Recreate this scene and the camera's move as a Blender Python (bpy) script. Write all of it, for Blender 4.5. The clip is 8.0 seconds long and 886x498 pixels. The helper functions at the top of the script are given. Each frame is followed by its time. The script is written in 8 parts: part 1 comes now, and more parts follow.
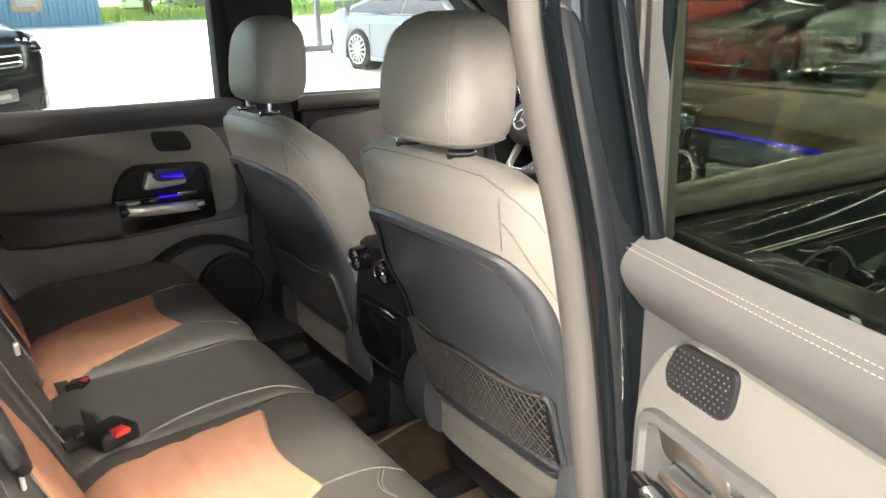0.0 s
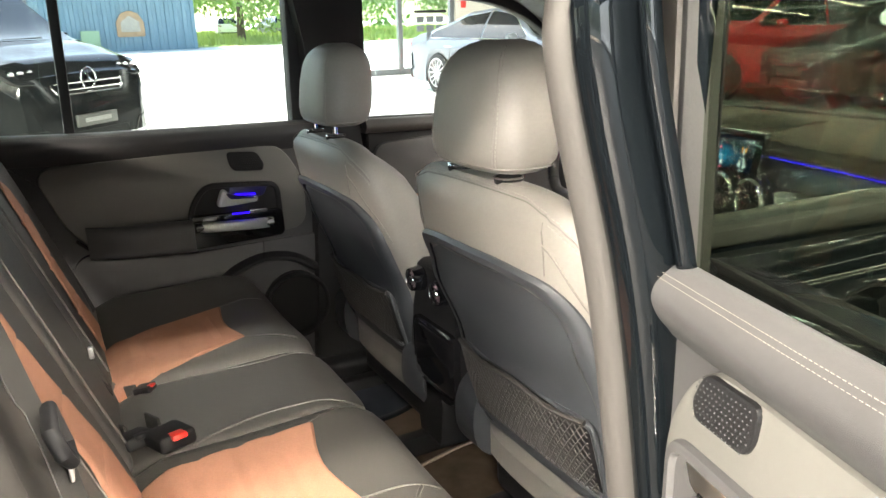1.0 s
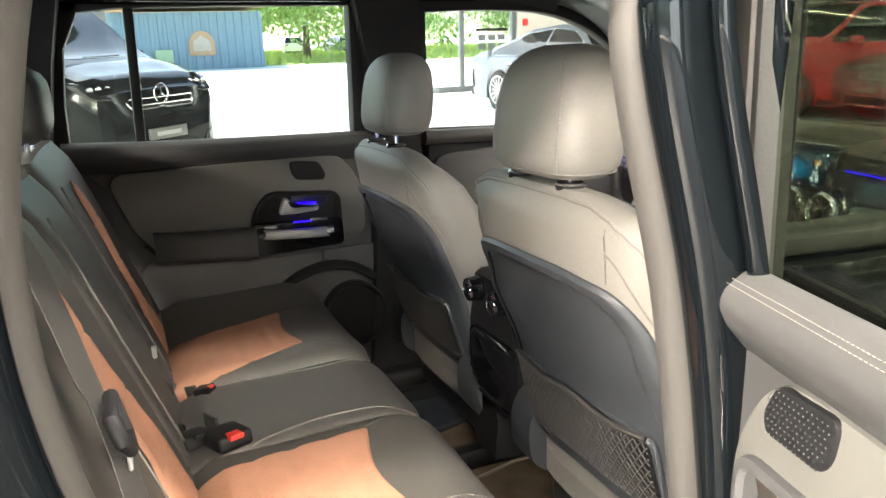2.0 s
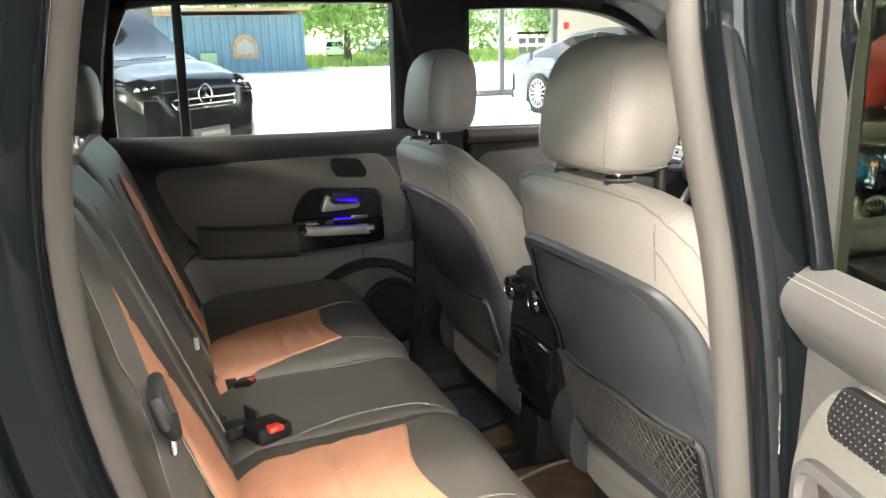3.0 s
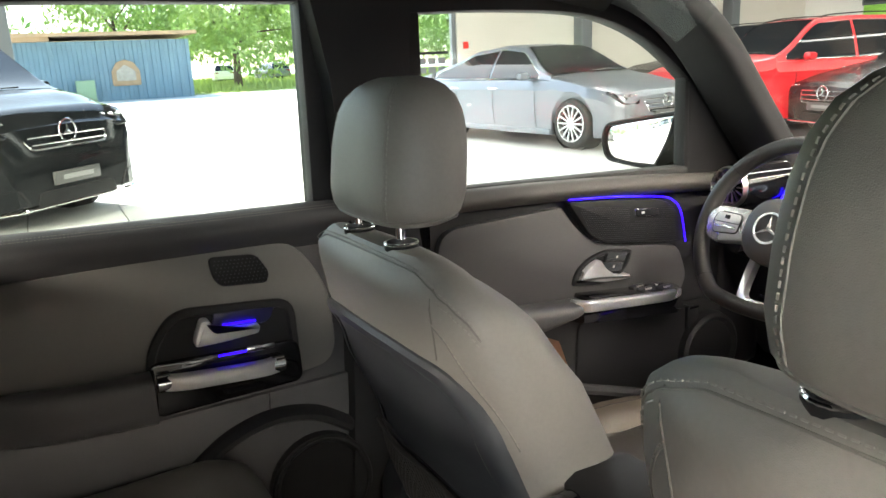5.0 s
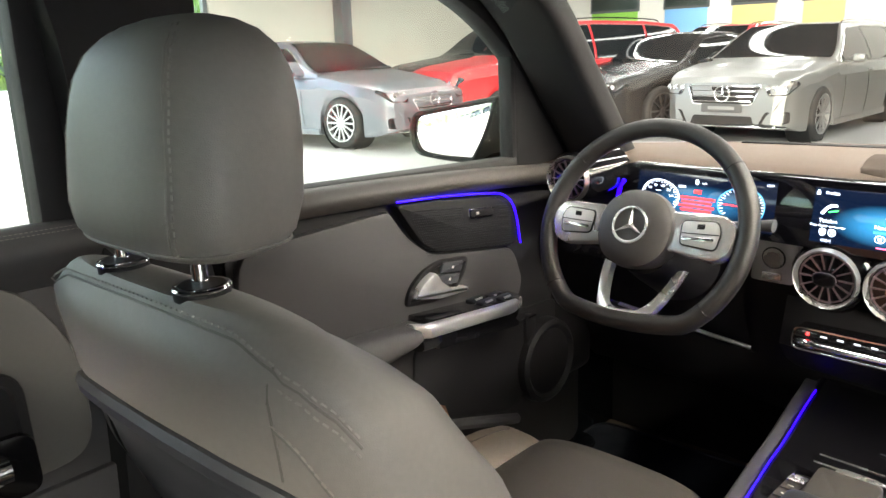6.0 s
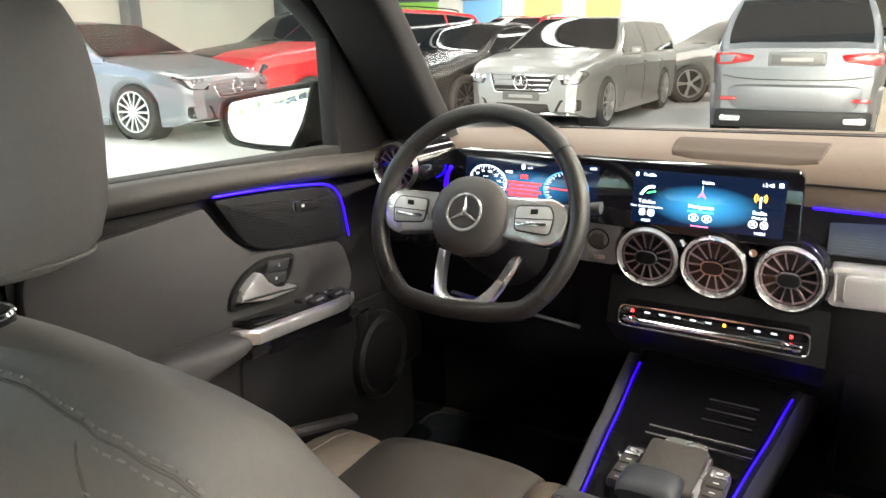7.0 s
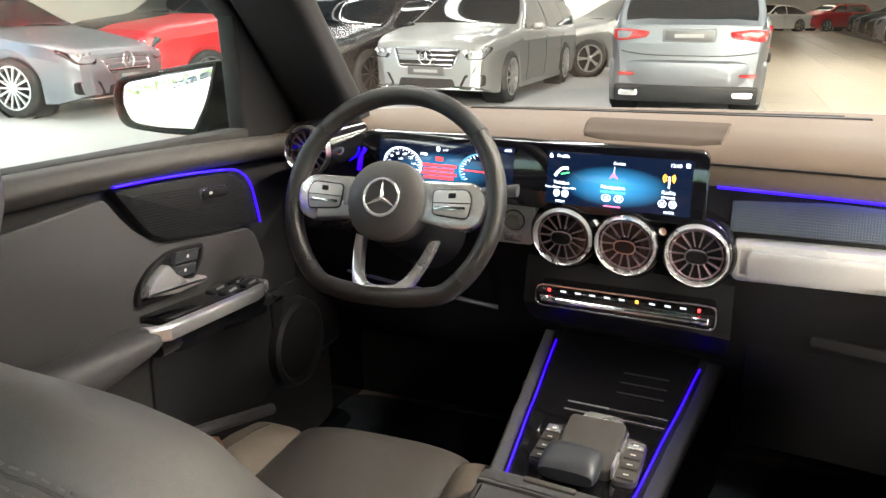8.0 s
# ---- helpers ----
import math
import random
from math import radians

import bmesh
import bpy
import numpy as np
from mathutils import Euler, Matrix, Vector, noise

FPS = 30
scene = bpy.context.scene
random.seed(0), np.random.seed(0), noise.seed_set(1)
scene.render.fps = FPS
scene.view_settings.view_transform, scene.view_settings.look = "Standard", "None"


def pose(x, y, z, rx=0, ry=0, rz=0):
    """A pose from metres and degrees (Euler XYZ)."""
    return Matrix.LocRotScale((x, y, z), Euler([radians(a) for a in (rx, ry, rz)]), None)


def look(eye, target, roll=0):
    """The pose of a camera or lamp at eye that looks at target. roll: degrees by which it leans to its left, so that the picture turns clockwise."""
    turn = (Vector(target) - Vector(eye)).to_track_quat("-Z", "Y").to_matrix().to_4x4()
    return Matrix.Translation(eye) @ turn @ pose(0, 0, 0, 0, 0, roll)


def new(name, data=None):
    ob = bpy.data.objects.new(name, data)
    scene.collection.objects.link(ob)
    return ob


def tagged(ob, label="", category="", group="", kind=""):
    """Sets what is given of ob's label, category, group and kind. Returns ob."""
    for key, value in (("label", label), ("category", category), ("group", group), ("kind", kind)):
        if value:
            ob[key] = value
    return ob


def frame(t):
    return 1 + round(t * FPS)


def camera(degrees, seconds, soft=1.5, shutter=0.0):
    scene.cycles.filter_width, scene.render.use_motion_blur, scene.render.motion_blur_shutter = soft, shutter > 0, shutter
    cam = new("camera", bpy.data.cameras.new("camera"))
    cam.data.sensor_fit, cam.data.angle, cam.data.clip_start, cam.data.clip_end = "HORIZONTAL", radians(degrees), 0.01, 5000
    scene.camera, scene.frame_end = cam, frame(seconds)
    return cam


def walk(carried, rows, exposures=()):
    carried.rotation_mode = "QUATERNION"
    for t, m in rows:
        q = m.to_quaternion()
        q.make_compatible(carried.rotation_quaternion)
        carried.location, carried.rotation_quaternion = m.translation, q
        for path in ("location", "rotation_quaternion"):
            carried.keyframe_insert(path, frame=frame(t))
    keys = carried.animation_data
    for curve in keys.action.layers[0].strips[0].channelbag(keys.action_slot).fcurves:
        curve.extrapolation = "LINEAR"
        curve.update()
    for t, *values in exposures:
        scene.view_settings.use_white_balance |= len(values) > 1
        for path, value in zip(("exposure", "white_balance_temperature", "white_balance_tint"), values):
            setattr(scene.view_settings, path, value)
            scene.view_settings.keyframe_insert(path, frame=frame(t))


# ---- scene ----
cam = camera(62.5, 8.0)
PATH = [
    (0, (1.268, -0.6, 1.194), (-0.309, 0.462, 0.573), -1.9),
    (0.5, (1.297, -0.585, 1.204), (-0.34, 0.401, 0.611), -2.0),
    (1, (1.308, -0.574, 1.2), (-0.391, 0.322, 0.643), -2.0),
    (1.5, (1.309, -0.564, 1.191), (-0.437, 0.257, 0.664), -2.2),
    (2, (1.301, -0.573, 1.181), (-0.478, 0.189, 0.675), -2.1),
    (3.5, (1.259, -0.579, 1.16), (-0.568, 0.072, 0.672), -2.0),
    (4, (1.086, -0.538, 1.159), (-0.742, 0.113, 0.678), -2.1),
    (4.2, (0.976, -0.499, 1.167), (-0.85, 0.165, 0.69), -2.2),
    (5.3, (0.394, -0.333, 1.19), (-1.24, 0.728, 0.736), -3.2),
    (5.5, (0.327, -0.303, 1.178), (-1.235, 0.857, 0.717), -3.0),
    (6, (0.219, -0.262, 1.146), (-1.121, 1.143, 0.667), -2.8),
    (6.5, (0.185, -0.241, 1.138), (-0.923, 1.346, 0.633), -2.4),
    (7, (0.153, -0.225, 1.137), (-0.772, 1.468, 0.608), -1.9),
    (7.5, (0.141, -0.219, 1.148), (-0.643, 1.531, 0.581), -1.7),
    (8, (0.132, -0.216, 1.149), (-0.559, 1.562, 0.548), -1.4),
]
walk(cam, [(t, look(eye, target, roll)) for t, eye, target, roll in PATH], [(0.0, 2.62), (3.5, 2.62), (4.0, 2.56), (5.5, 2.58), (8.0, 2.44)])

SKY, SUN, HALL, RIGHT, EAST = 0.15, 5.0, 128.0, 5.2, 260.0

# everything outside the car goes through LOT, a tilt that fits the camera's view
LOT = pose(0, 0, -0.11, 0.22, 1.72, 0)

# ---------------------------------------------------------------- world, sun, lamps
world = bpy.data.worlds.new("sky")
scene.world = world
world.use_nodes = True
wn, wl = world.node_tree.nodes, world.node_tree.links
sky = wn.new("ShaderNodeTexSky")
sky.sky_type = "NISHITA"
sky.sun_disc = False
sky.sun_elevation, sky.sun_rotation = radians(52), radians(-115)
sky.air_density, sky.dust_density = 1.2, 2.0
wl.new(sky.outputs[0], wn["Background"].inputs[0])
wn["Background"].inputs[1].default_value = SKY

sun = new("sun", bpy.data.lights.new("sun", "SUN"))
sun.data.energy, sun.data.angle, sun.data.color = SUN, radians(14.0), (1.0, 0.95, 0.87)
sun.matrix_basis = look((-20 * math.sin(radians(115)) * 1.0, 20 * math.cos(radians(115)), 22), (0, 0, 0))


def area_lamp(name, m, sx, sy, watts, color):
    d = bpy.data.lights.new(name, "AREA")
    d.shape, d.size, d.size_y, d.energy, d.color = "RECTANGLE", sx, sy, watts, color
    ob = new(name, d)
    ob.matrix_basis = m
    return ob


# strip lamps under the hall's ceiling: x, middle y, length, share of power
# the two short strips at y -11 are added to brighten the open door
STRIPS = ((-9.0, 13.0, 17.0, 1.0), (-5.5, 6.0, 30.0, 1.0), (-2.0, 8.0, 26.0, 1.0), (1.5, 12.0, 18.0, 0.8), (4.6, 42.0, 36.0, 0.6),
          (2.6, -5.0, 16.0, RIGHT * 0.8), (5.2, -5.0, 16.0, RIGHT * 1.1), (7.8, -5.0, 16.0, RIGHT * 0.7), (10.4, -5.0, 16.0, RIGHT * 0.6),
          (5.5, 12.0, 15.0, RIGHT * 0.4), (8.5, 12.0, 15.0, RIGHT * 0.4), (11.5, 12.0, 15.0, RIGHT * 0.4), (3.9, -11.0, 5.0, RIGHT * 3.0), (6.5, -11.0, 5.0, RIGHT * 3.0))
for lx, ly, ln, share in STRIPS:
    area_lamp("strip_lamp", LOT @ pose(lx, ly, 4.72), 0.30, ln, HALL * share, (1.0, 0.90, 0.76) if lx > 2 else (1.0, 0.97, 0.92))


# area lamp added in the unseen east glazing, standing in for daylight
area_lamp("daylight_east", LOT @ pose(14.8, -9.0, 2.3, 0, 90, 0), 3.6, 9.6, EAST, (0.93, 0.97, 1.0))

# ---------------------------------------------------------------- mesh helpers


def ring(cx, cy, a, b, n=24, e=2.0, ph=0.0):
    """A superellipse with half sizes a, b and exponent e, as (u, v)."""
    out = []
    for i in range(n):
        t = 2 * math.pi * (i + ph) / n
        c, s = math.cos(t), math.sin(t)
        out.append((cx + a * math.copysign(abs(c) ** (2 / e), c), cy + b * math.copysign(abs(s) ** (2 / e), s)))
    return out


def loft(rings, caps=True, closed=True, loop=False, bm=None):
    """Skins rings of equally many points."""
    bm = bm or bmesh.new()
    vs = [[bm.verts.new(p) for p in r] for r in rings]
    n = len(vs[0])
    m = len(vs)
    for j in range(m if loop else m - 1):
        for i in range(n if closed else n - 1):
            q = (vs[j][i], vs[j][(i + 1) % n], vs[(j + 1) % m][(i + 1) % n], vs[(j + 1) % m][i])
            if len(set(q)) == 4:
                bm.faces.new(q)
    if caps and closed and not loop:
        bm.faces.new(vs[0][::-1])
        bm.faces.new(vs[-1])
    return bm


def smooth_path(pts, k=6, loop=False):
    """Catmull-Rom points through pts."""
    pts = [Vector(p) for p in pts]
    n = len(pts)
    out = []
    for i in range(n if loop else n - 1):
        if loop:
            a, b, c, d = pts[i - 1], pts[i], pts[(i + 1) % n], pts[(i + 2) % n]
        else:
            a, b, c, d = pts[max(i - 1, 0)], pts[i], pts[i + 1], pts[min(i + 2, n - 1)]
        for j in range(k):
            t = j / k
            out.append(0.5 * ((2 * b) + (c - a) * t + (2 * a - 5 * b + 4 * c - d) * t * t + (3 * b - a - 3 * c + d) * t ** 3))
    if not loop:
        out.append(pts[-1])
    return out


def sweep(path, profile, up=(0, 0, 1), loop=False, bm=None):
    """A profile of (side, up) points carried along a path."""
    path = [Vector(p) for p in path]
    up = Vector(up)
    n = len(path)
    rings = []
    for i, p in enumerate(path):
        a = path[i - 1] if (i or loop) else path[0]
        b = path[(i + 1) % n] if (i < n - 1 or loop) else path[-1]
        t = (b - a).normalized()
        s = t.cross(up)
        s = s.normalized() if s.length > 1e-6 else Vector((1, 0, 0))
        w = s.cross(t).normalized()
        rings.append([p + s * u + w * v for u, v in profile])
    return loft(rings, loop=loop, bm=bm)


def tube(path, r, n=8, up=(0, 0, 1), loop=False, bm=None):
    return sweep(path, ring(0, 0, r, r, n), up, loop, bm)


def box(x0, x1, y0, y1, z0, z1, bevel=0.0, seg=2, bm=None):
    own = bm is None
    b = bmesh.new()
    bmesh.ops.create_cube(b, size=1)
    for v in b.verts:
        v.co = Vector(((x0 + x1) / 2 + v.co.x * (x1 - x0), (y0 + y1) / 2 + v.co.y * (y1 - y0), (z0 + z1) / 2 + v.co.z * (z1 - z0)))
    if bevel:
        bmesh.ops.bevel(b, geom=b.edges[:], offset=bevel, segments=seg, affect="EDGES", profile=0.5)
    if own:
        return b
    join(bm, b)
    return bm


def join(bm, other):
    m = bpy.data.meshes.new("tmp")
    other.to_mesh(m)
    other.free()
    bm.from_mesh(m)
    bpy.data.meshes.remove(m)
    return bm


def rpoly(pts, r=0.02, seg=4):
    """A polygon with its corners rounded; a point may carry its own radius as third value."""
    n = len(pts)
    out = []
    for i in range(n):
        p = Vector(pts[i][:2])
        a, b = Vector(pts[i - 1][:2]) - p, Vector(pts[(i + 1) % n][:2]) - p
        rr = pts[i][2] if len(pts[i]) > 2 else r
        d = min(rr, a.length * 0.45, b.length * 0.45)
        p0, p1 = p + a.normalized() * d, p + b.normalized() * d
        for j in range(seg + 1):
            t = j / seg
            q = (1 - t) ** 2 * p0 + 2 * t * (1 - t) * p + t * t * p1
            out.append((q.x, q.y))
    return out


def inset(pts, d):
    """A closed 2D outline moved inwards by d."""
    area = sum(pts[i - 1][0] * pts[i][1] - pts[i][0] * pts[i - 1][1] for i in range(len(pts)))
    s = 1 if area > 0 else -1
    n = len(pts)
    out = []
    for i in range(n):
        a, b = Vector(pts[i - 1]), Vector(pts[(i + 1) % n])
        t = b - a
        if t.length < 1e-9:
            out.append(pts[i])
            continue
        t.normalize()
        out.append((pts[i][0] - t.y * s * d, pts[i][1] + t.x * s * d))
    return out


def prism(outline, to3, d0, d1, bevel=0.004, bm=None, dish=0.0):
    """A plate with that outline from depth d0 to d1, its front edge rounded; dish: depth by which its middle sinks."""
    loops = [(outline, d0), (outline, d1 - bevel), (inset(outline, bevel * 0.3), d1 - bevel * 0.3), (inset(outline, bevel), d1)]
    if dish:
        loops += [(inset(outline, bevel + abs(dish)), d1), (inset(outline, bevel + abs(dish) * 1.6), d1 - dish)]
    return loft([[to3(u, v, d) for u, v in o] for o, d in loops], bm=bm)


OFF = {}


def empty(name, loc, label, category, group="", kind=""):
    ob = tagged(new(name), label, category, group, kind)
    ob.empty_display_size = 0.05
    ob.matrix_basis = Matrix.Translation(loc)
    OFF[ob] = Vector(loc)
    return ob


def part(name, bm, material, parent=None, label="", angle=38, smooth=True, shadow=True):
    """Links a bmesh, given in the thing's own build space, as one mesh object under parent."""
    off = OFF.get(parent, Vector((0, 0, 0)))
    if off.length:
        bmesh.ops.translate(bm, verts=bm.verts, vec=-off)
    bmesh.ops.remove_doubles(bm, verts=bm.verts, dist=1e-5)
    bmesh.ops.recalc_face_normals(bm, faces=bm.faces)
    me = bpy.data.meshes.new(name)
    bm.to_mesh(me)
    bm.free()
    if smooth:
        me.polygons.foreach_set("use_smooth", [True] * len(me.polygons))
        me.set_sharp_from_angle(angle=radians(angle))
    me.materials.append(material)
    ob = new(name, me)
    ob.parent = parent
    OFF[ob] = off
    if label:
        ob["label"] = label
    ob.visible_shadow = shadow
    return ob


def again(name, src, parent, m):
    """Another piece on the same mesh."""
    ob = new(name, src.data)
    ob.parent = parent
    ob.matrix_basis = m
    OFF[ob] = OFF.get(parent, Vector())
    return ob


def stitches(path, step=0.006, r=0.0009, length=0.6, up=(0, 0, 1)):
    """A row of short raised threads along a path."""
    path = [Vector(p) for p in path]
    bm = bmesh.new()
    acc = 0.0
    for a, b in zip(path, path[1:]):
        d = b - a
        L = d.length
        if L < 1e-9:
            continue
        while acc < L:
            p = a + d * (acc / L)
            q = p + d.normalized() * step * length
            sweep([p, q], ring(0, 0, r, r, 4), up, bm=bm)
            acc += step
        acc -= L
    return bm


# ---------------------------------------------------------------- materials


def mat(name, color, rough=0.5, metal=0.0, grain=0.0, grain_scale=300.0, bump=0.0, vary=0.0, vary_scale=6.0, coat=0.0, spec=0.5,
        pattern="noise", emit=None, power=0.0, alpha=1.0, rough_vary=0.0, rnd=0.0):
    m = bpy.data.materials.new(name)
    m.use_nodes = True
    nt = m.node_tree
    b = nt.nodes["Principled BSDF"]
    b.inputs["Base Color"].default_value = (*color, 1)
    b.inputs["Roughness"].default_value = rough
    b.inputs["Metallic"].default_value = metal
    b.inputs["Coat Weight"].default_value = coat
    b.inputs["Coat Roughness"].default_value = 0.04
    b.inputs["Specular IOR Level"].default_value = spec
    if emit:
        b.inputs["Emission Color"].default_value = (*emit, 1)
        b.inputs["Emission Strength"].default_value = power
    tc = nt.nodes.new("ShaderNodeTexCoord")
    if vary or rough_vary:
        nz = nt.nodes.new("ShaderNodeTexNoise")
        nz.inputs["Scale"].default_value = vary_scale
        nz.inputs["Detail"].default_value = 6
        nt.links.new(tc.outputs["Object"], nz.inputs["Vector"])
    if vary:
        fine = nt.nodes.new("ShaderNodeTexNoise")
        fine.inputs["Scale"].default_value = vary_scale * 22
        fine.inputs["Detail"].default_value = 3
        nt.links.new(tc.outputs["Object"], fine.inputs["Vector"])
        mix = nt.nodes.new("ShaderNodeMix")
        mix.data_type = "FLOAT"
        mix.inputs["Factor"].default_value = 0.35
        nt.links.new(nz.outputs["Fac"], mix.inputs["A"])
        nt.links.new(fine.outputs["Fac"], mix.inputs["B"])
        ramp = nt.nodes.new("ShaderNodeValToRGB")
        lo, hi = [c * (1 - vary) for c in color], [min(1, c * (1 + vary)) for c in color]
        ramp.color_ramp.elements[0].position, ramp.color_ramp.elements[1].position = 0.3, 0.7
        ramp.color_ramp.elements[0].color, ramp.color_ramp.elements[1].color = (*lo, 1), (*hi, 1)
        nt.links.new(mix.outputs["Result"], ramp.inputs["Fac"])
        last = ramp.outputs["Color"]
        if rnd:
            oi = nt.nodes.new("ShaderNodeObjectInfo")
            mr = nt.nodes.new("ShaderNodeMapRange")
            mr.inputs["To Min"].default_value, mr.inputs["To Max"].default_value = 1 - rnd, 1 + rnd
            nt.links.new(oi.outputs["Random"], mr.inputs["Value"])
            hs = nt.nodes.new("ShaderNodeHueSaturation")
            nt.links.new(mr.outputs["Result"], hs.inputs["Value"])
            nt.links.new(last, hs.inputs["Color"])
            last = hs.outputs["Color"]
        nt.links.new(last, b.inputs["Base Color"])
    if rough_vary:
        mr2 = nt.nodes.new("ShaderNodeMapRange")
        mr2.inputs["To Min"].default_value, mr2.inputs["To Max"].default_value = rough - rough_vary, rough + rough_vary
        nt.links.new(nz.outputs["Fac"], mr2.inputs["Value"])
        nt.links.new(mr2.outputs["Result"], b.inputs["Roughness"])
    if bump:
        if pattern == "leather":
            g = nt.nodes.new("ShaderNodeTexVoronoi")
            g.feature = "DISTANCE_TO_EDGE"
            g.inputs["Scale"].default_value = grain_scale
            out = g.outputs["Distance"]
        elif pattern == "weave":
            g = nt.nodes.new("ShaderNodeTexWave")
            g.bands_direction = "DIAGONAL"
            g.inputs["Scale"].default_value = grain_scale
            g.inputs["Distortion"].default_value = 1.5
            out = g.outputs["Fac"]
        elif pattern == "ribs":
            g = nt.nodes.new("ShaderNodeTexWave")
            g.bands_direction = "Y"
            g.inputs["Scale"].default_value = grain_scale
            out = g.outputs["Fac"]
        else:
            g = nt.nodes.new("ShaderNodeTexNoise")
            g.inputs["Scale"].default_value = grain_scale
            g.inputs["Detail"].default_value = 4
            out = g.outputs["Fac"]
        nt.links.new(tc.outputs["Object"], g.inputs["Vector"])
        bp = nt.nodes.new("ShaderNodeBump")
        bp.inputs["Strength"].default_value = bump
        bp.inputs["Distance"].default_value = 0.001
        nt.links.new(out, bp.inputs["Height"])
        nt.links.new(bp.outputs["Normal"], b.inputs["Normal"])
    return m


def glass(name, tint=(0.9, 0.95, 0.93), gloss=0.045):
    """A thin pane: clear with a mirror share that grows at grazing angles."""
    m = bpy.data.materials.new(name)
    m.use_nodes = True
    nt = m.node_tree
    nt.nodes.remove(nt.nodes["Principled BSDF"])
    t = nt.nodes.new("ShaderNodeBsdfTransparent")
    t.inputs[0].default_value = (*tint, 1)
    g = nt.nodes.new("ShaderNodeBsdfGlossy")
    g.inputs["Roughness"].default_value = 0.01
    f = nt.nodes.new("ShaderNodeLayerWeight")
    f.inputs["Blend"].default_value = 0.5
    pw = nt.nodes.new("ShaderNodeMath")
    pw.operation, pw.inputs[1].default_value = "POWER", 5.0
    ad = nt.nodes.new("ShaderNodeMath")
    ad.operation, ad.inputs[1].default_value, ad.inputs[2].default_value = "MULTIPLY_ADD", 1.0 - gloss, gloss
    nt.links.new(f.outputs["Facing"], pw.inputs[0])
    nt.links.new(pw.outputs[0], ad.inputs[0])
    mx = nt.nodes.new("ShaderNodeMixShader")
    nt.links.new(ad.outputs[0], mx.inputs[0])
    nt.links.new(t.outputs[0], mx.inputs[1])
    nt.links.new(g.outputs[0], mx.inputs[2])
    nt.links.new(mx.outputs[0], nt.nodes["Material Output"].inputs[0])
    return m


LEATHER = mat("grey_leather", (0.168, 0.160, 0.147), 0.50, bump=0.25, pattern="leather", grain_scale=650, vary=0.10, vary_scale=9, rough_vary=0.06)
# darker copy of the seat leather, offsetting too much light on the bench
LEATHER_DARK = mat("dark_leather", (0.066, 0.063, 0.058), 0.48, bump=0.3, pattern="leather", grain_scale=600, vary=0.12, vary_scale=8, rough_vary=0.07)
ORANGE = mat("orange_fabric", (0.43, 0.225, 0.148), 0.8, bump=0.4, pattern="ribs", grain_scale=330, vary=0.12, vary_scale=14, spec=0.2)
SHELL = mat("seat_shell_plastic", (0.030, 0.033, 0.038), 0.46, bump=0.2, grain_scale=900, vary=0.10, vary_scale=12)
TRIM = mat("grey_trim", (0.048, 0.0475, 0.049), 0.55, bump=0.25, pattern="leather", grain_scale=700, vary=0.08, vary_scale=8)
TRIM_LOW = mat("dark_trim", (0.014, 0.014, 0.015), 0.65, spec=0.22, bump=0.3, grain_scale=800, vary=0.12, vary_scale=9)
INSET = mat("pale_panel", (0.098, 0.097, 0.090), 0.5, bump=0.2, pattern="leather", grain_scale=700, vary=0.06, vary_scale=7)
BELTLINE = mat("brown_grey_trim", (0.045, 0.041, 0.037), 0.55, bump=0.25, pattern="leather", grain_scale=700, vary=0.08, vary_scale=8)
DASHTOP = mat("dash_top_skin", (0.090, 0.064, 0.046), 0.55, bump=0.3, pattern="leather", grain_scale=700, vary=0.07, vary_scale=7)
BLACKPL = mat("black_plastic", (0.010, 0.010, 0.011), 0.5, spec=0.22, bump=0.2, grain_scale=900, vary=0.15, vary_scale=15)
PIANO = mat("piano_black", (0.006, 0.006, 0.007), 0.06, coat=0.5, rough_vary=0.02)
SILVER = mat("brushed_silver", (0.62, 0.60, 0.57), 0.28, 1.0, bump=0.05, grain_scale=500, rough_vary=0.06)
SATIN = mat("satin_silver", (0.76, 0.76, 0.76), 0.28, 0.82, rough_vary=0.05)
CHROME = mat("chrome", (0.85, 0.85, 0.86), 0.07, 1.0)
ROSE = mat("vent_copper", (0.26, 0.18, 0.20), 0.3, 0.6, rough_vary=0.05)
CARPET = mat("brown_carpet", (0.105, 0.080, 0.060), 0.95, bump=0.9, grain_scale=420, vary=0.35, vary_scale=20, spec=0.1)
CARPET_DARK = mat("dark_carpet", (0.042, 0.045, 0.052), 0.95, bump=0.9, grain_scale=420, vary=0.3, vary_scale=20, spec=0.1)
NET = mat("net_cord", (0.021, 0.019, 0.018), 0.7, vary=0.15, vary_scale=40)
BELT = mat("belt_webbing", (0.030, 0.029, 0.028), 0.7, bump=0.5, pattern="weave", grain_scale=300, vary=0.2, vary_scale=25)
RED = mat("red_plastic", (0.62, 0.03, 0.02), 0.4, vary=0.1, vary_scale=40)
SEAL = mat("grey_door_seal", (0.030, 0.028, 0.026), 0.7, bump=0.2, grain_scale=500, vary=0.08, vary_scale=10)
PAINT = mat("black_paint", (0.003, 0.004, 0.005), 0.04, rough_vary=0.015, spec=0.22)
HEADLINER = mat("dark_headliner", (0.018, 0.018, 0.018), 0.9, spec=0.1, bump=0.5, grain_scale=700, vary=0.15, vary_scale=20)
STITCH = mat("pale_thread", (0.21, 0.20, 0.185), 0.7, vary=0.1, vary_scale=60)
STITCH_DARK = mat("grey_thread", (0.20, 0.185, 0.165), 0.7, vary=0.1, vary_scale=60)
BLUE = mat("blue_light", (0.01, 0.01, 0.05), 0.4, emit=(0.012, 0.0, 1.0), power=1.1)
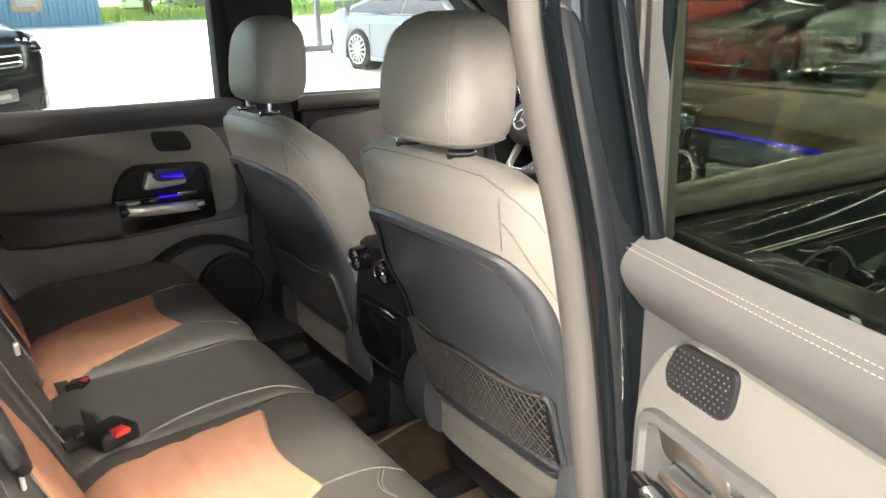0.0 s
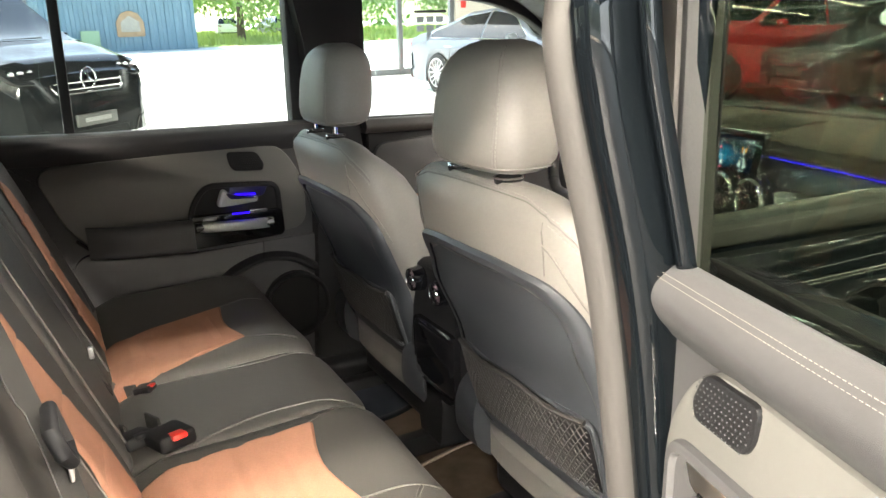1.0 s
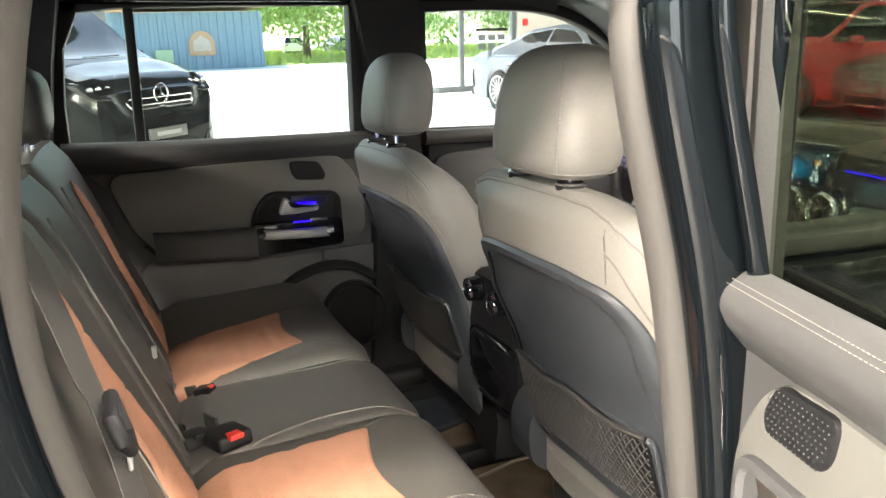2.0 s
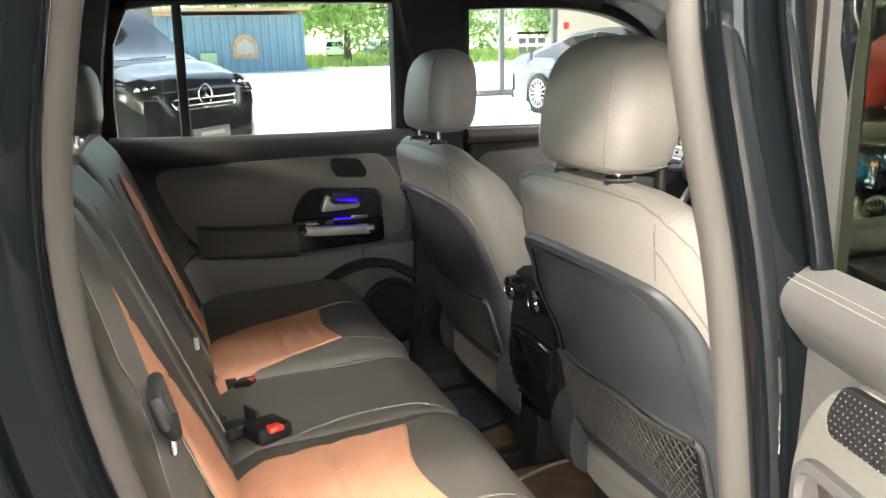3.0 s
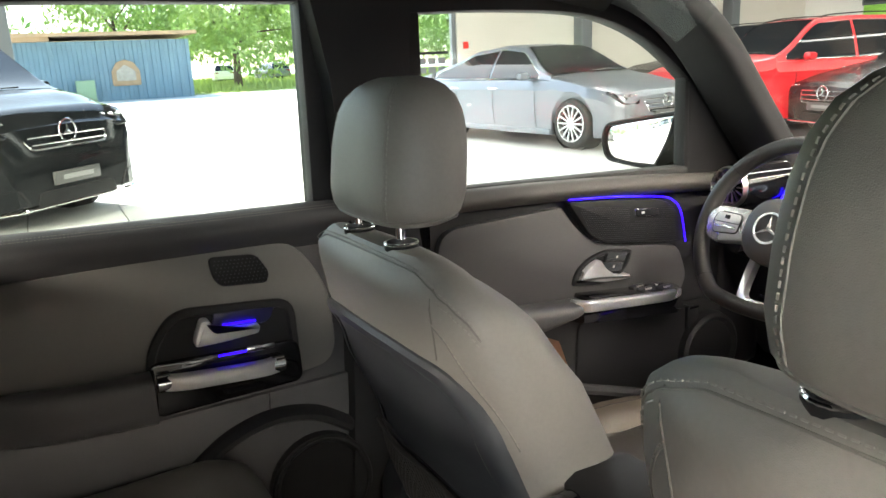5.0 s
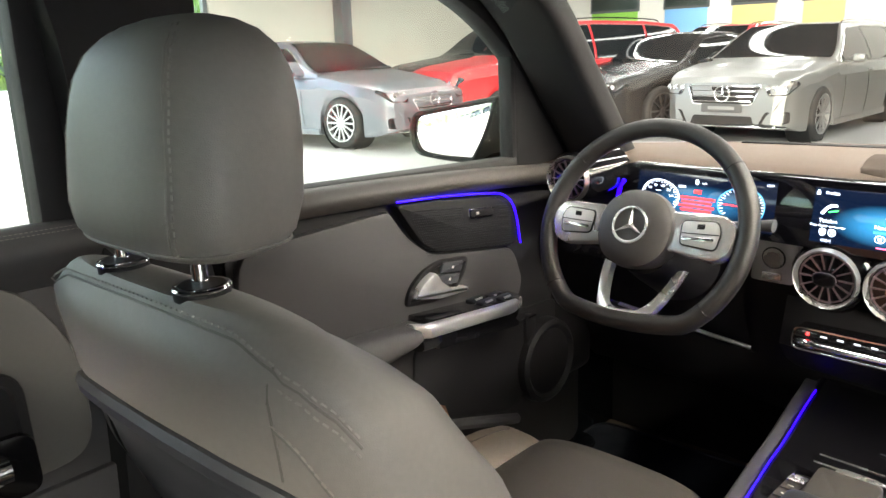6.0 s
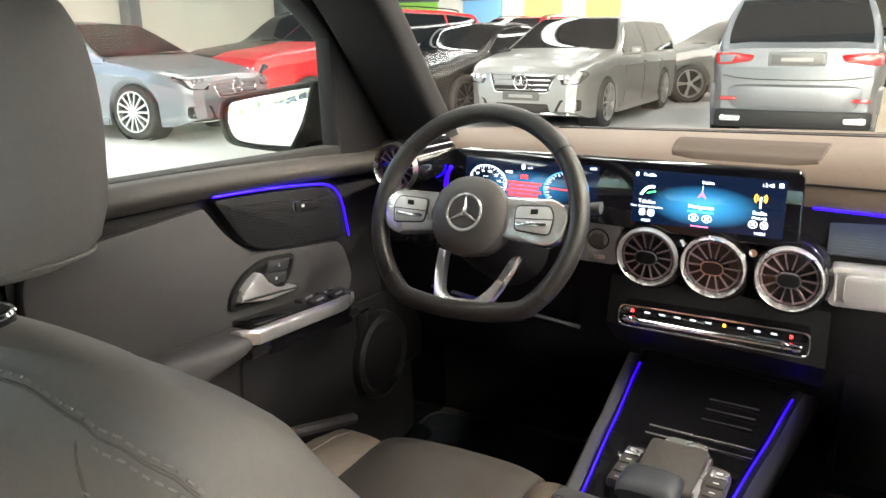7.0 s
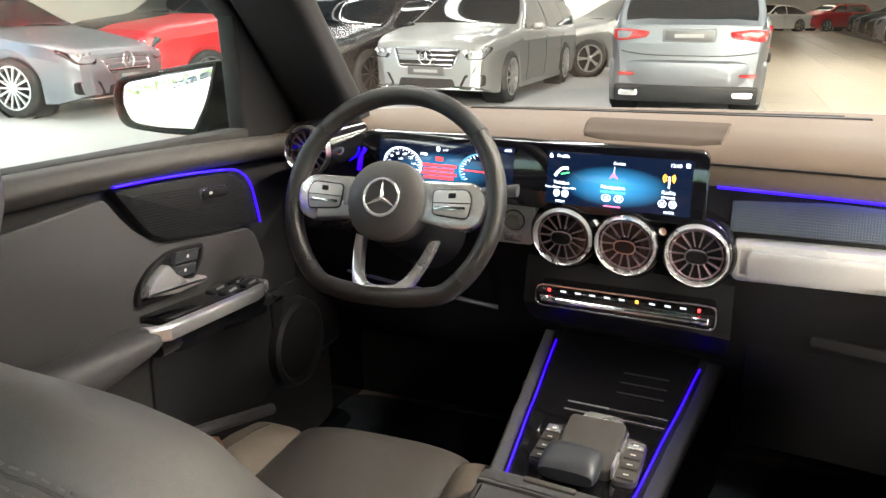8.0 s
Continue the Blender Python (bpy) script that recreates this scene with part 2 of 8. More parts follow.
CLEAR = glass("clear_glass")
TINT = glass("tinted_glass", (0.80, 0.85, 0.82), 0.012)
# TINT dimmed for the right rear panes: their darkness is put into the glass
TINT_DIM = glass("dimmed_tint_glass", (0.46, 0.50, 0.42), 0.03)
MIRROR = mat("mirror_glass", (0.9, 0.9, 0.9), 0.01, 1.0)
RUBBER = mat("black_rubber", (0.016, 0.016, 0.016), 0.75, bump=0.3, grain_scale=300, vary=0.2, vary_scale=12)
CARPET_NAVY = mat("navy_carpet", (0.022, 0.026, 0.034), 0.95, bump=0.9, grain_scale=420, vary=0.3, vary_scale=20, spec=0.1)
EDGING = mat("pale_binding", (0.22, 0.18, 0.145), 0.85, bump=0.5, grain_scale=300, vary=0.15, vary_scale=30)
LEATHER_BLACK = mat("near_black_leather", (0.050, 0.046, 0.041), 0.46, bump=0.3, pattern="leather", grain_scale=600, vary=0.12, vary_scale=8, rough_vary=0.07)
LEATHER_SEAM = mat("leather_fold", (0.11, 0.104, 0.094), 0.6, vary=0.1, vary_scale=20)
RING = mat("bright_ring", (0.74, 0.74, 0.74), 0.27, 0.78, rough_vary=0.06)
FASCIA = mat("satin_fascia_silver", (0.60, 0.60, 0.59), 0.40, 0.50, bump=0.04, grain_scale=500, rough_vary=0.05)
# bolster leather with the warm lamp light put into its colour
LEATHER_WARM_LIT = mat("warm_lit_leather", (0.12, 0.10, 0.08), 0.46, bump=0.3, pattern="leather", grain_scale=600, vary=0.10, vary_scale=8, rough_vary=0.06)

# ---------------------------------------------------------------- the hall and its surroundings
CONCRETE = mat("hall_floor_coat", (0.38, 0.375, 0.37), 0.35, bump=0.1, grain_scale=60, vary=0.10, vary_scale=0.8, rough_vary=0.08)
SLATE = mat("slate_floor", (0.035, 0.035, 0.037), 0.35, bump=0.1, grain_scale=60, vary=0.12, vary_scale=0.8, rough_vary=0.08)
rnd_tilt = random.Random(9)
SLAB = mat("paving_slab", (0.52, 0.52, 0.51), 0.85, bump=0.4, grain_scale=60, vary=0.10, vary_scale=1.5, rnd=0.05)
PAVING = mat("pale_paving", (0.66, 0.64, 0.60), 0.85, bump=0.4, grain_scale=40, vary=0.12, vary_scale=0.6)
TILE = mat("beige_floor_tile", (0.42, 0.36, 0.28), 0.3, bump=0.05, grain_scale=60, vary=0.06, vary_scale=2.0, rnd=0.05)
PLASTER = mat("beige_plaster", (0.58, 0.54, 0.48), 0.85, bump=0.3, grain_scale=80, vary=0.05, vary_scale=1.2)
WHITE = mat("white_wall_panel", (0.80, 0.78, 0.74), 0.6, bump=0.1, grain_scale=60, vary=0.04, vary_scale=1.5)
STEEL = mat("grey_steel", (0.13, 0.14, 0.15), 0.5, 0.3, bump=0.1, grain_scale=80, vary=0.1, vary_scale=3)
GREEN_BOARD = mat("green_board", (0.30, 0.62, 0.10), 0.5, vary=0.06, vary_scale=3)
BLUE_BOARD = mat("blue_board", (0.22, 0.50, 0.85), 0.5, vary=0.06, vary_scale=3)
YELLOW_BOARD = mat("yellow_board", (0.80, 0.62, 0.25), 0.5, vary=0.06, vary_scale=3)
ROOFING = mat("dark_hall_ceiling", (0.055, 0.052, 0.05), 0.8, bump=0.3, grain_scale=20, vary=0.1, vary_scale=2)
SHED_BLUE = mat("blue_corrugated_sheet", (0.13, 0.22, 0.28), 0.55, bump=0.1, grain_scale=30, vary=0.14, vary_scale=2.5)
WOOD = mat("weathered_wood", (0.36, 0.24, 0.14), 0.75, bump=0.5, grain_scale=40, vary=0.22, vary_scale=5)
BARK = mat("bark", (0.12, 0.085, 0.06), 0.9, bump=1.0, grain_scale=40, vary=0.3, vary_scale=8)
LEAF = mat("green_leaves", (0.25, 0.36, 0.09), 0.6, vary=0.35, vary_scale=1.5)
GRASS = mat("grass_blades", (0.30, 0.37, 0.11), 0.8, vary=0.3, vary_scale=0.8)
PLATE_GREY = mat("weathered_board", (0.36, 0.33, 0.28), 0.8, bump=0.4, grain_scale=30, vary=0.3, vary_scale=6)
HEDGE = mat("far_leaves", (0.15, 0.28, 0.06), 0.7, vary=0.4, vary_scale=0.5)


def lot_box(name, x0, x1, y0, y1, z0, z1, m, parent=None, bevel=0.0, label=""):
    ob = part(name, box(x0, x1, y0, y1, z0, z1, bevel), m, parent, label)
    if parent is None:
        ob.matrix_basis = LOT
    return ob


ground = lot_box("ground", -260, 160, -220, 240, -0.5, 0.0, PAVING)
tagged(ground, "pale sunlit concrete paving outside the hall", "ground", kind="structure")
floor_hall = lot_box("floor_hall", -14.6, 1.7, 2.6, 64, -0.2, 0.006, CONCRETE)
tagged(floor_hall, "smooth grey coated concrete showroom floor", "floor", kind="structure")

# unseen; toned dark so the black door flange reflects less light
floor_dark = lot_box("floor_dark", 1.7, 16, -14, 64, -0.2, 0.006, SLATE)
tagged(floor_dark, "dark slate-grey hall floor beside the display car", "floor", kind="structure")

# paving slabs beside the display car, with open joints
slabs = empty("pavement", (-6, -4, 0.0), "pale grey concrete paving slabs with dark joints", "pavement", kind="structure")
slabs.matrix_basis = LOT @ Matrix.Translation((-6, -4, 0.0))
part("joint", box(-13.0, 1.69, -11.0, 2.59, 0.0, 0.004), SLATE, slabs)
slab_ = None
for i in range(16):
    for j in range(17):
        m = Matrix.Translation((-6.55 + 0.8 * i, -6.6 + 0.8 * j, 0)) @ Matrix.Diagonal((1, 1, rnd_tilt.uniform(0.9, 1.12), 1))
        if slab_ is None:
            slab_ = part("slab", box(-6.395, -5.605, -4.395, -3.605, 0.0, 0.026, 0.006, 1), SLAB, slabs)
            slab_.matrix_basis = m
        else:
            again("slab", slab_, slabs, m)
part("slab_rest", box(-13.0, -6.55 - 6.42, -11.0, 2.59, 0.004, 0.02), SLAB, slabs)

# tiled lane of the showroom
lane = empty("floor_lane", (3.0, 22.0, 0.006), "lane of large beige tiles through the showroom", "floor", kind="structure")
lane.matrix_basis = LOT @ Matrix.Translation((3.0, 22.0, 0.006))
part("joint", box(0.6, 5.4, 7.0, 62.0, 0.006, 0.009), PLASTER, lane)
tile = None
for i in range(6):
    for j in range(50):
        if tile is None:
            tile = part("tile", box(2.605, 3.395, 21.49, 22.51, 0.006, 0.014, 0.003, 1), TILE, lane)
            tile.matrix_basis = Matrix.Translation((-2.0, -14.5, 0))
        else:
            again("tile", tile, lane, Matrix.Translation((-2.0 + 0.8 * i, -14.5 + 1.03 * j, 0)))

# unseen; west edge set to light the paving yet shade the van
ceiling = part("ceiling", join(box(-10.6, 16.5, -14.5, 64.5, 4.9, 5.2), box(-15.2, -10.604, 3.5, 64.5, 4.9, 5.2)), ROOFING)
ceiling.matrix_basis = LOT
tagged(ceiling, "dark flat ceiling of the car hall", "ceiling", kind="structure")

# left front: an open gate, glazed doors, then a plain wall with grey columns
wall_west = empty("wall_west", (-15, 20, 0), "beige plastered hall wall with grey steel columns", "wall", kind="structure")
wall_west.matrix_basis = LOT @ Matrix.Translation((-15, 20, 0))
part("wall_panel", box(-15.2, -14.9, 8.52, 46, 0.0, 4.9), PLASTER, wall_west)
part("lintel", box(-15.2, -14.9, 3.5, 8.52, 4.6, 4.9), PLASTER, wall_west)
for cy in (-0.72, 12.1, 17.5):
    part("column", box(-14.9, -14.55, cy - 0.16, cy + 0.16, 0.0, 4.9, 0.01), STEEL, wall_west, "grey steel column")
part("column", box(-14.9, -14.4, -2.2, -1.3, 0.0, 4.9, 0.01), STEEL, wall_west)
part("alarm_box", box(-14.9, -14.85, 8.66, 8.79, 1.50, 1.66, 0.01), RED, wall_west, "small red fire alarm box")

door_glass = empty("door_1", (-15, 7.5, 0), "tall glazed door in a black metal frame", "door", kind="structure")
door_glass.matrix_basis = LOT @ Matrix.Translation((-15, 7.5, 0))
for dy in (5.55, 7.06, 8.45):
    part("post", box(-15.06, -14.94, dy - 0.055, dy + 0.055, 0.0, 4.3, 0.008), STEEL, door_glass)
for dz in (0.08, 2.6, 4.24):
    part("rail", box(-15.05, -14.95, 5.605, 7.005, dz - 0.07, dz + 0.07, 0.008), STEEL, door_glass)
    part("rail", box(-15.05, -14.95, 7.115, 8.395, dz - 0.07, dz + 0.07, 0.008), STEEL, door_glass)
for a, b in ((5.605, 7.005), (7.115, 8.395)):
    part("pane", box(-15.006, -14.994, a, b, 0.15, 2.53), CLEAR, door_glass, shadow=False)
part("notice", box(-14.99, -14.98, 7.45, 8.30, 1.40, 1.46), BLACKPL, door_glass, "black notice strip on the glass")
for k in range(6):
    part("notice", box(-14.99, -14.982, 7.50 + 0.26 * (k % 3), 7.70 + 0.26 * (k % 3), 0.98 + 0.20 * (k // 3), 1.12 + 0.20 * (k // 3)), STEEL, door_glass, "small grey notice on the glass")

wall_north = empty("wall_north", (-6, 21, 0), "white panelled office wall with coloured boards", "wall", kind="structure")
wall_north.matrix_basis = LOT @ Matrix.Translation((-6, 21, 0))
part("wall_panel", box(-15, 0.4, 21.0, 21.3, 0, 4.9), WHITE, wall_north)
part("wall_panel", box(0.1, 0.4, 21.3, 64, 0, 4.9), WHITE, wall_north)
for bx, bm_, w in ((-12.2, GREEN_BOARD, 1.6), (-9.85, BLUE_BOARD, 1.3), (-7.9, YELLOW_BOARD, 1.15), (-6.1, YELLOW_BOARD, 1.0)):
    part("board", box(bx - w / 2, bx + w / 2, 20.95, 21.0, 0.9, 2.25, 0.01), bm_, wall_north)
    part("window_frame", box(bx - w / 2 - 0.05, bx + w / 2 + 0.05, 20.94, 21.0, 2.25, 3.3, 0.01), STEEL, wall_north)
    part("pane", box(bx - w / 2 + 0.02, bx + w / 2 - 0.02, 20.925, 20.938, 2.32, 3.2), TINT, wall_north)
wall_far = lot_box("wall_far", 0.4, 16, 63.7, 64, 0, 4.9, WHITE)
tagged(wall_far, "white far end wall of the hall", "wall", kind="structure")
# unseen wall; its dark panels keep reflections in the black paint dark
wall_east = empty("wall_east", (15, 16, 0), "glazed side front with slim dark mullions and grey wall", "wall", kind="structure")
wall_east.matrix_basis = LOT @ Matrix.Translation((15, 16, 0))
part("wall_panel", box(15, 15.3, -3.5, 12, 0, 4.9), ROOFING, wall_east)
part("wall_panel", box(15, 15.3, 27, 64, 0, 4.9), ROOFING, wall_east)
part("sill_wall", box(15, 15.3, 12, 27, 0, 0.6), STEEL, wall_east)
part("lintel", box(15, 15.3, 12, 27, 3.2, 4.9), STEEL, wall_east)
for k in range(9):
    y = 12.06 + 1.86 * k
    part("mullion", box(15.08, 15.2, y - 0.06, y + 0.06, 0.6, 3.2, 0.008), STEEL, wall_east)
    if k < 8:
        part("pane", box(15.14, 15.15, y + 0.06, y + 1.80, 0.6, 3.2), CLEAR, wall_east, shadow=False)
part("sill_wall", box(15, 15.3, -14, -3.5, 0, 0.3), STEEL, wall_east)
part("lintel", box(15, 15.3, -14, -3.5, 4.2, 4.9), STEEL, wall_east)
for k in range(6):
    y = -14 + 2.09 * k
    part("mullion", box(15.08, 15.2, y - 0.06, y + 0.06, 0.3, 4.2, 0.008), STEEL, wall_east)
    if k < 5:
        part("pane", box(15.14, 15.15, y + 0.06, y + 2.03, 0.3, 4.2), CLEAR, wall_east, shadow=False)

wall_south = empty("wall_south", (0, -14, 0), "glazed hall front with slim dark mullions", "wall", kind="structure")
wall_south.matrix_basis = LOT @ Matrix.Translation((0, -14, 0))
part("sill_wall", box(-27, 15, -14.3, -14, 0, 0.3), PLASTER, wall_south)
part("lintel", box(-27, 15, -14.3, -14, 4.2, 4.9), PLASTER, wall_south)
for k in range(22):
    x = -27 + 2 * k
    part("mullion", box(x - 0.05, x + 0.05, -14.2, -14.08, 0.3, 4.2, 0.008), STEEL, wall_south)
    if k < 21:
        part("pane", box(x + 0.05, x + 1.95, -14.15, -14.14, 0.3, 4.2), CLEAR, wall_south, shadow=False)

# strip lights: housings over the lamps, the two added ones included
for lx, ly, ln, share in STRIPS:
    sl = empty("ceiling_light", (lx, 6, 4.8), "long warm strip light under the ceiling", "ceiling light", "hall strip lights")
    sl.matrix_basis = LOT @ Matrix.Translation((lx, 6, 4.8))
    part("housing", box(lx - 0.2, lx + 0.2, ly - ln / 2 - 0.1, ly + ln / 2 + 0.1, 4.74, 4.9, 0.01), STEEL, sl)

# ---------------------------------------------------------------- outside: shed, trees, grass
rnd = random.Random(4)


def shed():
    e = empty("shed", (-40, 0.3, 0), "blue corrugated metal shed with a wooden flat roof", "shed")
    e.matrix_basis = LOT @ Matrix.Translation((-40, 0.3, 0))
    # corrugated front as one folded sheet
    pts = []
    y = -19.7
    while y < 6.5:
        pts += [(y, 0.0), (y + 0.16, 0.0), (y + 0.2, 0.05), (y + 0.36, 0.05)]
        y += 0.4
    bm = bmesh.new()
    lo = [bm.verts.new((-38.0 + d, yy, 0.0)) for yy, d in pts]
    hi = [bm.verts.new((-38.0 + d, yy, 2.75)) for yy, d in pts]
    for i in range(len(pts) - 1):
        bm.faces.new((lo[i], lo[i + 1], hi[i + 1], hi[i]))
    part("front_sheet", bm, SHED_BLUE, e, angle=20)
    part("body", box(-43, -38.01, -19.7, 6.6, 0, 2.75), SHED_BLUE, e)
    part("roof", box(-43.5, -36.9, -20.1, 6.9, 2.95, 3.1), WOOD, e, "flat wooden roof edge")
    part("fascia", box(-43.4, -37.2, -20.0, 0.6, 2.75, 2.95), WOOD, e)
    out = rpoly([(3.0, 0.68), (4.25, 0.68), (4.25, 1.35), (4.0, 1.75), (3.62, 1.88), (3.25, 1.75), (3.0, 1.35)], 0.08)
    part("plaque", prism(out, lambda u, v, d: (-37.9 + d, u, v), 0, 0.08, 0.02), WOOD, e, "arched wooden plaque on the shed wall")
    out = rpoly([(3.2, 0.9), (4.05, 0.9), (4.05, 1.35), (3.62, 1.65), (3.2, 1.35)], 0.06)
    part("plaque_face", prism(out, lambda u, v, d: (-37.9 + d, u, v), 0.08, 0.1, 0.01), PLATE_GREY, e)
    part("meter_box", box(-37.9, -37.5, 1.4, 2.2, 0, 1.0, 0.02), mat("pale_green_box", (0.25, 0.36, 0.22), 0.6, vary=0.1, vary_scale=4), e, "pale green utility box")
    return e


shed()


def leaf_cloud(bm, c, r, n, size, rg, flat=0.8):
    for _ in range(n):
        while True:
            p = Vector((rg.uniform(-1, 1), rg.uniform(-1, 1), rg.uniform(-1, 1)))
            if p.length < 1 and p.length > rg.uniform(0.0, 0.75):
                break
        p = Vector(c) + Vector((p.x * r, p.y * r, p.z * r * flat))
        q = Euler((rg.uniform(0, 6.3), rg.uniform(0, 6.3), rg.uniform(0, 6.3))).to_matrix()
        s = size * rg.uniform(0.6, 1.3)
        vs = [bm.verts.new(p + q @ Vector(o)) for o in ((-s, 0, 0), (0, -s * 0.45, s * 0.1), (s, 0, 0), (0, s * 0.45, s * 0.1))]
        bm.faces.new(vs)


def tree(x, y, h, r, seed, clumps=36, leaves=280):
    rg = random.Random(seed)
    e = empty("tree", (x, y, 0), "leafy green deciduous tree on the grass", "tree", "trees outside")
    e.matrix_basis = LOT @ Matrix.Translation((x, y, 0))
    trunk = [(x + rg.uniform(-0.1, 0.1) * k, y + rg.uniform(-0.1, 0.1) * k, h * 0.62 * k / 5) for k in range(6)]
    rings = []
    for k, p in enumerate(trunk):
        rr = 0.28 * (1 - k / 6.5)
        rings.append([(p[0] + u, p[1] + v, p[2]) for u, v in ring(0, 0, rr, rr, 9)])
    bm = loft(rings)
    limbs = []
    for k in range(9):
        a = rg.uniform(0, 6.28)
        z0 = h * rg.uniform(0.28, 0.55)
        end = (x + math.cos(a) * r * 0.7, y + math.sin(a) * r * 0.7, z0 + rg.uniform(0.1, 0.35) * h)
        limbs.append(end)
        mid = ((x + end[0]) / 2, (y + end[1]) / 2, (z0 + end[2]) / 2 + 0.3)
        rg2 = []
        pth = smooth_path([(x, y, z0), mid, end], 4)
        for i, p in enumerate(pth):
            w = 0.09 * (1 - i / len(pth)) + 0.015
            rg2.append([(p.x + u, p.y, p.z + v) for u, v in ring(0, 0, w, w, 5)])
        loft(rg2, bm=bm)
    part("trunk", bm, BARK, e)
    bm = bmesh.new()
    for k in range(clumps):
        a, q = rg.uniform(0, 6.28), rg.uniform(0.15, 1.0) ** 0.6
        zc = rg.uniform(0.24, 0.98)
        spread = r * q * (1.0 - 0.55 * abs(zc - 0.5))
        leaf_cloud(bm, (x + math.cos(a) * spread, y + math.sin(a) * spread, h * zc), r * rg.uniform(0.22, 0.42), leaves, 0.17, rg)
    part("crown", bm, LEAF, e, smooth=False)
    return e


tree(-46, 10.8, 7.5, 4.2, 11)
tree(-52, 19.5, 9.0, 5.0, 12)
tree(-57, 5.5, 9.5, 5.0, 13)
tree(-50, 30.0, 8.0, 4.5, 14)
tree(-58, -6.0, 10.0, 5.5, 15)
tree(-60, 45.0, 9.0, 5.0, 16)

bm = bmesh.new()
for _ in range(16000):
    gx, gy = rnd.uniform(-75, -39.5), rnd.uniform(7.2, 60)
    hh, a = rnd.uniform(0.15, 0.55), rnd.uniform(0, 3.14)
    dx, dy = math.cos(a) * 0.12, math.sin(a) * 0.12
    bm.faces.new([bm.verts.new(p) for p in ((gx - dx, gy - dy, 0.0), (gx + dx, gy + dy, 0.0), (gx + rnd.uniform(-0.1, 0.1), gy, hh))])
grass = part("grass", bm, GRASS, smooth=False)
grass.matrix_basis = LOT
tagged(grass, "rough green grass verge beyond the paving", "grass", kind="stuff")
lawn = lot_box("lawn", -120, -39.3, 7.0, 120, -0.2, 0.03, GRASS)
tagged(lawn, "green lawn beyond the paving", "lawn", kind="structure")
bm = bmesh.new()
for k in range(60):
    leaf_cloud(bm, (-88 + rnd.uniform(-4, 4), -70 + 2.8 * k, rnd.uniform(1.5, 7.5)), rnd.uniform(2.5, 4.5), 170, 0.45, rnd)
far = part("far_woods", bm, HEDGE, smooth=False)
far.matrix_basis = LOT
tagged(far, "line of green woods in the distance", "woods", kind="stuff")
# woods seen through the glazed front
bm = bmesh.new()
for k in range(36):
    leaf_cloud(bm, (-60 + 3.4 * k, -46 + rnd.uniform(-3, 3), rnd.uniform(1.0, 6.5)), rnd.uniform(2.5, 4.0), 120, 0.45, rnd)
far = part("far_woods", bm, HEDGE, smooth=False)
far.matrix_basis = LOT
tagged(far, "green trees beyond the glazed front", "woods", kind="stuff")

# ---------------------------------------------------------------- showroom cars


def interp(keys, t):
    """Smooth value at t from sorted (t, value) keys."""
    if t <= keys[0][0]:
        return keys[0][1]
    for (a, va), (b, vb) in zip(keys, keys[1:]):
        if t <= b:
            s = (t - a) / (b - a)
            s = s * s * (3 - 2 * s) * 0.5 + s * 0.5
            return va + (vb - va) * s
    return keys[-1][1]


TYRE = RUBBER
RIM = mat("alloy_rim", (0.55, 0.55, 0.56), 0.3, 0.9, rough_vary=0.08)
RIM_DARK = mat("dark_alloy_rim", (0.10, 0.10, 0.11), 0.35, 0.8, rough_vary=0.08)
CARGLASS = mat("dark_car_glass", (0.010, 0.012, 0.014), 0.05, spec=0.4)
LAMPGLASS = mat("lamp_glass", (0.012, 0.013, 0.015), 0.12, 0.0, coat=0.3, rough_vary=0.05)
TAIL = mat("red_lamp_glass", (0.24, 0.004, 0.006), 0.15, coat=0.25, rough_vary=0.04)
PLATE = mat("plate_grey", (0.07, 0.07, 0.07), 0.4, vary=0.1, vary_scale=20)
PLATE_BAR = mat("plate_mark", (0.22, 0.22, 0.22), 0.4)


def paint(name, c, metal=0.5):
    return mat(name, c, 0.40, metal, coat=0.35, rough_vary=0.03, vary_scale=2)


def wheel_mesh(e, cx, cy, cz, r, w, spokes, rim_mat, side, name="wheel"):
    """A wheel about the local x axis, seen from the side given by its sign."""
    wh = part(name, tyre_bm(cx, cy, cz, r, w), TYRE, e, "black tyre on a spoked alloy rim")
    bm = bmesh.new()
    rr = r * 0.74
    x0 = cx + side * w * 0.46
    rim = []
    for d, k in ((-0.03, 1.0), (0.012, 1.0), (0.012, 0.93), (-0.045, 0.90)):
        rim.append([(x0 + side * d, cy + u, cz + v) for u, v in ring(0, 0, rr * k, rr * k, 32)])
    loft(rim, caps=False, bm=bm)
    for s in range(spokes):
        a = 2 * math.pi * s / spokes
        for da in (-0.09, 0.09) if spokes < 8 else (0,):
            ca, sa = math.cos(a + da), math.sin(a + da)
            ca2, sa2 = math.cos(a + da * 0.3), math.sin(a + da * 0.3)
            p = [(x0 + side * 0.0, cy + ca2 * rr * 0.16, cz + sa2 * rr * 0.16), (x0 + side * 0.004, cy + ca * rr * 0.95, cz + sa * rr * 0.95)]
            hw = rr * (0.055 if spokes < 8 else 0.045)
            sweep(p, [(-0.012, -hw), (0.008, -hw), (0.008, hw), (-0.012, hw)], (0, -sa, ca), bm=bm)
    hub = [[(x0 + side * d, cy + u, cz + v) for u, v in ring(0, 0, rr * k, rr * k, 16)] for d, k in ((-0.02, 0.2), (0.008, 0.2), (0.014, 0.13))]
    loft(hub, bm=bm)
    part("rim", bm, rim_mat, wh)
    disc = [[(x0 - side * 0.05 + side * d, cy + u, cz + v) for u, v in ring(0, 0, rr * 0.9, rr * 0.9, 20)] for d in (0, 0.01)]
    part("brake_disc", loft(disc), BLACKPL, wh)
    return wh


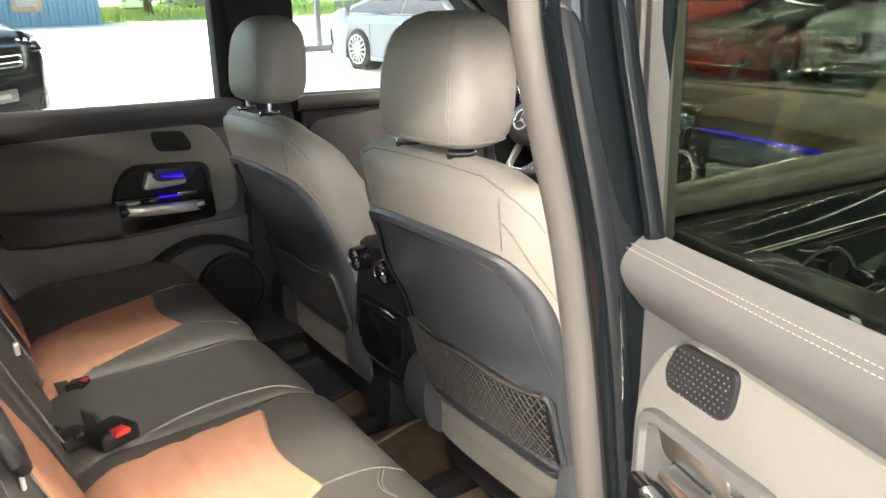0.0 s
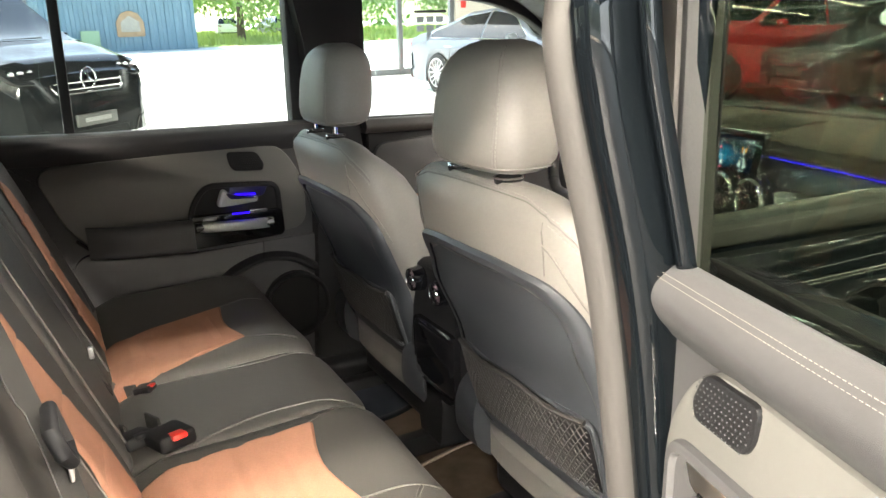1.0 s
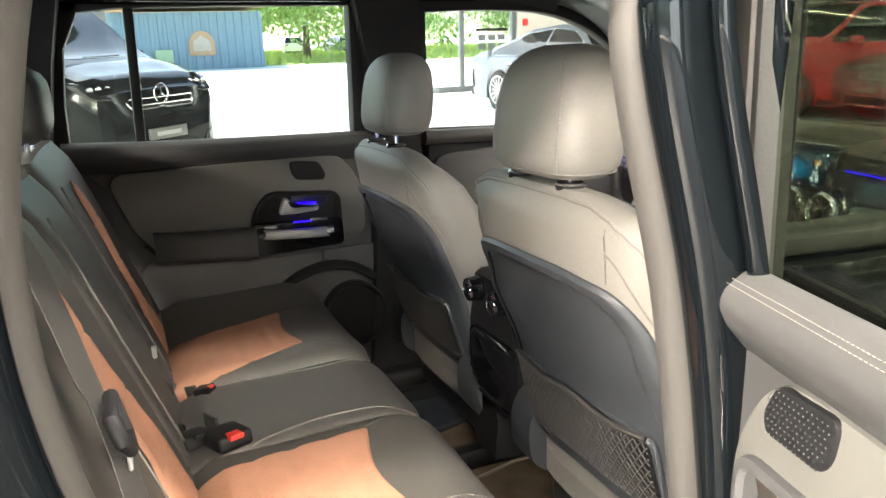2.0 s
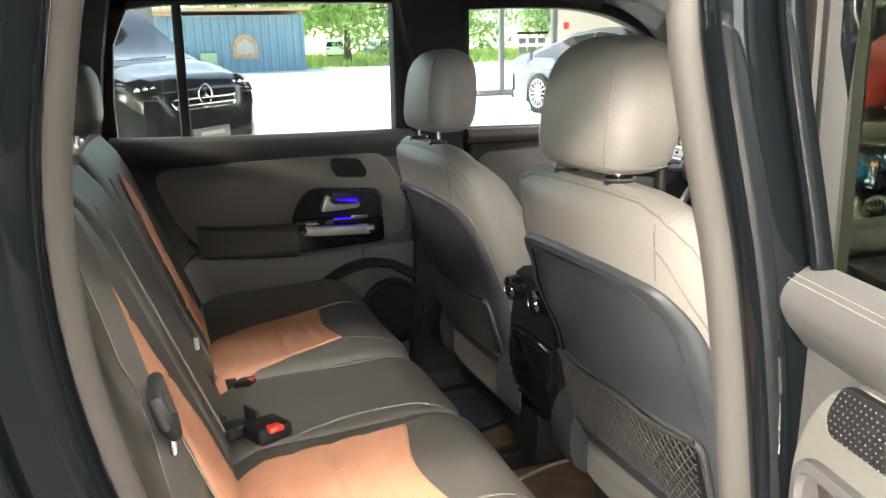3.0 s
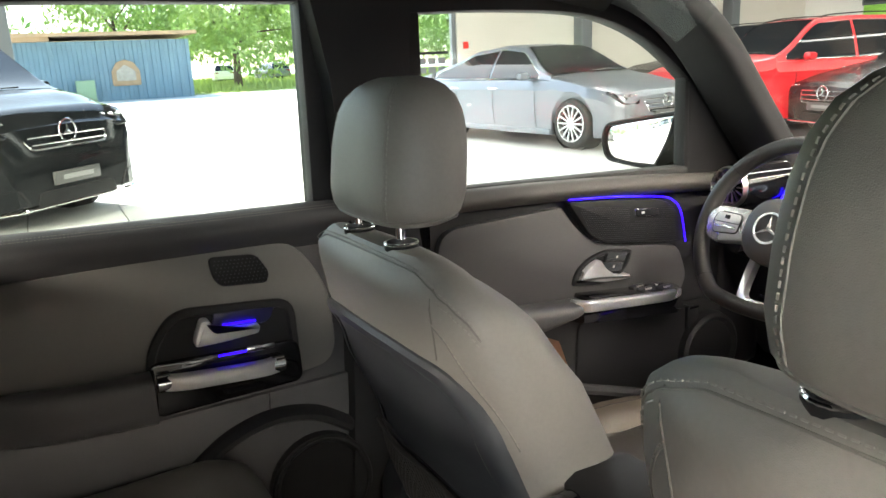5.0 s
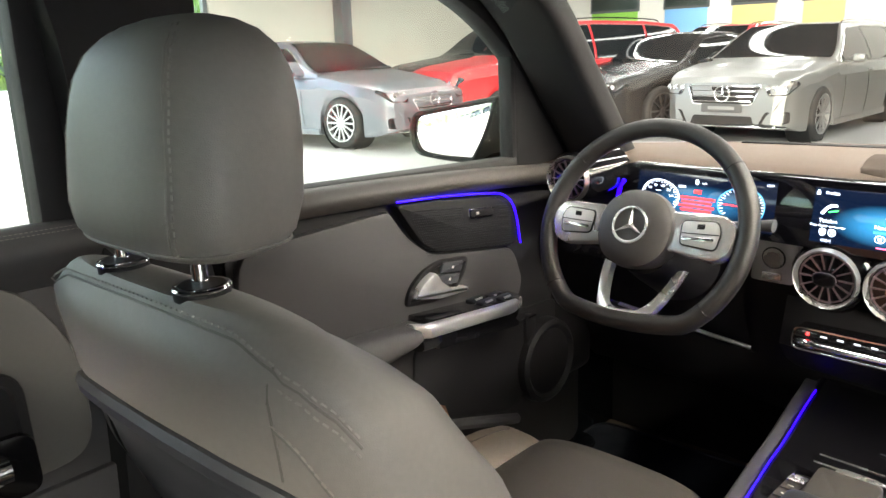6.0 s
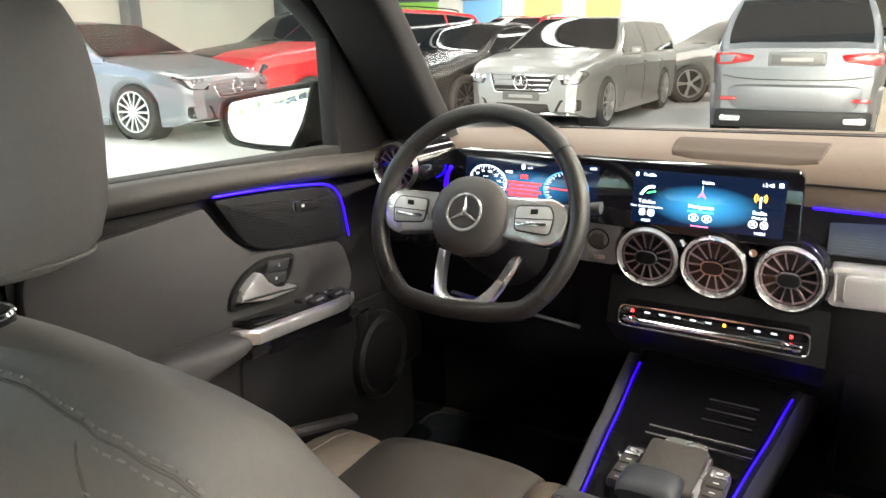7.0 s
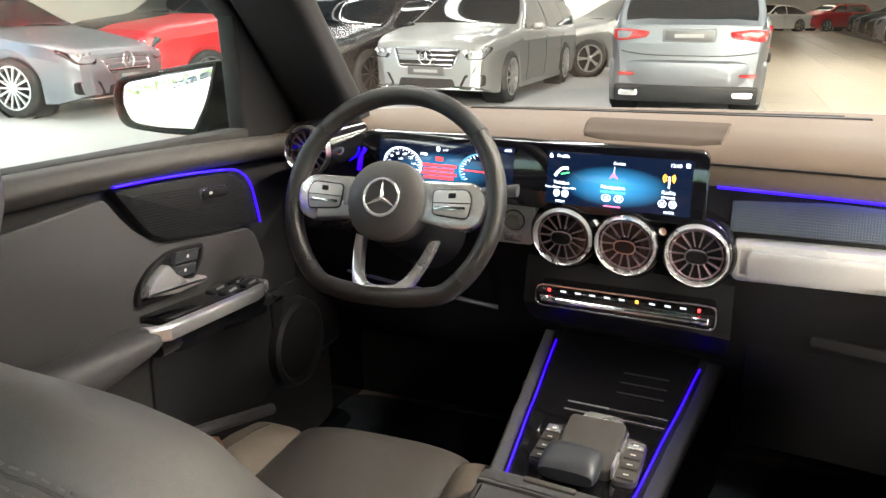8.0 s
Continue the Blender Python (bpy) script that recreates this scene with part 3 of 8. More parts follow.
def tyre_bm(cx, cy, cz, r, w):
    prof = [(-w / 2, r * 0.72), (-w / 2, r * 0.9), (-w * 0.42, r * 0.97), (-w * 0.3, r), (w * 0.3, r), (w * 0.42, r * 0.97), (w / 2, r * 0.9), (w / 2, r * 0.72)]
    n = 36
    rings = [[(cx + u, cy + math.cos(2 * math.pi * k / n) * q, cz + math.sin(2 * math.pi * k / n) * q) for u, q in prof] for k in range(n)]
    return loft(rings, loop=True)


def star(bm, cx, y, cz, r, d=-1, depth=0.02):
    """A ring with three spokes, a plain round badge."""
    out = []
    for k in range(28):
        a = 2 * math.pi * k / 28
        out.append((cx + math.cos(a) * r, y, cz + math.sin(a) * r))
    tube(out, r * 0.09, 6, (0, 1, 0), True, bm)
    for k in range(3):
        a = math.pi / 2 + 2 * math.pi * k / 3
        ca, sa = math.cos(a), math.sin(a)
        tip = (cx + ca * r * 0.95, y, cz + sa * r * 0.95)
        l = (cx - sa * r * 0.13, y, cz + ca * r * 0.13)
        rt = (cx + sa * r * 0.13, y, cz - ca * r * 0.13)
        front = (cx, y + d * r * 0.1, cz)
        vs = [bm.verts.new(p) for p in (tip, l, rt, front)]
        bm.faces.new((vs[0], vs[1], vs[3]))
        bm.faces.new((vs[0], vs[3], vs[2]))
        bm.faces.new((vs[0], vs[2], vs[1]))
        bm.faces.new((vs[1], vs[2], vs[3]))
    return bm


def show_car(name, label, at, heading, color, kind="saloon", L=4.9, W=1.86, H=1.47, rim_mat=None, spokes=10, plate=True, wheel_r=0.345, group="showroom cars", tail_plate=False, simple=False):
    """A car whose nose points along local +y; at: the middle of its base, heading in degrees."""
    e = empty("car", (0, 0, 0), label, "car", group)
    rim_mat = rim_mat or RIM
    h = L / 2
    base = 0.17
    if kind == "saloon":
        top = [(-h, 0.78), (-h + 0.1, 0.93), (-h + 0.55, 1.02), (-1.35, 1.17), (-0.75, H - 0.06), (-0.1, H), (0.35, H - 0.04), (1.12, 0.99), (1.3, 0.955), (h - 0.5, 0.84), (h - 0.12, 0.745), (h - 0.03, 0.68), (h, 0.55)]
        c0, c1, r0, r1 = -1.75, 1.18, -0.75, 0.30
    elif kind == "estate":
        top = [(-h, 0.80), (-h + 0.05, 1.0), (-h + 0.42, H - 0.06), (-1.4, H - 0.02), (-0.3, H), (0.3, H - 0.03), (1.15, 1.02), (1.32, 0.98), (h - 0.45, 0.89), (h - 0.1, 0.80), (h - 0.03, 0.73), (h, 0.58)]
        c0, c1, r0, r1 = -h + 0.06, 1.2, -h + 0.42, 0.28
    elif kind == "suv":
        top = [(-h, 0.86), (-h + 0.03, 1.04), (-h + 0.36, H - 0.07), (-1.3, H - 0.02), (-0.3, H), (0.3, H - 0.03), (1.02, 1.13), (1.2, 1.09), (h - 0.4, 1.0), (h - 0.10, 0.92), (h - 0.03, 0.84), (h, 0.66)]
        c0, c1, r0, r1 = -h + 0.04, 1.05, -h + 0.36, 0.30
    else:  # van
        top = [(-h, 1.2), (-h + 0.03, 1.6), (-h + 0.15, H - 0.04), (-1.3, H), (0.4, H - 0.02), (0.7, H - 0.1), (1.62, 1.17), (1.8, 1.13), (h - 0.25, 1.0), (h - 0.05, 0.85), (h, 0.6)]
        c0, c1, r0, r1 = -h + 0.05, 1.68, -h + 0.15, 0.62
    belt = {"saloon": 0.93, "estate": 0.95, "suv": 1.05, "van": 1.14}[kind]
    half = [(-h, W * 0.41), (-h + 0.05, W * 0.445), (-h + 0.14, W * 0.468), (-h + 0.5, W * 0.49), (-0.8, W * 0.5), (0.9, W * 0.5), (h - 0.6, W * 0.488), (h - 0.22, W * 0.452), (h - 0.06, W * 0.405), (h, W * 0.34)]
    wy = (h - 0.88, -h + 1.05) if kind != "van" else (h - 0.92, -h + 1.1)
    arch_r = wheel_r * 1.13
    roofw = {"saloon": 0.58, "estate": 0.61, "suv": 0.64, "van": 0.74}[kind]
    wide = W * 0.5

    def deck_z(y):
        """Height of the body without its cabin: bonnet, belt line and boot."""
        zt = interp(top, y)
        return min(zt, belt + 0.012 * math.sin(1.5 + y)) if c0 <= y <= c1 else zt

    def side_x(y, z):
        """Half width of the cabin's flank."""
        f = max(0.0, min(1.0, (z - belt) / (H - belt)))
        return interp(half, y) * 0.945 * (1 - f) + roofw * f + 0.030 * math.sin(math.pi * f)

    # stations along the body, denser round the wheel arches
    ys = {round(-h + L * i / 64, 4) for i in range(65)}
    for q in wy:
        ys |= {round(q + arch_r * math.cos(math.pi * k / 14), 4) for k in range(15)} | {round(q - arch_r - 0.004, 4), round(q + arch_r + 0.004, 4)}
    ys |= {round(h - d, 4) for d in (0.012, 0.03, 0.06, 0.1, 0.15)} | {round(-h + d, 4) for d in (0.012, 0.03, 0.06, 0.1, 0.15)}
    rings = []
    for y in sorted(ys):
        w, zb = interp(half, y), deck_z(y)
        lo = base + 0.10 * max(0, (abs(y) - h + 0.35) / 0.35)
        cut = lo
        for q in wy:
            if abs(y - q) <= arch_r:
                cut = max(cut, wheel_r + math.sqrt(max(0.0, arch_r ** 2 - (y - q) ** 2)))
        crease = zb - 0.155
        mid = max(lo + 0.20, min(crease - 0.17, zb - 0.34))
        zs = [max(cut, lo), max(cut + 0.012, lo + 0.05), max(cut + 0.024, mid), max(cut + 0.036, crease - 0.03), max(cut + 0.046, crease), max(cut + 0.06, zb - 0.055), zb - 0.018, zb]
        zs = [min(z, zb - 0.003 * (7 - k)) for k, z in enumerate(zs)]
        flare = 0.018 * math.exp(-(min(abs(y - q) for q in wy) / 0.36) ** 4)
        ks = [0.962, 0.972, 0.978, 0.988, 1.0, 0.984, 0.966, 0.93]
        prof = [(0, lo), (w * 0.70, lo)] + [((w + flare * (1 - k / 7)) * f, z) for k, (f, z) in enumerate(zip(ks, zs))]
        crown = 0.035 if y > c1 - 0.1 else 0.02
        prof += [(w * 0.80, zb + crown * 0.40), (w * 0.66, zb + crown * 0.80), (w * 0.60, zb + crown * 0.72), (w * 0.3, zb + crown * 0.95), (0, zb + crown)]
        rings.append([(x, y, z) for x, z in prof] + [(-x, y, z) for x, z in prof[-2:0:-1]])
    body = part("body", loft(rings), color, e, angle=26)
    # cabin
    cys = [c0 + (c1 - c0) * i / 48 for i in range(49)]
    rings = []
    for y in cys:
        zt = max(interp(top, y), belt + 0.006)
        r = []
        for q in (0, 0.25, 0.5, 0.75, 0.93, 1.0):
            z = belt - 0.02 + (zt - belt + 0.02) * q
            r.append((side_x(y, z), z))
        we = r[-1][0]
        r[-1] = (we - 0.014, zt + 0.001)
        r += [(we * 0.93, zt + 0.006), (we * 0.6, zt + 0.014), (0, zt + 0.018)]
        rings.append([(x, y, z) for x, z in r] + [(-x, y, z) for x, z in r[-2::-1]])
    part("cabin", loft(rings), color, e, angle=30)

    def pane_grid(ya, yb, n, q0=-0.93, q1=0.93):
        rows = []
        for i in range(n + 1):
            y = ya + (yb - ya) * i / n
            zt = interp(top, y)
            we = side_x(y, zt)
            rows.append([(we * q, y, zt + 0.025 - 0.012 * abs(q) ** 1.5) for q in [q0 + (q1 - q0) * k / 10 for k in range(11)]])
        return loft(rows, closed=False)

    part("windscreen", pane_grid(r1 + 0.05, c1 - 0.03, 12), CARGLASS, e, "dark windscreen")
    part("rear_window", pane_grid(c0 + (0.12 if kind == "saloon" else 0.006), r0 - 0.02, 10, -0.9, 0.9), CARGLASS, e)
    part("wiper", tube([(x, c1 - 0.06 - 0.05 * abs(x), interp(top, c1 - 0.06 - 0.05 * abs(x)) + 0.026) for x in (-0.45, -0.2, 0.05)], 0.008, 5), BLACKPL, e)
    pillars = {"saloon": (-0.2,), "estate": (-0.25, -1.35), "suv": (-0.2, -1.3), "van": (0.15, -1.2)}[kind]
    drop = 0.060
    glazed = [y for y in [c0 + (c1 - c0) * i / 160 for i in range(161)] if interp(top, y) - drop > belt + 0.075]
    g0, g1 = glazed[0] + (0.04 if kind == "saloon" else 0.22), glazed[-1]
    edges = [g0] + sorted(p for p in pillars if p > g0 + 0.2) + [g1]
    sill_z = belt + 0.025
    for sd in (1, -1):
        for k, (ya, yb) in enumerate(zip(edges, edges[1:])):
            ya, yb = ya + (0.022 if k else 0), yb - (0.022 if k < len(edges) - 2 else 0)
            rows = []
            for i in range(19):
                y = ya + (yb - ya) * i / 18
                zt = interp(top, y) - drop
                if k == 0 and kind != "saloon":
                    zt -= 0.05 * max(0, 1 - i / 4) ** 2
                rows.append([(sd * (side_x(y, z) + 0.005), y, z) for z in [sill_z + (zt - sill_z) * q / 5 for q in range(6)]])
            part("side_window", loft(rows, closed=False), CARGLASS, e)
        loop = [(y, sill_z - 0.008) for y in (g0, (g0 + g1) / 2, g1)] + [(y, interp(top, y) - drop + 0.008) for y in [g1 + (g0 - g1) * i / 20 for i in range(21)]]
        part("window_trim", tube([(sd * (side_x(y, z) + 0.004), y, z) for y, z in loop], 0.0055, 6, (1, 0, 0), True), CHROME if kind != "van" else BLACKPL, e, "bright window surround")
        # lower cladding between the wheels
        part("side_sill", sweep([(sd * (interp(half, y) * 0.972), y, 0.215) for y in [wy[1] + arch_r + 0.02 + (wy[0] - wy[1] - 2 * arch_r - 0.04) * i / 8 for i in range(9)]], rpoly([(-0.02, -0.045), (0.02, -0.045), (0.02, 0.03), (-0.02, 0.045)], 0.01, 2)), BLACKPL if kind in ("suv", "van") else color, e)
        if kind in ("suv", "estate"):
            part("roof_rail", tube(smooth_path([(sd * (roofw - 0.03), y, interp(top, y) + dz) for y, dz in ((-h + 0.65, 0.01), (-h + 0.8, 0.045), (-0.6, 0.05), (0.1, 0.045), (0.22, 0.01))], 4), 0.010, 6), CHROME if kind == "estate" else BLACKPL, e)
    # bonnet shut line
    part("bonnet_gap", tube([(W * 0.40 * q, h - 0.33 - 0.10 * q * q, deck_z(h - 0.33 - 0.10 * q * q) + 0.022 - 0.012 * abs(q) ** 3) for q in [k / 8 - 1 for k in range(17)]], 0.005, 5), BLACKPL, e)
    for y in wy:
        w = interp(half, y)
        for s in (1, -1):
            part("wheel_arch", loft([[(s * (w * 0.955 + d), y + u, wheel_r + v) for u, v in ring(0, 0, arch_r * k, arch_r * k, 28)] for d, k in ((0.0, 1.0), (-0.28, 1.0), (-0.30, 0.9))], caps=False), BLACKPL, e)
            part("arch_back", loft([[(s * (w * 0.955 + d), y + u, wheel_r + v) for u, v in ring(0, 0, arch_r * 0.98, arch_r * 0.98, 28)] for d in (-0.29, -0.27)]), BLACKPL, e)
            wheel_mesh(e, s * (w - 0.115), y, wheel_r, wheel_r, 0.225, spokes, rim_mat, s)

    def solve(u, v, s):
        """The y of the nose (s = 1) or tail (s = -1) skin at width u and height v."""
        lo_, hi_ = h - 1.3, h
        for _ in range(18):
            m = (lo_ + hi_) / 2
            if interp(half, s * m) * 0.992 >= abs(u) and interp(top, s * m) - 0.012 >= v:
                lo_ = m
            else:
                hi_ = m
        return s * lo_

    def on_nose(u, v):
        return solve(u, v, 1)

    def on_tail(u, v):
        return solve(u, v, -1)

    # sill and bumpers
    front = h
    gz = {"saloon": 0.63, "estate": 0.63, "suv": 0.72, "van": 0.84}[kind]
    gw = {"saloon": 0.46, "estate": 0.47, "suv": 0.48, "van": 0.52}[kind]
    out = rpoly([(-gw, gz + 0.1), (-gw * 0.8, gz - 0.13), (gw * 0.8, gz - 0.13), (gw, gz + 0.1), (0.55 * gw, gz + 0.14), (-0.55 * gw, gz + 0.14)], 0.04)

    def nose(u, v, d):
        return (u, on_nose(u, v) - 0.045 + d, v)

    part("grille", prism(out, nose, -0.1, 0.06, 0.012), BLACKPL, e, "black slatted radiator grille")
    part("grille_frame", tube([nose(u, v, 0.062) for u, v in out], 0.012, 6, (0, 1, 0), True), CHROME, e, "chrome grille surround")
    bm = bmesh.new()
    for k in range(4):
        z = gz - 0.09 + 0.06 * k
        ww = gw * (0.78 + 0.05 * k)
        tube([nose(ww * (q - 4) / 4, z, 0.066) for q in range(9)], 0.008, 6, bm=bm)
    part("grille_bar_set", bm, CHROME, e)
    part("badge", star(bmesh.new(), 0, nose(0, gz, 0.085)[1], gz, 0.095, 1), CHROME, e, "round chrome badge")
    for s in (1, -1):
        hz = gz + 0.075
        out = rpoly([(s * gw * 1.10, hz - 0.01), (s * gw * 1.18, hz - 0.10), (s * W * 0.41, hz - 0.09), (s * W * 0.452, hz + 0.03), (s * W * 0.44, hz + 0.08), (s * gw * 1.30, hz + 0.07)], 0.03)

        def lamp(u, v, d):
            return (u, on_nose(u, v) - 0.035 + d, v)

        hl = part("headlight", prism(out, lamp, -0.12, 0.05, 0.012), LAMPGLASS, e, "clear headlight with bright reflectors")
        for q in (0.28, 0.33, 0.38):
            u = W * q * s * 1.04
            p = lamp(u, hz + 0.0, 0.052)
            part("reflector", loft([[(p[0] + a, p[1] + d, p[2] + b) for a, b in ring(0, 0, 0.035 * k, 0.035 * k, 14)] for d, k in ((0, 1), (0.012, 0.9), (0.004, 0.5))]), CHROME, hl)
        out = rpoly([(s * gw * 0.98, 0.26), (s * W * 0.42, 0.28), (s * W * 0.42, 0.42), (s * gw * 1.15, 0.42)], 0.03)
        part("air_intake", prism(out, lambda u, v, d: (u, on_nose(u, v) - 0.04 + d, v), -0.1, 0.05, 0.01), BLACKPL, e)
    out = rpoly([(-gw * 0.9, 0.22), (gw * 0.9, 0.22), (gw * 0.8, 0.36), (-gw * 0.8, 0.36)], 0.03)
    part("air_intake", prism(out, lambda u, v, d: (u, front - 0.02 + d, v), -0.1, 0.03, 0.01), BLACKPL, e)
    part("bumper_strip", tube([(W * 0.41 * (q - 6) / 6, on_nose(W * 0.41 * (q - 6) / 6, 0.4) + 0.004, 0.235) for q in range(13)], 0.014, 6), CHROME, e, "chrome bumper strip")
    if plate:
        pl = part("plate", box(-0.26, 0.26, front + 0.0, front + 0.03, 0.40, 0.51, 0.006), PLATE, e, "dark showroom plate")
        part("plate_marks", box(-0.17, 0.17, front + 0.03, front + 0.033, 0.435, 0.475), PLATE_BAR, pl)
    # rear
    rz = {"saloon": 0.80, "estate": 0.86, "suv": 0.95, "van": 1.1}[kind]
    back = -h
    for s in (1, -1):
        out = rpoly([(s * W * 0.23, rz + 0.045), (s * W * 0.25, rz - 0.02), (s * W * 0.40, rz - 0.06), (s * W * 0.452, rz - 0.05), (s * W * 0.458, rz + 0.07), (s * W * 0.36, rz + 0.075)], 0.03)
        part("tail_light", prism(out, lambda u, v, d: (u, on_tail(u, v) + 0.02 - d, v), -0.1, 0.05, 0.012), TAIL, e, "red rear lamp")
        part("reflector", box(s * W * 0.36 - 0.09, s * W * 0.36 + 0.09, back - 0.045, back + 0.1, 0.50, 0.54, 0.01), TAIL, e)
        tp = rpoly([(s * W * 0.34 - 0.11, 0.27), (s * W * 0.34 + 0.11, 0.27), (s * W * 0.34 + 0.11, 0.34), (s * W * 0.34 - 0.11, 0.34)], 0.03)
        part("tailpipe", prism(tp, lambda u, v, d: (u, back - 0.02 - d, v), 0, 0.04, 0.008, dish=0.012), CHROME, e, "chrome tailpipe trim")
    part("bumper_insert", box(-W * 0.43, W * 0.43, back - 0.035, back + 0.15, 0.20, 0.40, 0.03), BLACKPL, e)
    part("hatch_gap", tube([(W * 0.40 * (q - 6) / 6, on_tail(W * 0.40 * (q - 6) / 6, 0.7) - 0.004, rz - 0.22 + 0.05 * (abs(q - 6) / 6) ** 4) for q in range(13)], 0.006, 6), BLACKPL, e)
    part("rear_bumper", loft([[(W * 0.47 * u, back + 0.13 - 0.17 * (1 - abs(u) ** 5) + q, z) for u in [i / 10 - 1 for i in range(21)]] for q, z in ((0.03, 0.68), (0.0, 0.655), (-0.01, 0.60), (0.0, 0.47), (0.03, 0.37))], closed=False), color, e)
    if tail_plate:
        pr = part("plate_recess", box(-0.29, 0.29, back - 0.010, back + 0.05, rz - 0.075, rz + 0.075, 0.02), STEEL, e)
        pl = part("plate", box(-0.26, 0.26, back - 0.022, back - 0.012, rz - 0.055, rz + 0.055, 0.004), PLATE, e, "dark dealer plate")
        part("plate_marks", box(-0.16, 0.16, back - 0.025, back - 0.022, rz - 0.02, rz + 0.02), PLATE_BAR, pl)
    for s in (1, -1):
        mz = belt + 0.06
        bm = loft([[(s * (W * 0.47 + 0.02 + 0.2 * t), c1 - 0.42 + u * k, mz + v * k) for u, v in ring(0, 0, 0.07, 0.055, 12, 3)] for t, k in ((0.0, 0.25), (0.25, 0.5), (0.35, 1), (0.8, 1), (1.0, 0.7))])
        part("mirror", bm, color, e, "door mirror")
        for q in (c1 - 0.28, c1 - 1.25, c1 - 2.2):
            pts = []
            for z in (0.26, 0.4, 0.55, 0.7, belt - 0.02):
                w = interp(half, q)
                pts.append((s * (w * interp([(0.26, 0.975), (0.5, 1.001), (0.75, 0.995), (belt, 0.975)], z) + 0.001), q - 0.05 * (z - 0.6), z))
            part("door_gap", tube(pts, 0.004, 5), BLACKPL, e)
        for q in (-0.05, -1.05):
            part("door_handle", box(s * W * 0.497 - 0.01, s * W * 0.497 + 0.018, q - 0.11, q + 0.11, belt - 0.13, belt - 0.105, 0.006), CHROME, e)
    e.matrix_basis = LOT @ pose(at[0], at[1], 0.014, 0, 0, heading)
    return e


SILVER_PAINT = paint("silver_paint", (0.17, 0.185, 0.21), 0.75)
BRIGHT_SILVER = paint("bright_silver_paint", (0.27, 0.27, 0.265), 0.7)
GREY_PAINT = paint("mid_grey_paint", (0.115, 0.127, 0.142), 0.6)
BLACK_CAR = mat("black_metallic_paint", (0.009, 0.009, 0.010), 0.26, spec=0.35, rough_vary=0.03, vary_scale=2)
DARKGREY_CAR = mat("graphite_paint", (0.006, 0.007, 0.008), 0.10, spec=0.16, rough_vary=0.03, vary_scale=2)
RED_CAR = paint("red_paint", (0.50, 0.012, 0.018), 0.15)
WHITE_CAR = paint("white_paint", (0.75, 0.75, 0.74), 0.0)


def nose_at(nx, ny, heading, L):
    """The middle of a car whose nose stands at nx, ny."""
    a = radians(heading)
    return (nx + math.sin(a) * L / 2, ny - math.cos(a) * L / 2)


show_car("coupe", "silver four-door coupe with multi-spoke wheels on the hall floor", (-9.3, 6.8), -84, SILVER_PAINT, "saloon", 4.99, 1.90, 1.43, spokes=14, wheel_r=0.345)
show_car("van", "black passenger van with a chrome-barred grille by the open gate", nose_at(-6.65, -0.15, -46, 5.1), -46, DARKGREY_CAR, "van", 5.1, 1.93, 1.90, spokes=5, wheel_r=0.345)
show_car("estate", "silver estate car facing the viewer in the showroom", nose_at(-3.62, 8.95, 178, 4.95), 178, BRIGHT_SILVER, "estate", 4.95, 1.87, 1.48, spokes=10)
show_car("suv", "grey compact SUV seen from its tail in the showroom", (-0.48, 11.2), 3, GREY_PAINT, "suv", 4.64, 1.86, 1.66, spokes=5, tail_plate=True, plate=False)
show_car("suv", "bright red SUV with dark windows in the showroom", nose_at(-7.8, 7.9, 160, 4.7), 160, RED_CAR, "suv", 4.7, 1.9, 1.64, rim_mat=RIM_DARK, spokes=5)
show_car("cabrio", "black convertible with a fabric roof in the showroom", nose_at(-5.75, 8.8, 166, 4.75), 166, BLACK_CAR, "saloon", 4.75, 1.86, 1.41, rim_mat=RIM_DARK, spokes=10)
show_car("estate", "pale grey estate car parked across the showroom", (-1.6, 15.7), 125, BRIGHT_SILVER, "estate", 4.9, 1.86, 1.48, spokes=5)
show_car("suv", "black SUV parked by the beige wall", nose_at(-9.7, 9.1, 160, 4.65), 160, BLACK_CAR, "suv", 4.65, 1.88, 1.64, rim_mat=RIM_DARK, spokes=5)
show_car("saloon", "white car at the far end of the showroom", (2.2, 48.0), 130, WHITE_CAR, "saloon", 4.5, 1.8, 1.45, spokes=5)
show_car("small", "small red car at the far end of the showroom", (5.6, 50.0), 120, RED_CAR, "suv", 3.7, 1.7, 1.5, spokes=5)
for k in range(6):
    show_car("row", "dark car in the row along the windows", nose_at(4.75 + 0.25 * k, 28.0 + 3.7 * k, 78, 4.6), 78, (BLACK_CAR, GREY_PAINT, BLACK_CAR, DARKGREY_CAR, GREY_PAINT, BLACK_CAR)[k], "suv" if k % 2 else "estate", 4.6, 1.85, 1.6, spokes=5)
show_car("suv", "red SUV behind the convertible", (-6.6, 16.4), 170, RED_CAR, "suv", 4.6, 1.88, 1.62, spokes=5)
for ax, ay, hd, col, kd in ((6.6, 4.2, 98, BLACK_CAR, "saloon"), (6.9, 7.6, 98, RED_CAR, "suv"), (6.7, 10.9, 98, BLACK_CAR, "suv"), (6.8, 14.0, 98, SILVER_PAINT, "estate")):
    show_car("row", "parked showroom car facing the display car", (ax, ay), hd, col, kd, 4.7, 1.86, 1.55, spokes=10)
for k in range(3):
    show_car("parked", "parked car outside the glazed front", (-11.5 + 3.4 * k, -20.5), 5, (WHITE_CAR, SILVER_PAINT, BLACK_CAR)[k], "estate", 4.6, 1.82, 1.5, spokes=5, group="parked cars outside")

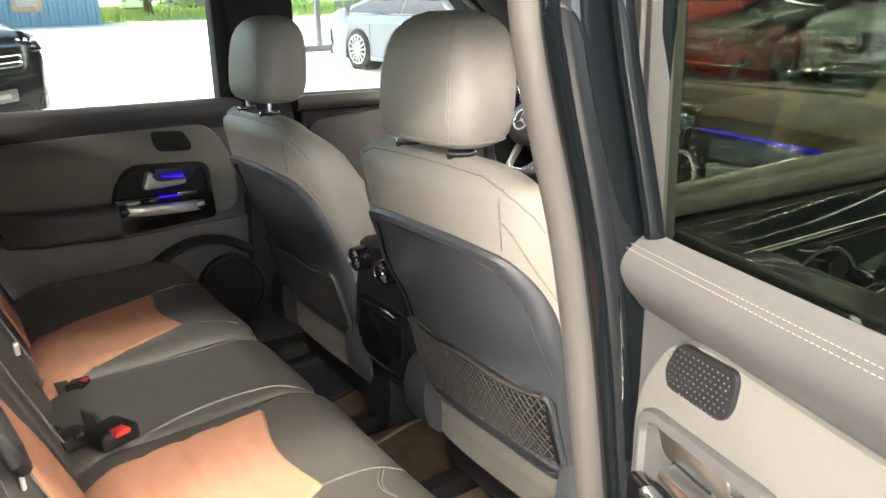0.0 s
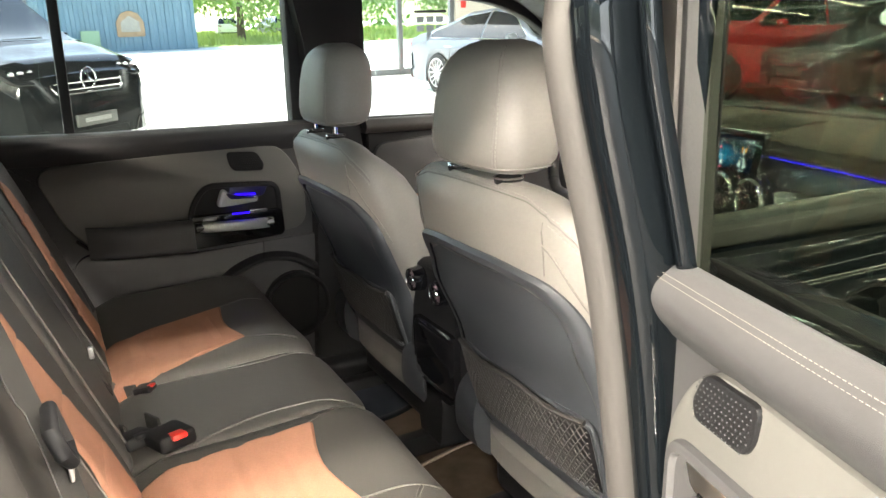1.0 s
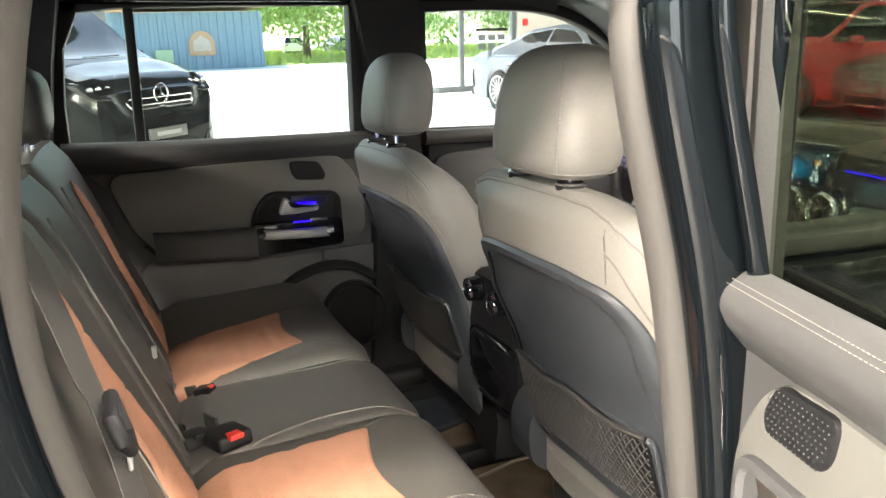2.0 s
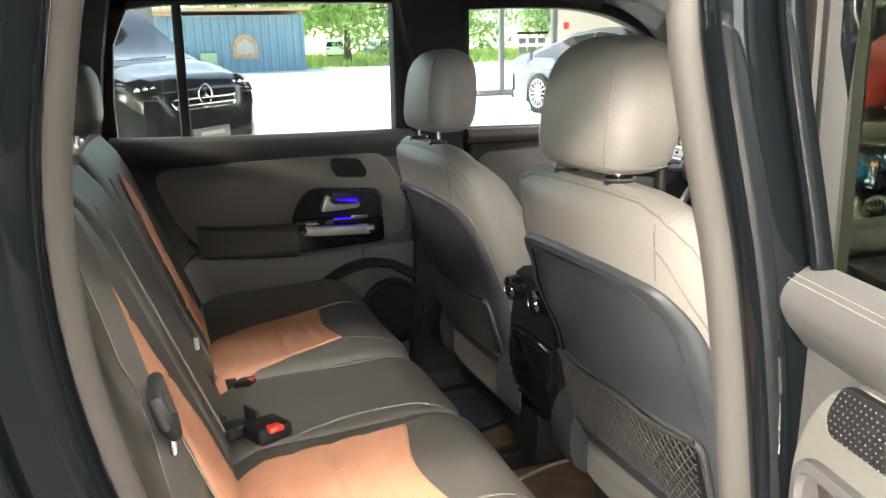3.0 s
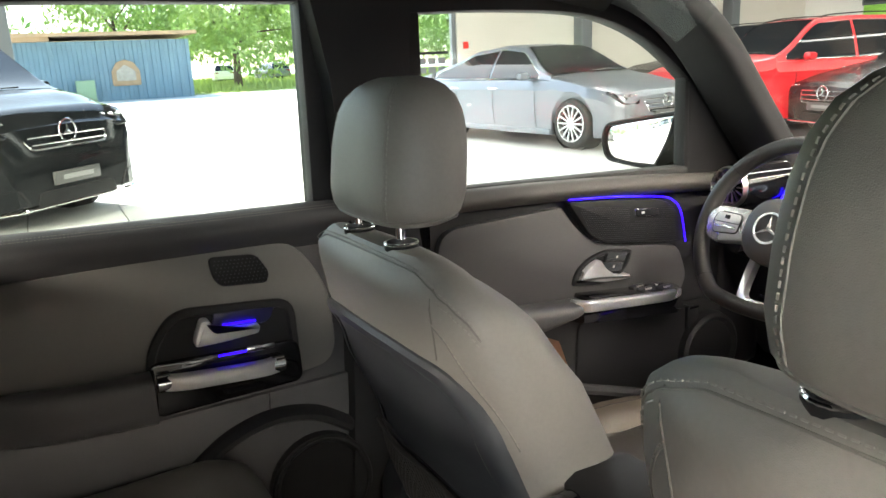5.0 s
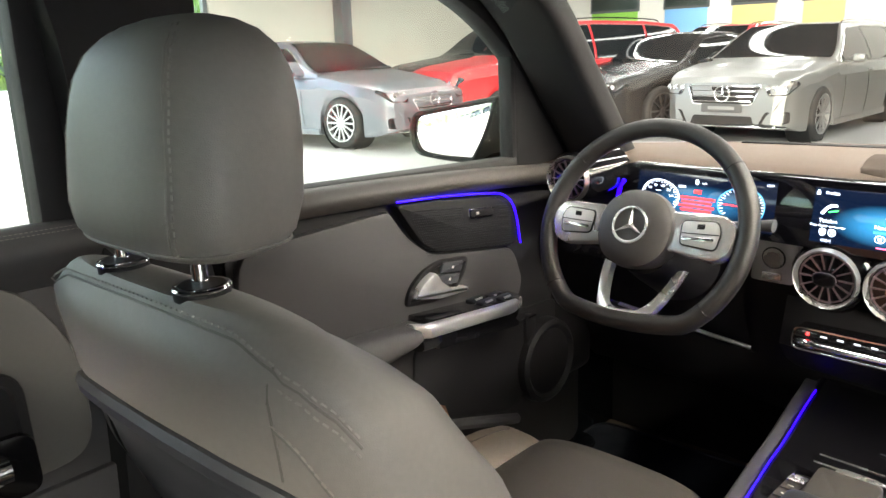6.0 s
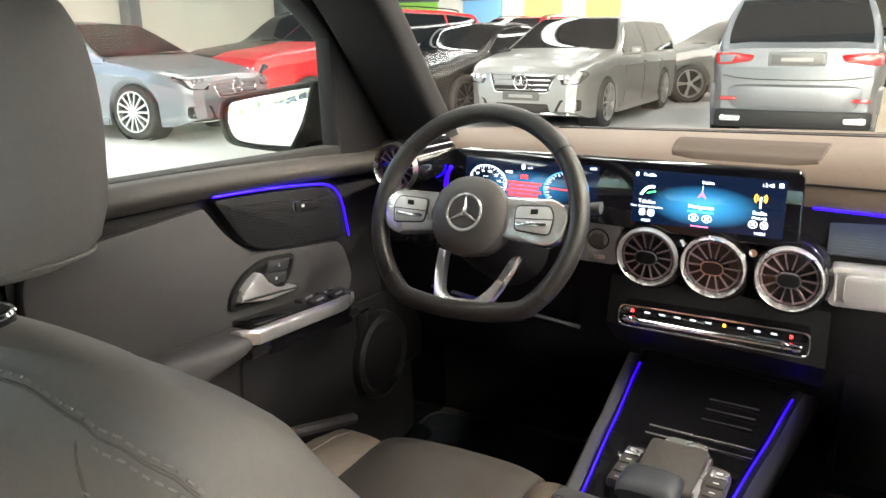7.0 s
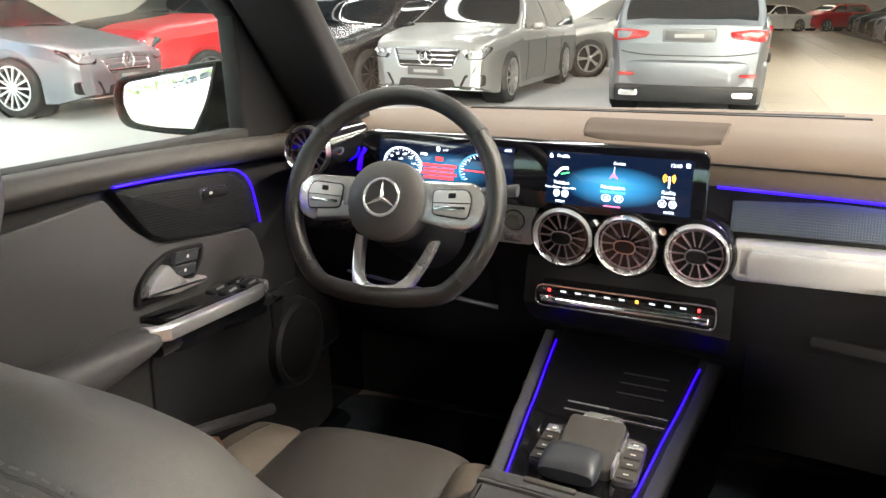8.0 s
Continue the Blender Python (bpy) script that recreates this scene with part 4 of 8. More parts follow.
for ax, ay, hd, col in ((-62, 13.5, 80, WHITE_CAR), (-63, 17.8, 95, SILVER_PAINT)):
    show_car("parked", "parked car beyond the lawn under the trees", (ax, ay), hd, col, "estate", 4.6, 1.82, 1.5, spokes=5, group="parked cars outside")

# ---------------------------------------------------------------- the display car: shell
car_floor = part("floor_car", box(-0.78, 0.78, -1.9, 1.35, 0.14, 0.20), CARPET)
tagged(car_floor, "brown carpeted car floor", "floor", kind="structure")

# tunnel between the front seats
tun = part("floor_tunnel", loft([[(x, y, z) for x, z in ((-0.14, 0.19), (-0.11, 0.205 + h), (-0.07, 0.208 + h), (0.07, 0.208 + h), (0.11, 0.205 + h), (0.14, 0.19))] for y, h in ((0.30, 0.0), (0.40, 0.10), (1.1, 0.12))]), CARPET)
tagged(tun, "carpeted centre tunnel", "floor", kind="structure")

roof = part("ceiling_headliner", loft([[(x, y, z) for x, z in ((-0.72, 1.335), (-0.66, 1.375), (-0.45, 1.40), (0, 1.41), (0.45, 1.40), (0.66, 1.375), (0.72, 1.335), (0.78, 1.35), (0.72, 1.46), (0.4, 1.505), (0, 1.515), (-0.4, 1.505), (-0.72, 1.46), (-0.78, 1.35))]
                                       for y in (-1.75, -1.2, -0.4, 0.4)]), HEADLINER)
tagged(roof, "dark fabric headliner under the car roof", "ceiling", kind="structure")

shell = empty("car_body", (0, 0, -0.1), "glossy black bodyshell of a compact SUV", "car body", kind="structure")
# roof front part narrowing to the windscreen's head
part("roof_front", loft([[(x * k, y, z + dz) for x, z in ((-0.72, 1.335), (-0.66, 1.37), (0, 1.40), (0.66, 1.37), (0.72, 1.335), (0.74, 1.40), (0.4, 1.46), (0, 1.47), (-0.4, 1.46), (-0.74, 1.40))] for y, k, dz in ((0.4, 1.0, 0.0), (0.55, 0.97, -0.005), (0.66, 0.93, -0.03))]), HEADLINER, shell)
for s in (-1, 1):
    # A pillar: outer paint, inner trim
    pth = smooth_path([(s * 0.63, 0.55, 1.385), (s * 0.632, 0.76, 1.335), (s * 0.632, 0.90, 1.245), (s * 0.634, 1.04, 1.09), (s * 0.636, 1.19, 0.92)], 5)
    part("pillar_trim", sweep(pth, rpoly([(-0.030, -0.070), (0.026, -0.072), (0.036, 0.06), (-0.030, 0.075)], 0.02, 4), (s, 0, 0)), TRIM_LOW, shell, "dark grey windscreen pillar trim")
    pth = [p + Vector((s * 0.07, 0.03, 0.02)) for p in pth]
    part("pillar", sweep(pth, rpoly([(-0.035, -0.06), (0.035, -0.06), (0.035, 0.06), (-0.035, 0.06)], 0.015, 3), (s, 0, 0)), PAINT, shell)
    # roof rail over the doors
    part("roof_rail", box(min(s * 0.70, s * 0.80), max(s * 0.70, s * 0.80), -1.7, 0.5, 1.335, 1.42, 0.02), PAINT, shell)
    # sill
    part("sill", box(min(s * 0.66, s * 0.88), max(s * 0.66, s * 0.88), -0.62, 1.2, 0.05, 0.24, 0.03, 3), PAINT, shell)
    part("sill_trim", box(min(s * 0.62, s * 0.72), max(s * 0.62, s * 0.72), -0.45, 1.0, 0.2, 0.27, 0.02, 3), TRIM_LOW, shell)
    # rear quarter: side wall behind the rear door
    part("quarter_trim", box(min(s * 0.62, s * 0.72), max(s * 0.62, s * 0.72), -1.85, -0.74, 0.2, 1.0, 0.03, 3), TRIM_LOW, shell)
    part("quarter_panel", box(min(s * 0.76, s * 0.90), max(s * 0.76, s * 0.90), -1.95, -0.76, 0.10, 1.0, 0.05, 3), PAINT, shell)
    # front wing
    part("wing", loft([[(s * x, y, z) for x, z in ((0.72, 0.15), (0.90, 0.2), (0.905, 0.6), (0.86, zt - 0.05), (0.72, zt))] for y, zt in ((1.16, 0.88), (1.7, 0.85), (2.2, 0.78), (2.35, 0.66))]), PAINT, shell)
    for wy in (1.78, -1.08):
        wheel_mesh(shell, s * 0.80, wy, 0.225 - 0.02 * s, 0.34, 0.22, 5, RIM, s)
part("tailgate", box(-0.80, 0.80, -2.02, -1.92, 0.2, 1.02, 0.05, 3), PAINT, shell)
part("rear_panel_trim", box(-0.70, 0.70, -1.90, -1.86, 0.2, 1.02, 0.02), TRIM_LOW, shell)
part("rear_pillar", box(-0.80, -0.62, -1.95, -1.55, 1.0, 1.40, 0.04), TRIM_LOW, shell)
part("rear_pillar", box(0.62, 0.80, -1.95, -1.55, 1.0, 1.40, 0.04), TRIM_LOW, shell)
part("rear_window", box(-0.62, 0.62, -1.95, -1.94, 1.02, 1.40), TINT, shell, shadow=False)
part("quarter_window", box(-0.76, -0.75, -1.55, -0.86, 1.0, 1.335), TINT, shell, shadow=False)
part("quarter_window", box(0.75, 0.76, -1.55, -0.86, 1.0, 1.335), TINT, shell, shadow=False)
# C pillars behind the rear doors
for s in (-1, 1):
    part("rear_door_pillar", loft([[(s * 0.62, y0, z), (s * 0.74, y0, z), (s * 0.80, y0 - 0.02, z), (s * 0.80, y1, z), (s * 0.62, y1, z)] for z, y0, y1 in ((0.98, -0.735, -0.90), (1.2, -0.70, -0.86), (1.38, -0.66, -0.82))]), TRIM_LOW, shell)
part("bonnet", loft([[(x, y, z - 0.06 * (x / 0.8) ** 2) for x, z in ((-0.78, zt), (-0.4, zt + 0.01), (0, zt + 0.02), (0.4, zt + 0.01), (0.78, zt), (0.78, zt - 0.1), (-0.78, zt - 0.1))] for y, zt in ((1.50, 0.86), (1.9, 0.83), (2.3, 0.72), (2.42, 0.55))]), PAINT, shell)
part("nose", box(-0.84, 0.84, 2.25, 2.5, 0.10, 0.62, 0.08, 3), PAINT, shell)
part("bulkhead", box(-0.78, 0.78, 1.36, 1.42, 0.14, 0.90), BLACKPL, shell)
# windscreen
ws = []
for y, z, w in ((1.46, 0.945, 0.74), (1.05, 1.16, 0.69), (0.66, 1.355, 0.63)):
    ws.append([(w * u, y + 0.10 * (1 - u * u) - 0.03, z) for u in (-1, -0.6, 0, 0.6, 1)])
part("windscreen", loft(ws, closed=False), CLEAR, shell, shadow=False)
# left B pillar, seen from inside, with its belt guide
part("door_pillar_trim", loft([[(-0.735, y0, z), (-0.69, y0 + 0.012, z), (-0.68, (y0 + y1) / 2, z), (-0.69, y1 - 0.012, z), (-0.735, y1, z)] for z, y0, y1 in ((0.22, 0.02, 0.30), (0.6, 0.055, 0.27), (0.98, 0.075, 0.23), (1.2, 0.06, 0.235), (1.37, 0.03, 0.25))]), TRIM_LOW, shell, "dark pillar trim between the doors")

# right door opening: grey seal round it, black painted flange outside
op = [(0.735, -0.095, 1.315), (0.735, -0.135, 1.20), (0.745, -0.085, 0.95), (0.745, -0.050, 0.72), (0.745, -0.02, 0.45), (0.735, -0.02, 0.30), (0.73, -0.10, 0.245), (0.73, -0.30, 0.245), (0.735, -0.42, 0.30), (0.745, -0.50, 0.45), (0.745, -0.585, 0.66), (0.742, -0.645, 0.84), (0.74, -0.668, 1.0), (0.738, -0.655, 1.15), (0.735, -0.60, 1.30), (0.735, -0.45, 1.33), (0.735, -0.25, 1.33)]
part("door_seal", tube(smooth_path(op, 6, True), 0.022, 16, (1, 0, 0), True), SEAL, shell, "grey rubber and fabric door seal")
def round_opening(dx, ky, kz):
    """The opening's line, widened about its middle and moved outward."""
    return [Vector((p.x + dx, -0.36 + (p.y + 0.36) * ky, 0.79 + (p.z - 0.79) * kz)) for p in smooth_path(op, 6, True)]


part("seal_lip", tube(round_opening(0.030, 1.035, 1.02), 0.011, 8, (1, 0, 0), True), RUBBER, shell, "black rubber lip beside the seal")
part("door_flange", sweep(round_opening(0.038, 1.09, 1.045), ring(0, 0, 0.038, 0.030, 24, 2.3), (1, 0, 0), True), PAINT, shell, "glossy black door flange")
part("flange_bead", tube(round_opening(0.078, 1.135, 1.06), 0.010, 12, (1, 0, 0), True), PAINT, shell, "rounded black flange edge")
part("pillar_trim", loft([[(0.68, y + 0.10, z), (0.73, y + 0.025, z), (0.73, y + 0.13, z), (0.68, y + 0.13, z)] for z, y in ((0.22, -0.005), (0.5, -0.005), (0.8, -0.05), (1.0, -0.08), (1.2, -0.115), (1.34, -0.08))]), TRIM_LOW, shell)
part("pillar_outer", box(0.745, 0.80, -0.03, 0.015, 0.2, 1.35, 0.015), PAINT, shell)
part("rear_inner_trim", loft([[(0.60, y - 0.18, z), (0.72, y, z), (0.74, y - 0.03, z), (0.74, y - 0.22, z)] for z, y in ((0.45, -0.52), (0.66, -0.60), (0.84, -0.665), (1.0, -0.69), (1.15, -0.675), (1.33, -0.62))]), TRIM_LOW, shell)

# floor mats
o = rpoly([(-0.74, -0.20), (-0.34, -0.20), (-0.35, 0.14), (-0.42, 0.30), (-0.72, 0.29)], 0.05, 5)
fm = part("floor_mat", prism(o, lambda u, v, d: (u, v, 0.20 + d), 0.002, 0.016, 0.005), CARPET_NAVY)
tagged(fm, "dark navy carpet foot mat with a bound edge", "floor mat", "rear floor mats")
part("edging", tube([(x, y, 0.216) for x, y in o], 0.004, 6, (0, 0, 1), True), CARPET_DARK, fm)
o = rpoly([(0.56, -0.20), (-0.05, -0.20), (-0.085, 0.10), (-0.112, 0.21), (-0.108, 0.292), (0.0, 0.289), (0.56, 0.285)], 0.035, 6)
fm = part("floor_mat", prism(o, lambda u, v, d: (u, v, 0.20 + d), 0.002, 0.016, 0.005), CARPET)
tagged(fm, "brown carpet foot mat with a pale bound edge", "floor mat", "rear floor mats")
part("edging", tube([(x, y, 0.217) for x, y in o], 0.005, 8, (0, 0, 1), True), EDGING, fm, "pale bound edge")

# front mats added, oversized, to darken the footwells
for cx in (-0.42, 0.42):
    o = rpoly([(cx - 0.30, 0.45), (cx + 0.30, 0.45), (cx + 0.30, 1.30), (cx - 0.30, 1.30)], 0.06, 5)
    fm = part("floor_mat", prism(o, lambda u, v, d: (u, v, 0.20 + d), 0.002, 0.016, 0.005), CARPET_NAVY)
    tagged(fm, "dark mat added to darken the front footwell", "floor mat", "front floor mats")
    part("edging", tube([(x, y, 0.216) for x, y in o], 0.004, 6, (0, 0, 1), True), CARPET_DARK, fm)

# ---------------------------------------------------------------- front seats


def y_back(z):
    """The rear face of the front backrest."""
    return interp([(0.25, 0.13), (0.45, 0.105), (0.65, 0.060), (0.80, 0.004), (0.89, -0.034), (0.95, -0.044), (1.05, -0.044)], z)


def half_back(z):
    return interp([(0.30, 0.20), (0.40, 0.225), (0.55, 0.240), (0.75, 0.266), (0.84, 0.264), (0.90, 0.253), (0.94, 0.238), (0.965, 0.220), (0.98, 0.202), (0.99, 0.182), (0.998, 0.145)], z)


def deep_back(z):
    """Depth of the backrest's section."""
    return interp([(0.36, 0.15), (0.7, 0.18), (0.82, 0.185), (0.88, 0.180), (0.91, 0.168), (0.93, 0.152), (0.95, 0.130), (0.965, 0.108), (0.98, 0.084), (0.99, 0.062), (0.998, 0.036)], z)


def top_back(x):
    """Height of the backrest's crown at x."""
    return interp([(0.0, 0.998), (0.145, 0.997), (0.185, 0.989), (0.208, 0.979), (0.226, 0.964), (0.240, 0.94), (0.250, 0.90)], abs(x))


def front_seat(rise, dx, fwd, knob):
    e = empty("front_seat", (0, 0, 0.2), "grey leather front seat with orange insert and dark plastic back", "car seat", "front seats")
    # backrest
    rings = []
    for z in (0.425, 0.432, 0.445, 0.47, 0.55, 0.65, 0.72, 0.78, 0.83, 0.86, 0.885, 0.91, 0.93, 0.95, 0.965, 0.978, 0.986, 0.993, 0.998):
        w, yb = half_back(z), y_back(z)
        t = deep_back(z)
        bol = interp([(0.36, 0.04), (0.7, 0.035), (0.9, 0.01), (1.0, 0.0)], z)
        ex = interp([(0.36, 3.6), (0.75, 3.2), (0.90, 2.5), (1.0, 2.3)], z)
        if z > 0.965:
            yb += (z - 0.965) * 0.7
        r = []
        for u, v in ring(0, 0, 1, 1, 48, ex):
            y = yb + t / 2 + v * t / 2
            if v > 0:
                y += bol * abs(u) ** 3 * v
            r.append((u * w, y, z))
        rings.append(r)
    part("backrest", loft(rings), LEATHER, e)
    # orange middle of the backrest
    bm = loft([[(x, y_back(z) + deep_back(z) + 0.004 + 0.02 * (abs(x) / 0.14) ** 2, z) for x in (-0.14, -0.07, 0, 0.07, 0.14)] for z in (0.45, 0.55, 0.65, 0.75, 0.85)], closed=False)
    part("backrest_insert", bm, ORANGE, e, "orange ribbed fabric insert")
    # seams across the upper back and down the sides
    def skin(x, z, lift=0.0):
        """The backrest's rear skin."""
        w, yb = half_back(z), y_back(z)
        t = deep_back(z)
        ex = interp([(0.36, 3.6), (0.75, 3.2), (0.90, 2.5), (1.0, 2.3)], z)
        if z > 0.965:
            yb += (z - 0.965) * 0.7
        u = min(abs(x) / w, 0.999)
        v = (1 - u ** ex) ** (1 / ex)
        return (x, yb + t / 2 * (1 - v) - lift, z)

    seam = []
    for k in range(49):
        x = 0.236 * (-1 + 2 * k / 48)
        seam.append(skin(x, top_back(x) - 0.010 - 0.018 * (abs(x) / 0.236) ** 3, 0.0))
    part("seam", tube(seam, 0.0012, 6), LEATHER_SEAM, e)
    for dz in (0.0065, -0.0075):
        part("stitching", stitches([(x, y - 0.001, z + dz) for x, y, z in seam], 0.0075, 0.0010), STITCH, e, "pale seam stitching")
    for s in (-1, 1):
        pth = [skin(s * (0.186 - 0.001 * k), 0.972 - 0.0125 * k) for k in range(8)]
        part("seam", tube(pth, 0.0012, 6), LEATHER_SEAM, e)
        pth = [skin(s * (0.182 + 0.0075 * k), 0.927 - 0.0055 * k - 0.0012 * k * k, 0.0005) for k in range(10)]
        part("seam", tube(pth, 0.0010, 6), LEATHER_SEAM, e)
        part("stitching", stitches([(x, y - 0.001, z + 0.004) for x, y, z in pth], 0.0075, 0.0009), STITCH_DARK, e)

    # plastic back shell: raised rim, inner panel, net pocket
    def outline(k=1.0, bot=0.462):
        return rpoly([(-0.205 * k, bot, 0.05), (-0.235 * k, 0.62, 0.1), (-0.238 * k, 0.80, 0.10), (-0.20 * k, 0.872, 0.07), (-0.10 * k, 0.890, 0.1), (0.10 * k, 0.890, 0.1), (0.20 * k, 0.872, 0.07), (0.238 * k, 0.80, 0.10), (0.235 * k, 0.62, 0.1), (0.205 * k, bot, 0.05)], 0.06, 6)

    def on_back(u, v, d):
        return skin(u, v, d)

    o = outline()
    o2 = [(u * 0.86, 0.60 + (v - 0.60) * 0.93) for u, v in o]
    loops = [(o, -0.03), (o, 0.004), (inset(o, 0.006), 0.010), (inset(o, 0.016), 0.012), (o2, 0.008)]
    bm = loft([[on_back(u, v, d) for u, v in oo] for oo, d in loops], caps=False)
    part("shell_rim", bm, SHELL, e, "dark blue-grey plastic shell rim")
    # inner panel as a grid so that it follows the back
    bm = bmesh.new()
    rows = []
    for k in range(17):
        z = 0.475 + (0.866 - 0.475) * k / 16
        hw = interp([(0.475, 0.182), (0.50, 0.19), (0.62, 0.20), (0.80, 0.196), (0.845, 0.165), (0.866, 0.10)], z)
        rows.append([on_back(hw * (i - 6) / 6, z, 0.005 + 0.003 * (1 - ((i - 6) / 6) ** 4)) for i in range(13)])
    part("shell_panel", loft(rows, closed=False, bm=bm), SHELL, e, "smooth dark grey back panel")
    part("panel_seam", tube([on_back(0.19 * (k - 8) / 8, 0.628, 0.0085) for k in range(17)], 0.0015, 6), BLACKPL, e)
    # net pocket
    bm = bmesh.new()
    zt, zb, hw = 0.640, 0.508, 0.186
    step = 0.0145
    for sgn in (1, -1):
        c = -hw - (zt - zb)
        while c < hw + (zt - zb):
            pts = []
            h2, sl = (zt - zb) / 2, 0.75
            va, vb = sorted(((-hw - c) / (sgn * sl), (hw - c) / (sgn * sl)))
            va, vb = max(va, -h2), min(vb, h2)
            for k in range(9 if vb - va > 0.004 else 0):
                w = va + (vb - va) * k / 8
                pts.append(on_back(c + sgn * w * sl, (zt + zb) / 2 + w, 0.016 + 0.004 * math.cos(w / h2 * 1.57)))
            if len(pts) > 1:
                sweep(pts, ring(0, 0, 0.0019, 0.0012, 4), (0, 1, 0), bm=bm)
            c += step
    # black sheet added behind the net, deepening its contrast
    part("pocket_backing", loft([[on_back((hw + 0.004) * (i - 5) / 5, zb + (zt - zb) * k / 6, 0.0095) for i in range(11)] for k in range(7)], closed=False), BLACKPL, e)
    net = part("net", bm, NET, e, "black mesh net pocket")
    part("net_cord", tube([on_back(hw * (k - 6) / 6, zt + 0.004 * math.cos(k * 1.0), 0.019) for k in range(13)], 0.0045, 8), NET, net)
    fr = rpoly([(-hw - 0.008, zt), (-hw - 0.008, zb - 0.01), (hw + 0.008, zb - 0.01), (hw + 0.008, zt)], 0.02)
    part("net_frame", tube([on_back(u, v, 0.012) for u, v in fr], 0.006, 8, (0, 1, 0), True), SHELL, net)
    # headrest
    def head(t):
        """Width and depth shares of the headrest at height t."""
        f = interp([(0, 0.78), (0.03, 0.88), (0.09, 0.955), (0.22, 1.0), (0.42, 0.995), (0.62, 0.96), (0.76, 0.90), (0.86, 0.81), (0.93, 0.68), (0.975, 0.52), (1.0, 0.34)], t)
        g = interp([(0, 0.62), (0.03, 0.80), (0.09, 0.93), (0.2, 1.0), (0.5, 1.0), (0.72, 0.94), (0.84, 0.83), (0.92, 0.66), (0.97, 0.47), (1.0, 0.25)], t)
        return f, g

    hz0, hh = 1.012 + rise, 0.182
    ts = [0, 0.015, 0.03, 0.06, 0.09, 0.14, 0.22, 0.32, 0.42, 0.52, 0.62, 0.69, 0.76, 0.81, 0.86, 0.90, 0.93, 0.955, 0.975, 0.99, 1.0]
    hr = []
    for t in ts:
        f, g = head(t)
        hr.append([(dx + u, 0.018 + fwd + v + 0.02 * (t - 0.5), hz0 + hh * t) for u, v in ring(0, 0, 0.122 * f, 0.068 * g, 52, 2.9)])
    headrest = part("headrest", loft(hr), LEATHER, e)
    for s in (-1, 1):
        pth = []
        for k in range(1, 20):
            t = k / 20
            f, g = head(t)
            pth.append((dx + s * 0.122 * f * 0.72, 0.018 + fwd - 0.068 * g * (1 - 0.72 ** 2.9) ** (1 / 2.9) + 0.02 * (t - 0.5), hz0 + hh * t))
        part("seam", tube(pth, 0.0010, 6), LEATHER, headrest)
        for q in (-0.005, 0.005):
            part("stitching", stitches([(x + q, y - 0.0005 + 0.0022 * (q * s > 0), z) for x, y, z in pth], 0.0065, 0.0010), STITCH, headrest)
    f, g = head(0.06)
    part("seam", tube([(dx + u, 0.018 + fwd + v - 0.008, hz0 + hh * 0.05) for u, v in ring(0, 0, 0.122 * f, 0.068 * g, 52, 2.9)], 0.0012, 6, (0, 0, 1), True), LEATHER, headrest)
    for s in (-1, 1):
        po = part("headrest_post", tube([(s * 0.069, 0.0, 0.98), (s * 0.069, 0.0, 1.04)], 0.0065, 14, (0, 1, 0)), CHROME, e, "chrome headrest post")
        part("collar_rim", tube([(s * 0.069 + u, v, 1.003) for u, v in ring(0, 0, 0.021, 0.021, 20)], 0.0018, 6, (0, 0, 1), True), CHROME, po)
        part("post_collar", loft([[(s * 0.069 + u, v, z) for u, v in ring(0, 0, r, r, 18)] for z, r in ((0.975, 0.022), (1.001, 0.022), (1.005, 0.018), (1.005, 0.009))]), BLACKPL, po)
    # seat cushion
    rings = []
    for y in (0.12, 0.16, 0.26, 0.40, 0.52, 0.60, 0.635):
        zc = interp([(0.12, 0.49), (0.26, 0.465), (0.5, 0.49), (0.60, 0.485), (0.635, 0.45)], y)
        w = interp([(0.12, 0.23), (0.3, 0.26), (0.52, 0.25), (0.635, 0.21)], y)
        bol = interp([(0.12, 0.03), (0.3, 0.055), (0.5, 0.035), (0.635, 0.0)], y)
        r = []
        for u, v in ring(0, 0, 1, 1, 36, 3.2):
            z = zc - 0.065 + v * 0.065
            if v > 0:
                z += bol * max(0, abs(u) - 0.5) / 0.5 * v
            r.append((u * w, y, z))
        rings.append(r)
    part("cushion", loft(rings), LEATHER, e)
    bm = loft([[(x, y, interp([(0.12, 0.49), (0.26, 0.465), (0.5, 0.49)], y) + 0.006) for x in (-0.15, -0.05, 0.05, 0.15)] for y in (0.17, 0.26, 0.36, 0.47)], closed=False)
    part("cushion_insert", bm, ORANGE, e, "orange ribbed fabric insert")
    rr = []
    for y, k in ((0.45, 0.80), (0.47, 0.95), (0.52, 1), (0.62, 1.0), (0.70, 0.97), (0.735, 0.86), (0.755, 0.62)):
        rr.append([(u * 0.162 * (0.9 + 0.1 * k), y, 0.452 + 0.012 * (y - 0.5) + v * 0.058 * k) for u, v in ring(0, 0, 1, 1, 32, 2.7)])
    part("thigh_support", loft(rr), LEATHER_BLACK, e, "dark leather thigh support")
    for s in (-1, 1):
        rr = []
        for y, k in ((0.28, 0.8), (0.36, 0.95), (0.46, 1.0), (0.58, 1), (0.66, 0.94), (0.71, 0.78), (0.735, 0.5)):
            rr.append([(s * (0.208 - 0.018 * max(0, y - 0.55) / 0.18) + u * 0.062 * (0.8 + 0.2 * k), y, 0.452 + v * 0.066 * k) for u, v in ring(0, 0, 1, 1, 28, 2.4)])
        sb = part("side_bolster", loft(rr), LEATHER_WARM_LIT, e, "leather side bolster with warm light put into its tone")
